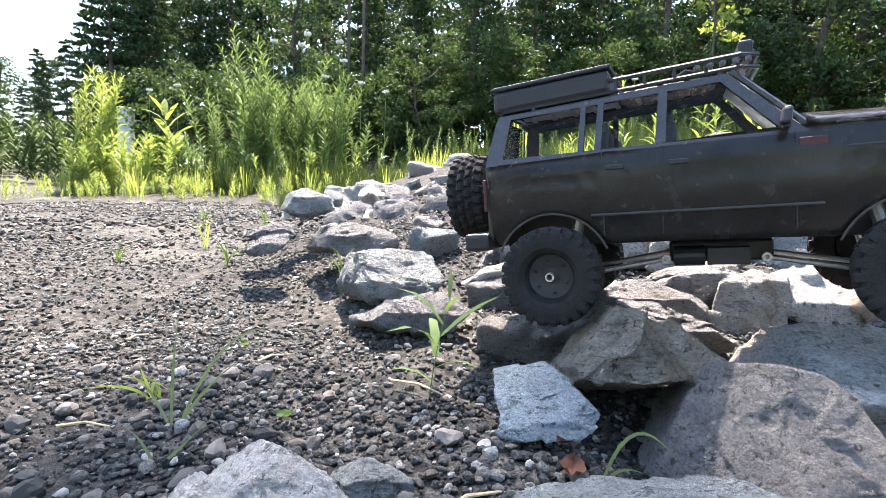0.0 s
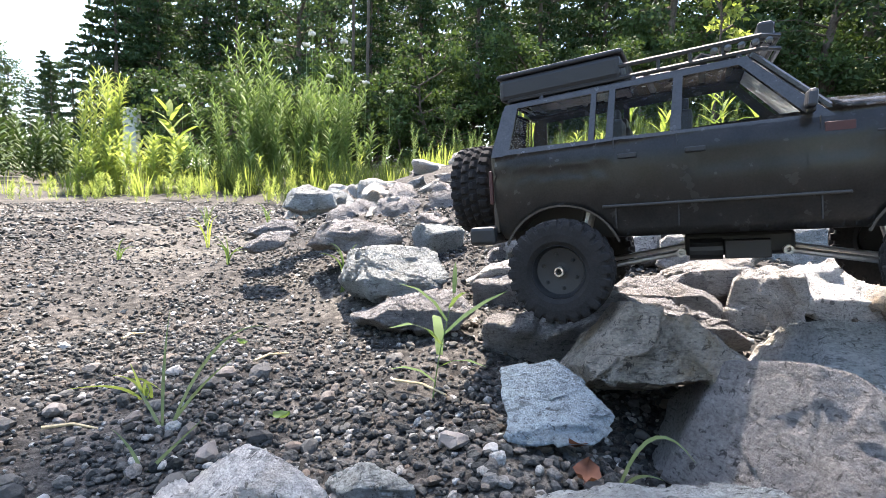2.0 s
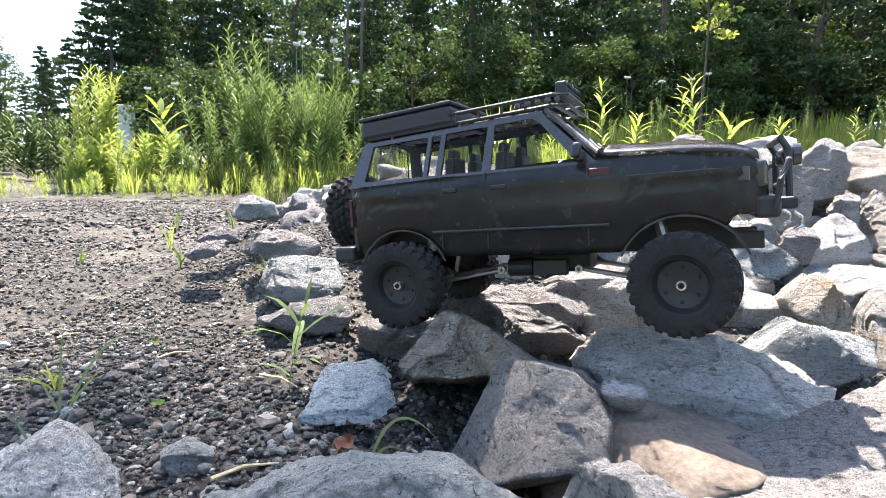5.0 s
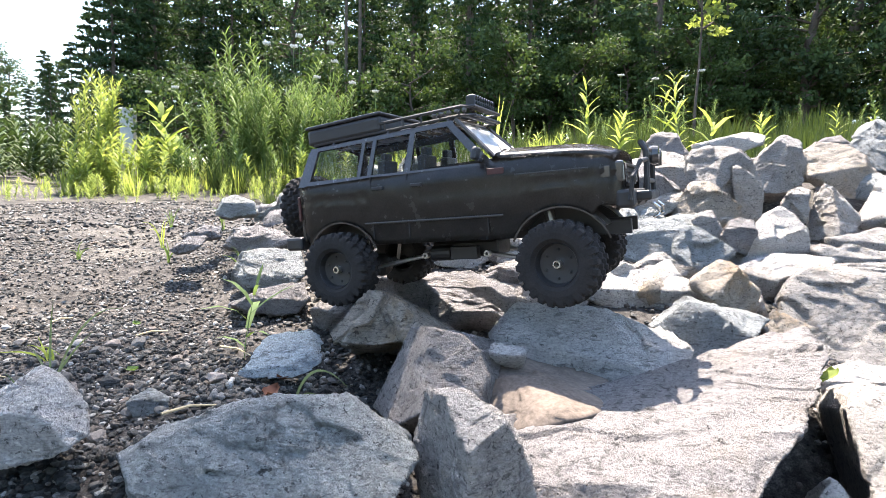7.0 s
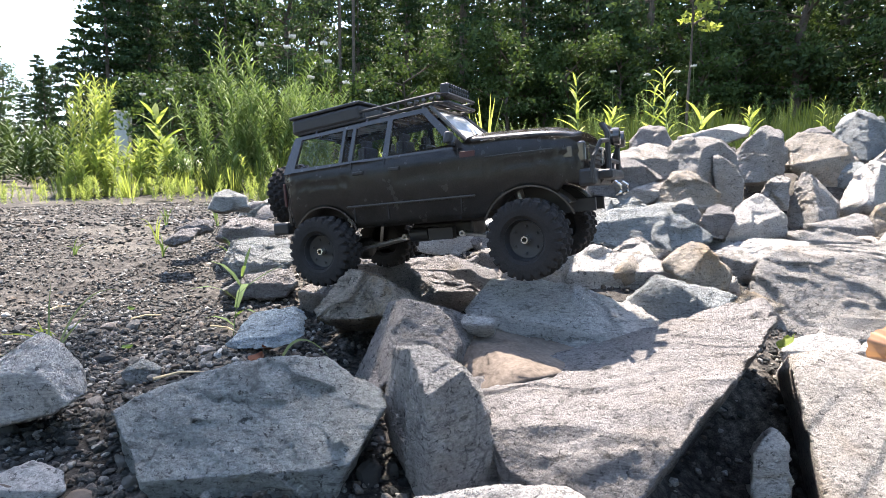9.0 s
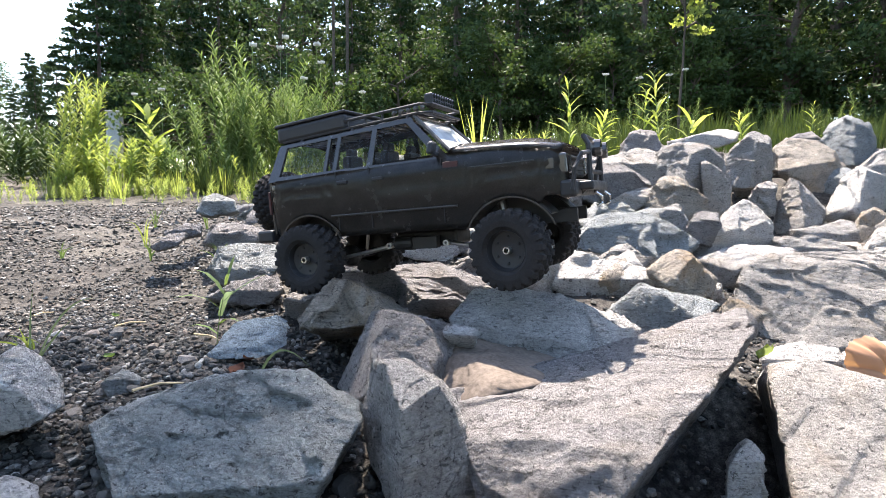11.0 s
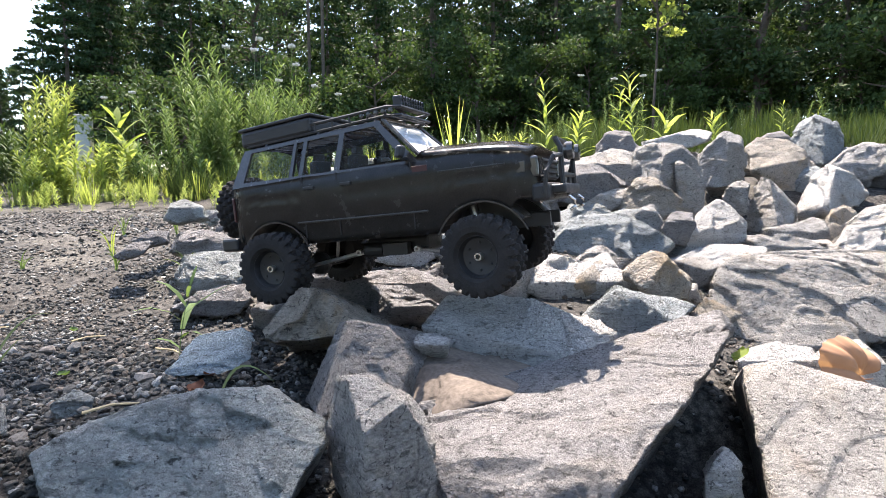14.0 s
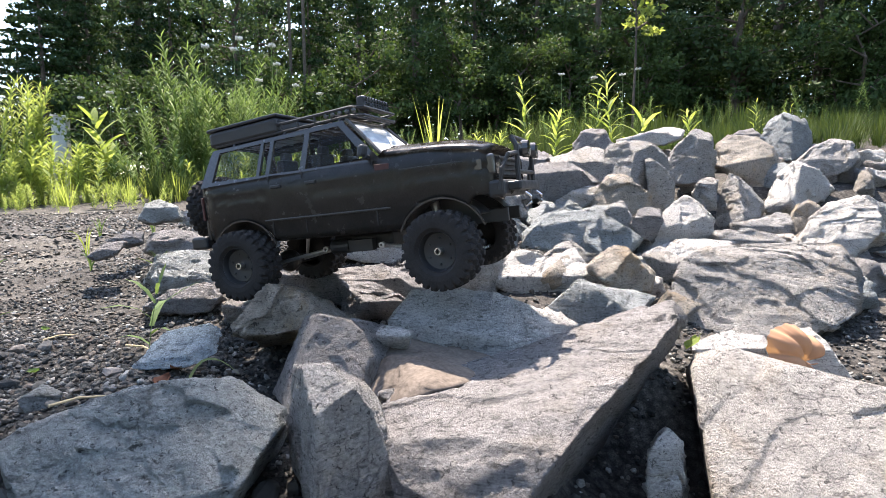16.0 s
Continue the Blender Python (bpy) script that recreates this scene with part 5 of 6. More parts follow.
        tube(bm, [(0.421, k * 0.040, 0.072), (0.428, k * 0.040, 0.066), (0.428, k * 0.040, 0.058), (0.421, k * 0.040, 0.054)], 0.002, 6)
        part("tow_hook", bm, STEEL, car)
    # roof rack with its box and lamps
    zr = 0.206
    bm = bmesh.new()
    for z in (zr, zr + 0.012):
        tube(bm, [(-0.056, -0.072, z), (0.178, -0.072, z), (0.193, -0.060, z), (0.193, 0.060, z), (0.178, 0.072, z), (-0.056, 0.072, z), (-0.056, -0.072, z)], 0.0024, 6)
    for k in range(9):
        x = -0.045 + 0.0275 * k
        for s in (-1, 1):
            tube(bm, [(x, s * 0.072, zr), (x, s * 0.072, zr + 0.012)], 0.0018, 6)
    for x in (-0.02, 0.07, 0.16):
        for s in (-1, 1):
            tube(bm, [(x, s * 0.070, zr), (x, s * 0.076, 0.199)], 0.0024, 6)
    part("roof_rack_frame", bm, BLACK, car)
    for k in range(10):
        bm = bmesh.new()
        x = -0.044 + 0.025 * k
        box(bm, (x, 0, zr), (0.006, 0.142, 0.0025), 0.0005, None, 1)
        part("rack_slat", bm, BLACK, car)
    bm = bmesh.new()
    box(bm, (-0.004, 0, zr + 0.012), (0.126, 0.150, 0.024), 0.005)
    box(bm, (-0.004, 0, zr + 0.0265), (0.130, 0.154, 0.005), 0.002)
    for k in range(5):
        box(bm, (-0.043 + 0.0225 * k, 0, zr + 0.030), (0.006, 0.130, 0.003), 0.001, None, 1)
    part("roof_box", bm, BLACK, car, "flat ribbed black roof box")
    bm = bmesh.new()
    box(bm, (0.184, 0, zr + 0.021), (0.014, 0.096, 0.018), 0.003)
    bar = part("light_bar", bm, BLACK, car)
    for r in (-1, 1):
        for k in range(9):
            bm = bmesh.new()
            lathe(bm, [(0.0001, 0.0006), (0.0036, 0.0004), (0.0042, -0.002)], 12, "X")
            bmesh.ops.transform(bm, matrix=Matrix.Translation((0.1915, -0.042 + 0.0105 * k, zr + 0.021 + r * 0.0042)), verts=bm.verts)
            part("lamp_cell", bm, LENS, bar, "clear lamp cell")
    for k in range(5):
        bm = bmesh.new()
        lathe(bm, [(0.0001, -0.0025), (0.0032, -0.002), (0.0036, 0.0015)], 12, "Y")
        bmesh.ops.transform(bm, matrix=Matrix.Translation((0.140 + 0.011 * k, -0.0745, zr + 0.006)), verts=bm.verts)
        part("side_lamp", bm, LENS, car, "small round side lamp")
    tube_pts = [(0.10, 0.02, zr + 0.004), (0.13, -0.03, zr + 0.012), (0.17, 0.03, zr + 0.007), (0.18, -0.04, zr + 0.014)]
    bm = bmesh.new()
    tube(bm, tube_pts, 0.0035, 8)
    part("coiled_strap", bm, RUBBER, car)
    # the cabin draws in towards the roof, and the roof falls towards the tail
    for o in list(car.children) + list(bar.children):
        if o.name.split(".")[0] in ("wheel", "spare_wheel", "tyre", "rim", "hub_ring", "bull_bar", "driving_lamp", "bonnet"):
            continue
        for v in o.data.vertices:
            if v.co.z > 0.131 and v.co.x < 0.243:
                k = min(1.0, (v.co.z - 0.131) / 0.07)
                v.co.z -= k * 0.014 * min(1.05, max(0.0, (0.17 - v.co.x) / 0.234))
                v.co.y *= 1 - 0.14 * k
                v.co.x += 0.009 * k * max(0.0, min(1.0, (v.co.x + 0.02) / 0.19))
    car.matrix_world = m @ Matrix.Diagonal((1.13, 1.13, 1.13, 1))
    return tagged(car, "dark green radio-controlled off-road model car with roof rack, climbing over rocks", "model car")


build_car(pose(0.2507, 0.7979, 0.1861, 1.57, -5.19, -25.8))

# ---- plants ----
def leaf_quads(base, direc, up, length, width, bend, steps=3, fold=0.0):
    """One tapered leaf as a strip; returns vertices and quads."""
    side = direc.cross(up)
    if side.length < 1e-4:
        side = Vector((1, 0, 0))
    side.normalize()
    vs, p, d = [], Vector(base), Vector(direc).normalized()
    for k in range(steps + 1):
        t = k / steps
        w = width * (0.35 + 1.3 * t) * (1 - t) ** 0.8 * 1.25 if k < steps else width * 0.03
        w = max(w, width * 0.04)
        vs += [p - side * w / 2, p + side * w / 2]
        p = p + d * (length / steps)
        d = (d - Vector((0, 0, bend / steps))).normalized()
    qs = [(2 * k, 2 * k + 1, 2 * k + 3, 2 * k + 2) for k in range(steps)]
    return vs, qs


class Leaves:
    def __init__(self):
        self.v, self.q = [], []

    def leaf(self, *a, **k):
        vs, qs = leaf_quads(*a, **k)
        n = len(self.v)
        self.v += vs
        self.q += [tuple(i + n for i in q) for q in qs]

    def mesh(self, name, material):
        me = grid_mesh(name, np.array([tuple(v) for v in self.v]), np.array(self.q), True)
        me.materials.append(material)
        return me


def stalk_mesh(points, r, material, sides=5):
    bm = bmesh.new()
    tube(bm, points, r, sides)
    me = bpy.data.meshes.new("stem")
    bm.normal_update()
    bm.to_mesh(me)
    bm.free()
    me.materials.append(material)
    return me


def weed_meshes(seed, high, leaf, count, width=0.16, lean=0.06, material=None, top_leafy=True):
    """A tall leafy weed: an upright stem with narrow leaves all the way up."""
    rg = random.Random(seed)
    ang = rg.uniform(0, math.tau)
    bend = Vector((math.cos(ang), math.sin(ang), 0)) * lean * high
    pts = [Vector((0, 0, high * t)) + bend * t * t + Vector((rg.uniform(-1, 1), rg.uniform(-1, 1), 0)) * 0.006 * high for t in (0, 1 / 6, 2 / 6, 3 / 6, 4 / 6, 5 / 6, 1)]
    pts[0] = Vector((0, 0, -0.03))
    L = Leaves()
    a = rg.uniform(0, 6)
    for k in range(count):
        t = 0.12 + 0.88 * (k + rg.random() * 0.6) / count
        t = min(t, 0.995)
        i = min(int(t * 6), 5)
        p = pts[i].lerp(pts[i + 1], t * 6 - i)
        a += 2.4 + rg.uniform(-0.3, 0.3)
        size = leaf * (0.55 + 0.6 * math.sin(math.pi * min(1, 0.15 + t * 0.85))) * rg.uniform(0.75, 1.2)
        up = 0.45 + 0.9 * t
        d = Vector((math.cos(a), math.sin(a), up))
        L.leaf(p, d.normalized(), Vector((0, 0, 1)), size, size * width, rg.uniform(0.5, 1.3))
    return stalk_mesh(pts, [0.006 * high * (1.05 - 0.8 * t) + 0.001 for t in (0, 1 / 6, 2 / 6, 3 / 6, 4 / 6, 5 / 6, 1)], GREEN_STALK), L.mesh("leaves", material or WEED_LEAF)


def plant(name, x, y, z, meshes, turn=0, scale=1.0, label="", category="weed", group=""):
    ob = new(name)
    for nm, me in zip(("stem", "leaves", "flowers"), meshes):
        o = new(nm, me)
        o.parent = ob
    ob.matrix_world = pose(x, y, z, 5 * math.sin(turn), 5 * math.cos(1.7 * turn), turn) @ Matrix.Diagonal((scale, scale, scale, 1))
    return tagged(ob, label, category, group)


def on_ground(x, y):
    return height(x, y) - 0.01



def blades_mesh(seed, count, high, width, spread, material, bend=0.9):
    rg = random.Random(seed)
    L = Leaves()
    for _ in range(count):
        a = rg.uniform(0, math.tau)
        base = Vector((math.cos(a), math.sin(a), 0)) * rg.uniform(0, spread)
        d = Vector((math.cos(a) * rg.uniform(0.05, 0.5), math.sin(a) * rg.uniform(0.05, 0.5), 1)).normalized()
        L.leaf(base, d, Vector((-math.sin(a), math.cos(a), 0.1)).cross(d), high * rg.uniform(0.5, 1.0), width, rg.uniform(0.1, bend), steps=5)
    return L.mesh("blades", material)


def tuft(name, x, y, z, me, turn=0, scale=1.0, label="", category="grass", group=""):
    ob = new(name, me)
    ob.matrix_world = pose(x, y, z, 0, 0, turn) @ Matrix.Diagonal((scale, scale, scale, 1))
    return tagged(ob, label, category, group)


# goldenrod thickets at the edge of the clearing
RODS = [weed_meshes(100 + k, 1.0, 0.115, 96, 0.17, 0.2, WEED_LEAF) for k in range(6)]
# the same goldenrod again, sunlight put into the leaf colour
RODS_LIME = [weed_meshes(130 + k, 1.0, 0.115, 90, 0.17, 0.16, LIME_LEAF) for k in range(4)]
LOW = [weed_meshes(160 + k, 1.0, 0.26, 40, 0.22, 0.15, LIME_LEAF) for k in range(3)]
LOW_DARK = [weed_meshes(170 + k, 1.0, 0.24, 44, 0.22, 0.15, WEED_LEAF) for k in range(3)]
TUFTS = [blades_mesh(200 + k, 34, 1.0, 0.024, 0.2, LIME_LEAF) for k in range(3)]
TUFTS_DARK = [blades_mesh(210 + k, 60, 1.0, 0.022, 0.2, SHADED_GRASS_LEAF) for k in range(3)]
EDGE = "weeds at the edge of the clearing"


def thicket(x0, x1, y0, y1, count, lo, hi, kinds, label, seed):
    r = random.Random(seed)
    for k in range(count):
        x, y = r.uniform(x0, x1), r.uniform(y0, y1)
        s = r.uniform(lo, hi)
        plant("tall_weed", x, y, on_ground(x, y), r.choice(kinds), r.uniform(0, 360), s, label, "weed", EDGE)


def meadow(x0, x1, y0, y1, count, lo, hi, kinds, label, seed):
    r = random.Random(seed)
    for k in range(count):
        x, y = r.uniform(x0, x1), r.uniform(y0, y1)
        tuft("grass_tuft", x, y, on_ground(x, y), r.choice(kinds), r.uniform(0, 360), r.uniform(lo, hi), label, "grass", "grass tufts behind the rocks")


def sward(name, kinds, x0, x1, y0, y1, count, lo, hi, seed, label):
    """Plants that nobody could count, joined."""
    r = random.Random(seed)
    src = []
    for me in kinds:
        v = np.empty(len(me.vertices) * 3)
        me.vertices.foreach_get("co", v)
        q = np.empty(len(me.polygons) * 4, dtype=np.int32)
        me.polygons.foreach_get("vertices", q)
        src.append((v.reshape(-1, 3), q.reshape(-1, 4)))
    vs, qs, n = [], [], 0
    for k in range(count):
        x, y, a, s = r.uniform(x0, x1), r.uniform(y0, y1), r.uniform(0, math.tau), r.uniform(lo, hi)
        v, q = r.choice(src)
        c, w = math.cos(a) * s, math.sin(a) * s
        vs.append(np.stack([v[:, 0] * c - v[:, 1] * w + x, v[:, 0] * w + v[:, 1] * c + y, v[:, 2] * s + on_ground(x, y)], 1))
        qs.append(q + n)
        n += len(v)
    ob = new(name, grid_mesh(name, np.concatenate(vs), np.concatenate(qs)))
    ob.data.materials.append(kinds[0].materials[0])
    return tagged(ob, label, "weeds" if "weed" in name else "grass", kind="stuff")


GREEN_ROD = "tall green goldenrod with narrow leaves, not yet in flower"
LIME_ROD = "tall goldenrod coloured yellow-green as if sunlit"
thicket(-3.25, -1.3, 8.6, 10.0, 62, 1.05, 1.8, RODS, GREEN_ROD, 1)
thicket(-2.9, -2.0, 8.8, 9.3, 7, 1.95, 2.4, RODS, GREEN_ROD, 2)
thicket(-2.2, -1.4, 9.0, 9.8, 12, 1.3, 1.7, RODS, GREEN_ROD, 12)
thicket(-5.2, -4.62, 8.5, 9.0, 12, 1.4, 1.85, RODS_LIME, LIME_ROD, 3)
thicket(-5.1, -3.7, 7.9, 9.0, 42, 0.45, 0.9, LOW, "low weeds with broad leaves coloured yellow-green as if sunlit", 4)
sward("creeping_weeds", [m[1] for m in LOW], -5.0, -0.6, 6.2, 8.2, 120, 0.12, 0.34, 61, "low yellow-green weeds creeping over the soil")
thicket(-3.7, -1.0, 7.7, 8.8, 22, 0.3, 0.62, LOW, "low weeds with broad leaves coloured yellow-green as if sunlit", 6)
thicket(-3.9, -0.9, 8.0, 9.4, 40, 0.5, 0.95, LOW_DARK, "low green weeds with broad leaves", 16)
thicket(-1.3, 0.6, 8.8, 10.8, 12, 0.45, 0.85, RODS, GREEN_ROD, 7)
# low weeds in the dark undergrowth leaf, which puts shade into their colour
LOW_SHADE = [weed_meshes(180 + k, 1.0, 0.22, 44, 0.26, 0.15, UNDER_LEAF) for k in range(3)]
sward("shaded_weeds", [m[1] for m in LOW_SHADE], -11.5, -5.4, 9.6, 14.0, 130, 0.6, 1.3, 17, "bushy weeds coloured dark green to stand for shade")
sward("low_weeds", [m[1] for m in RODS], 0.4, 4.2, 7.5, 11.0, 60, 0.3, 0.6, 8, "green weeds in front of the woods")
sward("meadow_weeds", [m[1] for m in RODS], 3.6, 14.0, 8.0, 13.0, 130, 0.5, 0.95, 9, "green weeds in front of the woods")
meadow(-5.6, -1.0, 7.2, 8.4, 30, 0.25, 0.5, TUFTS, "tuft of long grass coloured as if sunlit", 21)
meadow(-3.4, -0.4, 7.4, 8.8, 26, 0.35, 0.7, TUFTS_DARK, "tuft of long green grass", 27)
meadow(-0.5, 1.5, 4.6, 5.6, 16, 0.24, 0.42, TUFTS, "tuft of long grass coloured bright as if backlit", 22)
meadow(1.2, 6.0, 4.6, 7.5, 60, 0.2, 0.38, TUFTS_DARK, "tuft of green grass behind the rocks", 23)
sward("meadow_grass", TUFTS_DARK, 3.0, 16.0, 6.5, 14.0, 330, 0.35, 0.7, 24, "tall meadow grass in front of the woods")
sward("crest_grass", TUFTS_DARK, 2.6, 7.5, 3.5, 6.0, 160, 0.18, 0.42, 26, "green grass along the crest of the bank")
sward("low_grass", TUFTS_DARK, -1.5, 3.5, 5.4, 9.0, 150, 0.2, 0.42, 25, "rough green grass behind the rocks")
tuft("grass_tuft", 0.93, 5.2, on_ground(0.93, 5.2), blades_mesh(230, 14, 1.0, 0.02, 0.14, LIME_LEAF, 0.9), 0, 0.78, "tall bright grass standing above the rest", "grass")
# the bright weeds on the crest of the bank
BIG = [weed_meshes(300, 1.0, 0.25, 20, 0.15, 0.03, LIME_LEAF), weed_meshes(301, 1.0, 0.25, 28, 0.15, 0.02, LIME_LEAF), weed_meshes(302, 1.0, 0.36, 26, 0.2, 0.08, LIME_LEAF), weed_meshes(303, 1.0, 0.6, 9, 0.2, 0.05, LIME_LEAF)]
CREST = "single bright weed with long pointed leaves on the crest"
for px_, py_, kind, high in ((1.70, 4.6, 0, 0.78), (1.93, 4.6, 2, 0.50), (2.34, 4.62, 0, 0.68), (2.49, 4.6, 1, 0.83), (2.74, 4.6, 3, 0.45), (3.24, 4.6, 2, 0.42), (3.9, 4.7, 0, 0.45), (4.3, 4.8, 0, 0.4), (1.45, 4.7, 2, 0.3), (1.25, 4.6, 2, 0.28)):
    plant("crest_weed", px_, py_, on_ground(px_, py_), BIG[kind], 40 * px_, high + 0.02, CREST, "weed", "bright weeds on the crest")
plant("broad_leaved_weed", -3.68, 8.7, on_ground(-3.68, 8.7), weed_meshes(310, 1.0, 0.36, 18, 0.36, 0.1, LIME_LEAF), 20, 1.3, "broad-leaved weed beside the goldenrod, coloured as if sunlit", "weed")


def umbel_meshes(seed):
    rg = random.Random(seed)
    bm = bmesh.new()
    tube(bm, [(0, 0, -0.03), (0.01, 0, 0.5), (0.0, 0.01, 1.0)], 0.004, 5)
    for k in range(8):
        a = k * math.tau / 8
        tube(bm, [(0.0, 0.01, 0.97), (0.05 * math.cos(a), 0.05 * math.sin(a), 1.0)], 0.0015, 4)
    st = bpy.data.meshes.new("stem")
    bm.to_mesh(st)
    bm.free()
    st.materials.append(GREEN_STALK)
    bm = bmesh.new()
    for k in range(60):
        a, r = rg.uniform(0, math.tau), 0.075 * math.sqrt(rg.random())
        bmesh.ops.create_icosphere(bm, subdivisions=1, radius=0.009, matrix=Matrix.Translation((r * math.cos(a), r * math.sin(a), 1.005 + rg.uniform(-0.006, 0.008))))
    fl = bpy.data.meshes.new("flowers")
    bm.to_mesh(fl)
    bm.free()
    fl.materials.append(FLOWER)
    return st, fl


UMBEL = [umbel_meshes(k) for k in range(2)]
for k, (ux, uy, top) in enumerate(((-1.87, 9.3, 2.93), (-1.95, 9.25, 2.75), (-1.36, 9.3, 2.83), (-1.3, 9.35, 2.55), (-2.41, 9.3, 2.8), (-1.6, 9.4, 2.3), (-1.0, 9.3, 2.2), (-0.6, 9.2, 2.05), (0.84, 9.1, 1.53), (4.9, 10.0, 2.6), (5.3, 10.2, 2.75), (3.6, 9.6, 2.5), (4.2, 9.6, 2.45), (-5.0, 10.6, 2.2), (-4.5, 10.6, 2.3))):
    zz = on_ground(ux, uy)
    ob = new("wild_carrot")
    for nm, me in zip(("stem", "flower_head"), UMBEL[k % 2]):
        o = new(nm, me)
        o.parent = ob
    ob.matrix_world = pose(ux, uy, zz, 0, 0, 33 * k) @ Matrix.Diagonal((0.8, 0.8, top - zz, 1))
    tagged(ob, "wild carrot with a flat white flower head", "wild flower", "white flowers among the weeds")
# the post in the weeds
bm = bmesh.new()
box(bm, (0, 0, 0.8), (0.30, 0.30, 1.7), 0.02)
box(bm, (0, 0, 1.66), (0.33, 0.33, 0.04), 0.015)
ob = part("marker_post", bm, CONCRETE, None)
ob.matrix_world = pose(-6.9, 13.4, on_ground(-6.9, 13.4), 0, 1, 12)
tagged(ob, "weathered pale concrete post behind the weeds", "post")


# ---- woods ----
def crown_mesh(seed, clumps, leaf, per, material, flat=0.6):
    """Leaves gathered in clumps: each clump is (x, y, z, radius)."""
    r = np.random.RandomState(seed)
    out_v, out_q, n = [], [], 0
    for cx, cy, cz, rad in clumps:
        d = r.randn(per, 3)
        d /= np.linalg.norm(d, axis=1, keepdims=True)
        p = np.array([cx, cy, cz]) + d * (rad * (0.35 + 0.65 * r.rand(per, 1) ** 0.5)) * np.array([1, 1, flat])
        a = r.randn(per, 3) + np.array([0, 0, -0.4])
        a /= np.linalg.norm(a, axis=1, keepdims=True)
        b = np.cross(a, r.randn(per, 3))
        b /= np.linalg.norm(b, axis=1, keepdims=True)
        s = leaf * (0.6 + 0.8 * r.rand(per, 1))
        quad = np.stack([p - a * s * 0.5, p + b * s * 0.27, p + a * s * 0.55, p - b * s * 0.27], 1)
        out_v.append(quad.reshape(-1, 3))
        out_q.append(np.arange(4 * per).reshape(-1, 4) + n)
        n += 4 * per
    me = grid_mesh("crown", np.concatenate(out_v), np.concatenate(out_q), False)
    me.materials.append(material)
    return me


def wood_mesh(trunk, limbs):
    bm = bmesh.new()
    pts, rad = trunk
    tube(bm, pts, rad, 9)
    for a, b, c, r in limbs:
        tube(bm, [a, b, c], [r, r * 0.6, r * 0.15], 5)
    me = bpy.data.meshes.new("trunk")
    bm.normal_update()
    bm.to_mesh(me)
    bm.free()
    me.materials.append(BARK)
    return me


def broadleaf(seed, high, wide, low, leaf, per, material=None, n=46, stem=0.018, wander=0.12):
    r = random.Random(seed)
    pts = [Vector((r.uniform(-wander, wander) * k, r.uniform(-wander, wander) * k, high * k / 6)) for k in range(7)]
    pts[0] = Vector((0, 0, -0.3))
    limbs, clumps = [], []
    for k in range(n):
        t = low + (1 - low) * (k + r.random()) / n
        i = min(int(t * 6), 5)
        p = pts[i].lerp(pts[i + 1], t * 6 - i)
        a = r.uniform(0, math.tau)
        reach = wide * (0.35 + 0.75 * math.sin(math.pi * min(1.0, 0.22 + 0.78 * (t - low) / (1 - low)))) * r.uniform(0.5, 1.1)
        q = p + Vector((math.cos(a) * reach, math.sin(a) * reach, r.uniform(-0.1, 0.5)))
        limbs.append((p, p.lerp(q, 0.5) + Vector((0, 0, 0.15)), q, 0.035 * high / 10 + 0.012))
        clumps.append((q.x, q.y, q.z, r.uniform(0.45, 0.85) * wide / 2))
        clumps.append((*p.lerp(q, 0.55), r.uniform(0.4, 0.7) * wide / 2))
    return wood_mesh((pts, [stem * high * (1.05 - 0.15 * k) for k in range(7)]), limbs), crown_mesh(seed, clumps, leaf, per, material or TREE_LEAF)


def conifer(seed, high, wide, leaf, per):
    r = random.Random(seed)
    pts = [Vector((0, 0, -0.3 + (high + 0.3) * k / 6)) for k in range(7)]
    limbs, clumps = [], []
    n = 70
    for k in range(n):
        t = 0.08 + 0.9 * (k + r.random()) / n
        p = Vector((0, 0, high * t))
        a = k * 2.4 + r.uniform(-0.4, 0.4)
        reach = wide * (1.02 - t) ** 0.85 * r.uniform(0.75, 1.15) + 0.1
        q = p + Vector((math.cos(a) * reach, math.sin(a) * reach, -0.22 * reach))
        limbs.append((p, p.lerp(q, 0.5), q, 0.02))
        for u in (0.45, 0.75, 1.0):
            c = p.lerp(q, u)
            clumps.append((c.x, c.y, c.z, 0.16 + 0.22 * reach))
    return wood_mesh((pts, [0.013 * high * (1.05 - 0.165 * k) for k in range(7)]), limbs), crown_mesh(seed, clumps, leaf, per, FIR_LEAF, 0.3)


def tree(x, y, meshes, turn, scale, label, name="tree"):
    ob = new(name)
    for nm, me in zip(("trunk", "crown"), meshes):
        o = new(nm, me)
        o.parent = ob
    ob.matrix_world = pose(x, y, on_ground(x, y), 0, 0, turn) @ Matrix.Diagonal((scale, scale, scale, 1))
    return tagged(ob, label, "tree", "trees of the woods")


LEAFY = [broadleaf(400 + k, 10.0, 1.9, 0.10, 0.17, 70) for k in range(4)]
FIRS = [conifer(420 + k, 10.0, 1.9, 0.16, 34) for k in range(3)]
BUSH = [broadleaf(440 + k, 3.0, 1.1, 0.02, 0.12, 60, UNDER_LEAF, 22) for k in range(3)]
rt = random.Random(77)
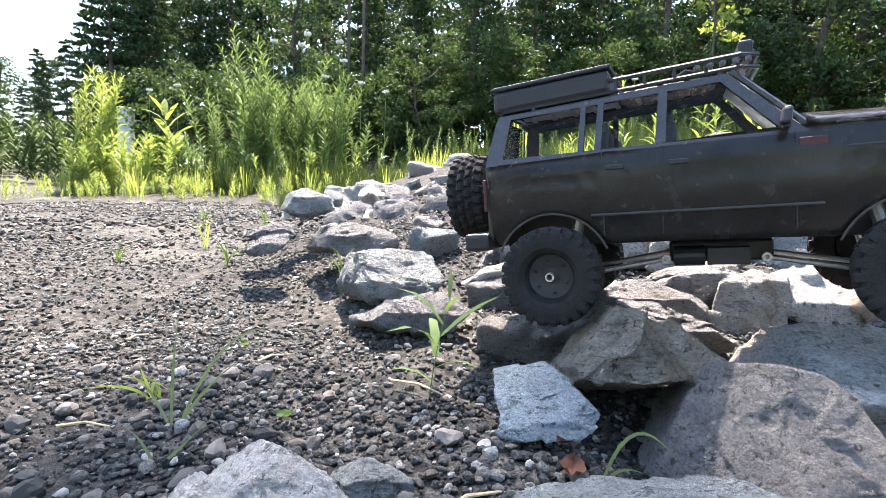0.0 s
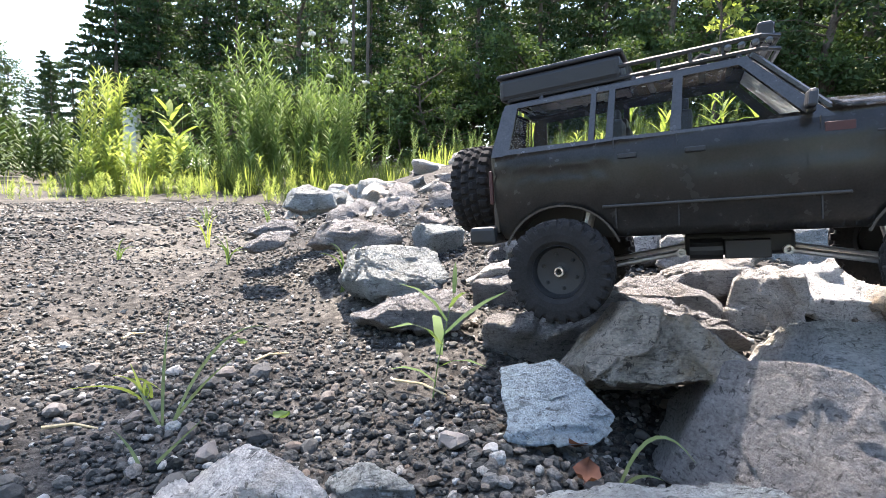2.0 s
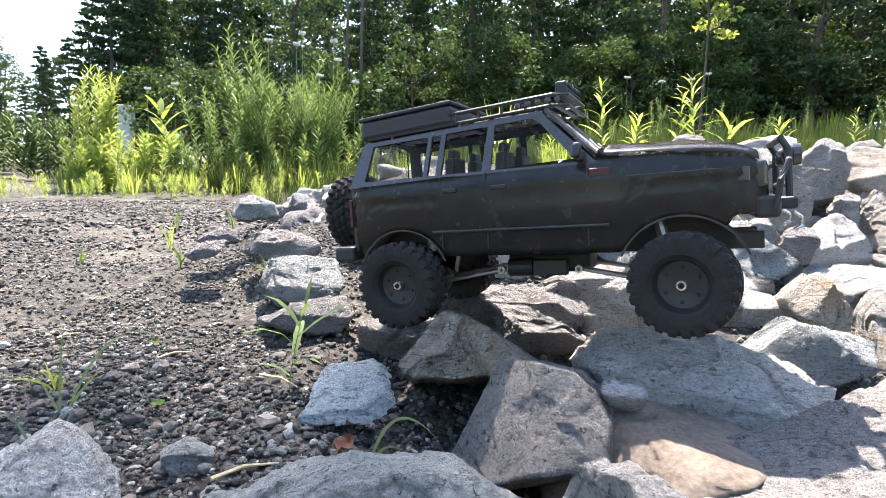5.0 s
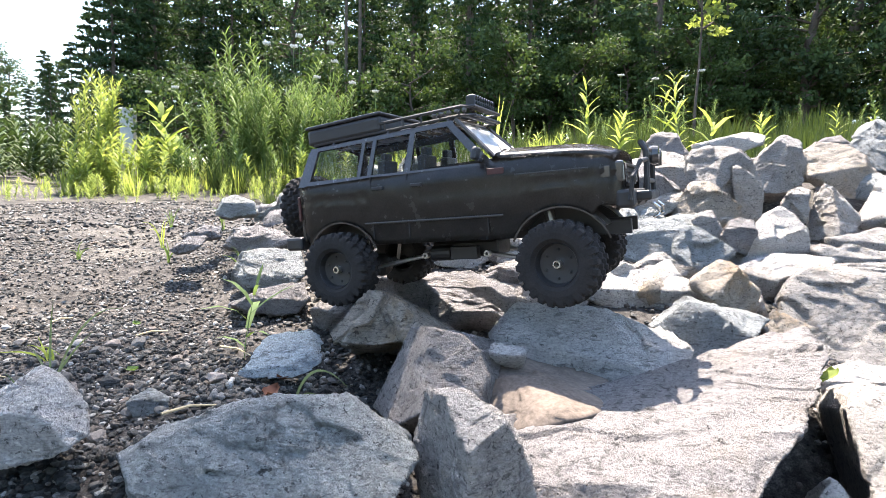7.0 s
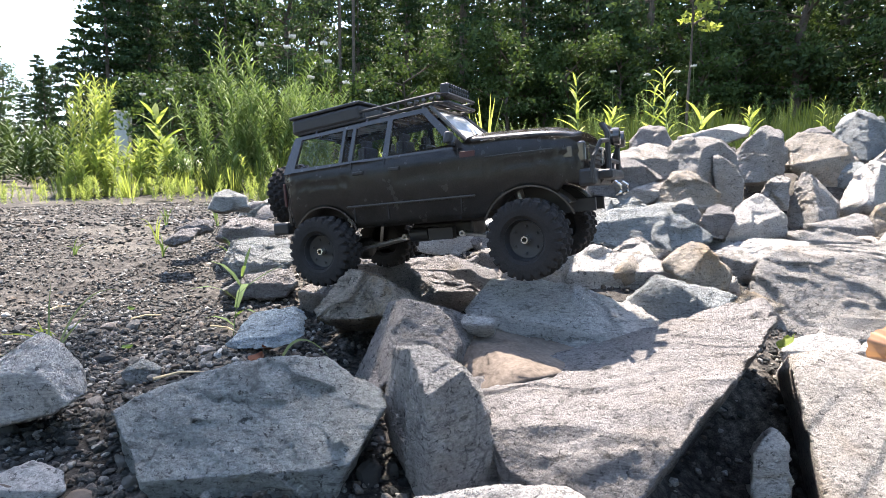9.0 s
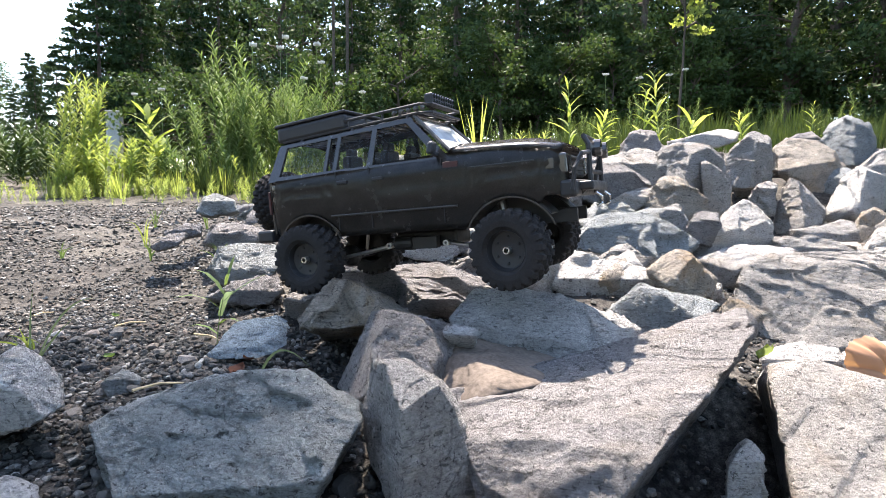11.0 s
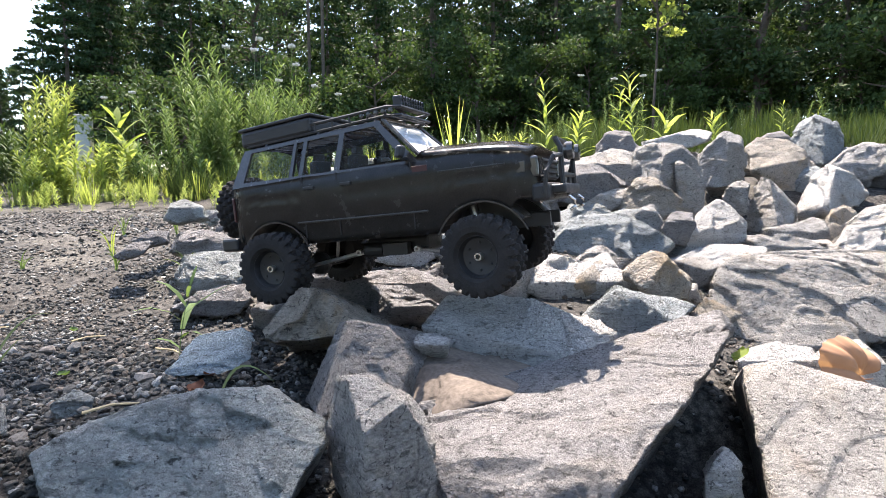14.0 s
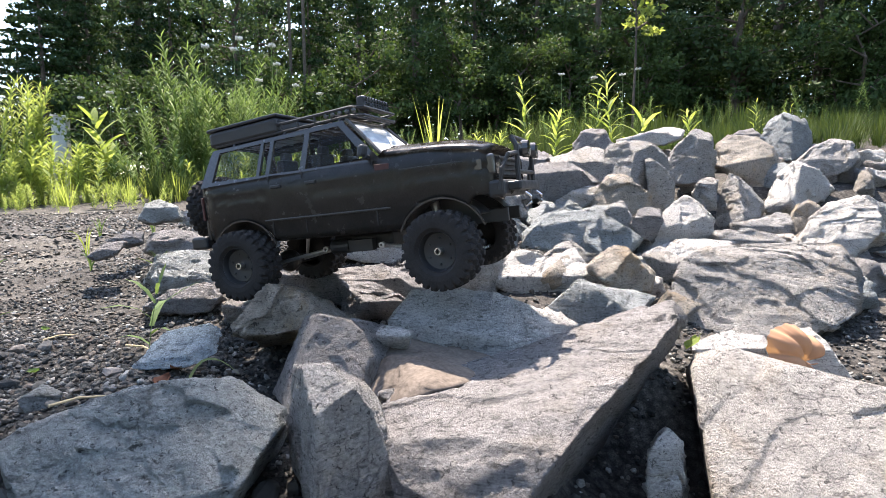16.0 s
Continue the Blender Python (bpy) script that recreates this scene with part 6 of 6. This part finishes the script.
# edge of the woods, row behind row
for row, (dist, step) in enumerate(((15.5, 1.5), (18.5, 1.7), (22.0, 2.0), (26.0, 2.4))):
    a = (-25.0, -26.0, -26.0, -25.5)[row]
    while a < 58:
        d = dist * (1 + rt.uniform(-0.06, 0.06)) + (2.5 if a < 4 else 0)
        x, y = d * math.sin(radians(a)), d * math.cos(radians(a))
        fir = rt.random() < (0.8 if a > 10 else 0.35)
        s = rt.uniform(0.9, 1.08) * (0.72, 0.80, 0.95, 1.1)[row]
        tree(x, y, rt.choice(FIRS if fir else LEAFY), rt.uniform(0, 360), s, "tall dark fir at the edge of the woods" if fir else "leafy broadleaf tree at the edge of the woods")
        a += math.degrees(step / dist) * rt.uniform(0.8, 1.2)
# lower trees far off beside the open sky
for k in range(16):
    a, d = -32 - 1.9 * k + rt.uniform(-0.5, 0.5), 33 + rt.uniform(-3, 4)
    tree(d * math.sin(radians(a)), d * math.cos(radians(a)), rt.choice(FIRS + LEAFY), rt.uniform(0, 360), (0.52 - 0.004 * k) * rt.uniform(0.8, 1.08), "distant tree beyond the clearing")
# the woods fall away towards the open sky
for a, d, s in ((-26.5, 19, 0.85), (-28.3, 18, 0.66), (-30, 19, 0.50), (-31.5, 20, 0.40), (-33, 18.5, 0.32), (-34.5, 20, 0.26), (-36, 18.5, 0.22), (-38, 20, 0.24), (-40, 19, 0.24), (-43, 20, 0.26)):
    tree(d * math.sin(radians(a)), d * math.cos(radians(a)), rt.choice(FIRS), rt.uniform(0, 360), s, "dark tree at the falling edge of the woods")
for k in range(70):
    a, d = rt.uniform(-48, 56), rt.uniform(13.6, 16.5)
    if a < -25:
        d += 9
    tree(d * math.sin(radians(a)), d * math.cos(radians(a)), rt.choice(BUSH), rt.uniform(0, 360), rt.uniform(0.5, 0.95), "dark shrub under the trees", "shrub")
# tall slim trees added towards the sun; their unseen tops shade the gravel
tree(-1.63, 15.2, broadleaf(460, 28.6, 0.13, 0.93, 0.15, 90, stem=0.0016, wander=0.0), 0, 1.0, "slim tree added to shade the gravel, its crown out of view")
tree(-2.16, 16.25, broadleaf(462, 29.5, 0.13, 0.963, 0.15, 90, stem=0.0016, wander=0.0), 90, 1.0, "slim tree added to shade the gravel, its crown out of view")
# the woods go on behind the camera
for k in range(22):
    a, d = 75 + 9.5 * k + rt.uniform(-3, 3), rt.uniform(13, 20)
    tree(d * math.sin(radians(a)), d * math.cos(radians(a)), rt.choice(FIRS + LEAFY), rt.uniform(0, 360), rt.uniform(0.75, 1.0), "tall tree behind the clearing")
# a branch whose leaf colour is lightened as if sunlit
tree(5.3, 10.4, broadleaf(461, 4.7, 0.62, 0.46, 0.12, 26, LIME_LEAF, 26, 0.006, 0.02), 0, 1.0, "slender young tree with leaves coloured as if sunlit", "young_tree")


# ---- small plants in the gravel ----
def shoot(x, y, blades, width=0.005, material=None, label="young green grass shoot in the gravel"):
    """Slender arching blades; each is (lean x, lean y, rise, reach, droop)."""
    L = Leaves()
    for k, (lx, ly, rise, reach, droop) in enumerate(blades):
        p0 = Vector((0.003 * (k % 3 - 1), 0.002 * (k % 2), -0.006))
        p1 = p0 + Vector((lx, ly, rise))
        p2 = p1 + Vector((reach, 0.3 * reach * (-1) ** k, -droop))
        n, row = 9, len(L.v)
        for i in range(n + 1):
            t = i / n
            c = (1 - t) ** 2 * p0 + 2 * t * (1 - t) * p1 + t * t * p2
            d = ((1 - t) * (p1 - p0) + t * (p2 - p1)).normalized()
            side = d.cross(Vector((0.25, -1, 0.1))).normalized()
            w = width * (0.55 + 0.45 * math.sin(math.pi * min(1, 1.25 * t))) * (1 - t ** 3) + 0.0003
            fold = d.cross(side) * w * 0.2
            L.v += [c - side * w / 2 + fold, c + side * w / 2 + fold]
        L.q += [(row + 2 * i, row + 2 * i + 1, row + 2 * i + 3, row + 2 * i + 2) for i in range(n)]
    ob = new("grass_shoot", L.mesh("blades", material or WEED_LEAF))
    ob.location = (x, y, height(x, y))
    return tagged(ob, label, "grass", "shoots in the gravel")


shoot(-0.213, 0.61, ((0.0, 0, 0.07, 0.008, -0.055), (0.03, 0, 0.05, 0.04, -0.03), (0.045, 0, 0.12, 0.05, 0.012), (-0.02, 0, 0.04, -0.01, -0.01)), 0.0032, PALE_BLADE)
plant("small_weed", 0.055, 0.655, height(0.055, 0.655), weed_meshes(330, 1.0, 0.58, 8, 0.17, 0.12, WEED_LEAF), 40, 0.125, "small leafy weed standing in the gravel", "weed")
shoot(0.1855, 0.44, ((0.02, 0, 0.084, 0.045, 0.058), (0.008, 0, 0.03, 0.022, 0.008)), 0.0034, PALE_BLADE, "arching pale green grass blade between the rocks")
shoot(0.2487, 0.44, ((0.009, 0, 0.022, 0.012, -0.016),), 0.0045, PALE_BLADE, "short yellow-green grass blade between the rocks")
shoot(-0.19, 0.52, ((0.02, 0, 0.02, 0.03, -0.03), (-0.01, 0, 0.03, -0.02, -0.01)), 0.0028, PALE_BLADE)
rs = random.Random(12)
for sx, sy, high in ((-0.71, 2.0, 0.13), (-1.1, 1.25, 0.10), (-0.6, 2.35, 0.13), (-0.95, 2.6, 0.11), (-0.12, 1.15, 0.10), (-0.27, 0.69, 0.05), (-0.5, 1.6, 0.08), (-0.85, 1.7, 0.07)):
    shoot(sx, sy, [(rs.uniform(-0.02, 0.02), 0, high * rs.uniform(0.6, 1.0), rs.uniform(-0.06, 0.06), rs.uniform(-0.02, 0.03)) for _ in range(6)], 0.0034, rs.choice((LIME_LEAF, WEED_LEAF)))


# ---- fallen leaves and twigs ----
def fallen_leaf(x, y, z, size, turn, tilt, curl, material, label):
    bm = bmesh.new()
    n, m = 10, 6
    g = []
    for i in range(n + 1):
        t = i / n
        half = 0.5 * size * 0.92 * math.sin(math.pi * min(1, 0.04 + 0.96 * t)) ** 0.6 * (1 - 0.3 * t) * (1 + 0.07 * math.sin(19 * t))
        row = []
        for j in range(m + 1):
            q = 2 * j / m - 1
            row.append(bm.verts.new((size * (t - 0.5), q * half, size * (curl * (q * q * 0.35 + (t - 0.5) ** 2 * 0.9) + 0.035 * math.sin(9 * t + 4 * q) + 0.03 * math.sin(15 * q + 5 * t) - 0.04 * (1 if j == m // 2 else 0)))))
        g.append(row)
    for i in range(n):
        for j in range(m):
            bm.faces.new((g[i][j], g[i + 1][j], g[i + 1][j + 1], g[i][j + 1]))
    tube(bm, [(-0.5 * size, 0, 0.3 * curl * size), (-0.75 * size, 0.04 * size, 0.32 * curl * size)], 0.012 * size, 5)
    bmesh.ops.recalc_face_normals(bm, faces=bm.faces[:])
    ob = part("fallen_leaf", bm, material, None, "", True)
    ob.matrix_world = pose(x, y, z, tilt[0], tilt[1], turn)
    return tagged(ob, label, "leaf")


def curled_leaf(x, y, z, size, along, facing, material, label):
    """A dry broad leaf, domed and folded along its veins, the base lobes rolled under; along: from stalk to tip."""
    bm = bmesh.new()
    rings, spokes = 9, 72
    g = []
    for i in range(1, rings + 1):
        f = i / rings
        row = []
        for k in range(spokes):
            a = (k / (spokes - 1) - 0.5) * math.radians(250)
            q = (a / math.radians(250) + 0.5) * 5
            lobe = 0.90 + 0.08 * abs(math.sin(math.pi * q)) + 0.02 * math.sin(23 * a)
            r = size * f * lobe * (1 - 0.30 * (abs(a) / 2.2) ** 1.5)
            vein = 0.13 * math.sqrt(f) * (abs(math.sin(math.pi * q)) ** 0.6 - 0.6)
            dome = 0.30 * math.sin(math.pi * f * 0.85) - 0.10 * f - 0.05 * abs(a) * f * f
            row.append(bm.verts.new((r * math.cos(a), 0.72 * r * math.sin(a), size * (vein + dome))))
        g.append(row)
    hub = bm.verts.new((0, 0, 0))
    for k in range(spokes - 1):
        bm.faces.new((hub, g[0][k], g[0][k + 1]))
        for i in range(rings - 1):
            bm.faces.new((g[i][k], g[i + 1][k], g[i + 1][k + 1], g[i][k + 1]))
    tube(bm, [(0.02 * size, 0, 0), (-0.10 * size, 0.02 * size, 0.04 * size), (-0.2 * size, -0.06 * size, 0.10 * size)], 0.014 * size, 6)
    ob = part("fallen_leaf", bm, material, None, "", True)
    fx = Vector(along).normalized()
    fz = (Vector(facing) - fx * fx.dot(Vector(facing))).normalized()
    fy = fz.cross(fx)
    ob.matrix_world = Matrix.Translation((x, y, z)) @ Matrix((fx, fy, fz)).transposed().to_4x4()
    return tagged(ob, label, "leaf")


curled_leaf(1.155, 0.600, 0.014, 0.088, (-0.80, 0.05, 0.52), (-0.25, -0.85, 0.55), DEAD_LEAF, "large curled pale orange-brown dead leaf on the rocks")
fallen_leaf(0.945, 0.590, 0.055, 0.032, 200, (10, 30), 0.4, LIME_LEAF, "small yellow-green leaf at the end of the slab")
for k, (lx, ly, ls, lm, lw) in enumerate(((-0.10, 0.62, 0.018, WEED_LEAF, "small yellow leaf on the gravel"), (0.16, 0.435, 0.024, RED_LEAF, "dry reddish leaf on the gravel"), (-0.22, 0.86, 0.018, WEED_LEAF, "small yellow leaf on the gravel"), (0.165, 0.475, 0.02, RED_LEAF, "dry reddish leaf on the gravel"))):
    fallen_leaf(lx, ly, height(lx, ly) + 0.012, ls, 70 * k, (8, -6), 0.5, lm, lw)
for k, (tx, ty, tl, ta) in enumerate(((-0.16, 0.80, 0.06, 60), (0.04, 0.66, 0.07, -30), (-0.42, 0.95, 0.05, 80), (-0.3, 0.6, 0.05, 10), (0.08, 0.4, 0.06, 40))):
    bm = bmesh.new()
    tube(bm, [(-tl / 2, 0, 0), (0, 0.004, 0.003), (tl / 2, -0.002, 0.001)], [0.002, 0.0017, 0.001], 6)
    ob = part("twig", bm, DRY_STALK, None)
    ob.matrix_world = pose(tx, ty, height(tx, ty) + 0.009, 0, 4, ta)
    tagged(ob, "short pale dry twig on the gravel", "twig", "twigs on the gravel")


# ---- gravel ----
def pebble_shapes(detail):
    bm = bmesh.new()
    bmesh.ops.create_icosphere(bm, subdivisions=detail, radius=1.0)
    v = np.array([tuple(q.co) for q in bm.verts])
    f = np.array([[q.index for q in t.verts] for t in bm.faces])
    bm.free()
    out = []
    for k in range(10):
        r = np.random.RandomState(500 + k)
        if detail == 1:
            q = v * (0.72 + 0.42 * r.rand(len(v), 1))
        else:
            # broken faces: planes cut the ball
            cut = r.randn(13, 3)
            cut /= np.linalg.norm(cut, axis=1, keepdims=True)
            q = v / np.maximum((v @ cut.T / (0.5 + 0.28 * r.rand(13))).max(1), 1.0)[:, None] * (0.96 + 0.08 * r.rand(len(v), 1))
        out.append(q * np.array([1, 0.6 + 0.4 * r.rand(), 0.45 + 0.4 * r.rand()]))
    return out, f


PEBBLES, PEBBLE_FACES = pebble_shapes(1)
STONES, STONE_FACES = pebble_shapes(2)
# plainer shards for the ground further off
SHARD = np.array([(1, 0, 0), (-1, 0, 0), (0, 1, 0), (0, -1, 0), (0, 0, 1), (0, 0, -1)], dtype=float)
SHARD_FACES = np.array([(0, 2, 4), (2, 1, 4), (1, 3, 4), (3, 0, 4), (2, 0, 5), (1, 2, 5), (3, 1, 5), (0, 3, 5)])
SHARDS = [SHARD * (0.65 + 0.6 * np.random.RandomState(700 + k).rand(6, 1)) * np.array([1, 0.8, 0.6]) + 0.12 * np.random.RandomState(800 + k).randn(6, 3) for k in range(10)]


def turns(r, n):
    """Random turns about z with a slight tip."""
    a, b = r.rand(n) * math.tau, 0.5 * r.randn(n)
    ca, sa, cb, sb = np.cos(a), np.sin(a), np.cos(b), np.sin(b)
    m = np.zeros((n, 3, 3))
    m[:, 0, 0], m[:, 0, 1], m[:, 0, 2] = ca, -sa * cb, sa * sb
    m[:, 1, 0], m[:, 1, 1], m[:, 1, 2] = sa, ca * cb, -ca * sb
    m[:, 2, 1], m[:, 2, 2] = sb, cb
    return m


def scatter(r, n, x0, x1, y0, y1, lo, hi, power=2.2, keep=None):
    x, y = r.uniform(x0, x1, n), r.uniform(y0, y1, n)
    patch = fbm(np.stack([x, y, 0 * x], 1) * 2.6, 31, 3)
    ok = patch + 0.5 * r.randn(n) > (-0.5 if keep is None else keep)
    x, y = x[ok], y[ok]
    s = lo + (hi - lo) * r.rand(len(x)) ** power
    z = lay(x, y) + bumps(x, y) + s * 0.25
    return x, y, z, s


def build_gravel():
    r = np.random.RandomState(9)
    vs, fs, n = [], [], 0
    zones = ((9000, -0.5, 0.42, 0.7, 1.7, 0.003, 0.011, 2.2, -0.8), (22000, -0.75, 0.62, 0.08, 1.0, 0.0022, 0.0095, 2.4, -0.5), (5000, -0.25, 0.5, 0.15, 0.75, 0.005, 0.015, 2.2, -0.7), (22000, -1.8, 0.3, 0.85, 2.4, 0.0035, 0.016, 2.8, -0.4), (18000, -4.2, -0.2, 2.0, 6.5, 0.008, 0.032, 2.4, -0.6), (15000, 0.4, 1.7, 0.0, 1.7, 0.004, 0.014, 2.0, -0.8))
    for cnt, x0, x1, y0, y1, lo, hi, power, keep in zones:
        x, y, z, s = scatter(r, cnt, x0, x1, y0, y1, lo, hi, power, keep)
        kind = r.randint(0, 10, len(x))
        m = turns(r, len(x))
        shapes, faces = (STONES, STONE_FACES) if cnt <= 5000 else ((PEBBLES, PEBBLE_FACES) if y1 <= 1.75 else (SHARDS, SHARD_FACES))
        for k in range(10):
            w = np.where(kind == k)[0]
            p = np.einsum("nij,vj->nvi", m[w], shapes[k]) * s[w, None, None] * 0.62 + np.stack([x[w], y[w], z[w]], 1)[:, None, :]
            nv = len(shapes[k])
            vs.append(p.reshape(-1, 3))
            fs.append((faces[None] + (np.arange(len(w)) * nv)[:, None, None]).reshape(-1, 3) + n)
            n += len(w) * nv
    ob = new("gravel", grid_mesh("gravel", np.concatenate(vs), np.concatenate(fs), False))
    ob.data.materials.append(GRAVEL)
    tagged(ob, "loose grey and brown gravel scattered over the soil", "gravel", kind="stuff")


build_gravel()


def build_stones():
    """The stones nearest to the path, one by one."""
    r = np.random.RandomState(19)
    shapes = []
    for k in range(10):
        me = grid_mesh("stone", STONES[k], STONE_FACES, False)
        me.materials.append(LOOSE)
        shapes.append(me)
    x, y, z, s = scatter(r, 520, -0.45, 0.42, 0.12, 0.85, 0.012, 0.030, 2.6, -0.9)
    for k in range(min(290, len(x))):
        o = new("stone", shapes[r.randint(0, 10)])
        o.parent = GROUND
        o.matrix_world = pose(x[k], y[k], z[k] - 0.001, r.uniform(-15, 15), r.uniform(-15, 15), r.uniform(0, 360)) @ Matrix.Diagonal((s[k] * 0.62,) * 3 + (1,))


build_stones()
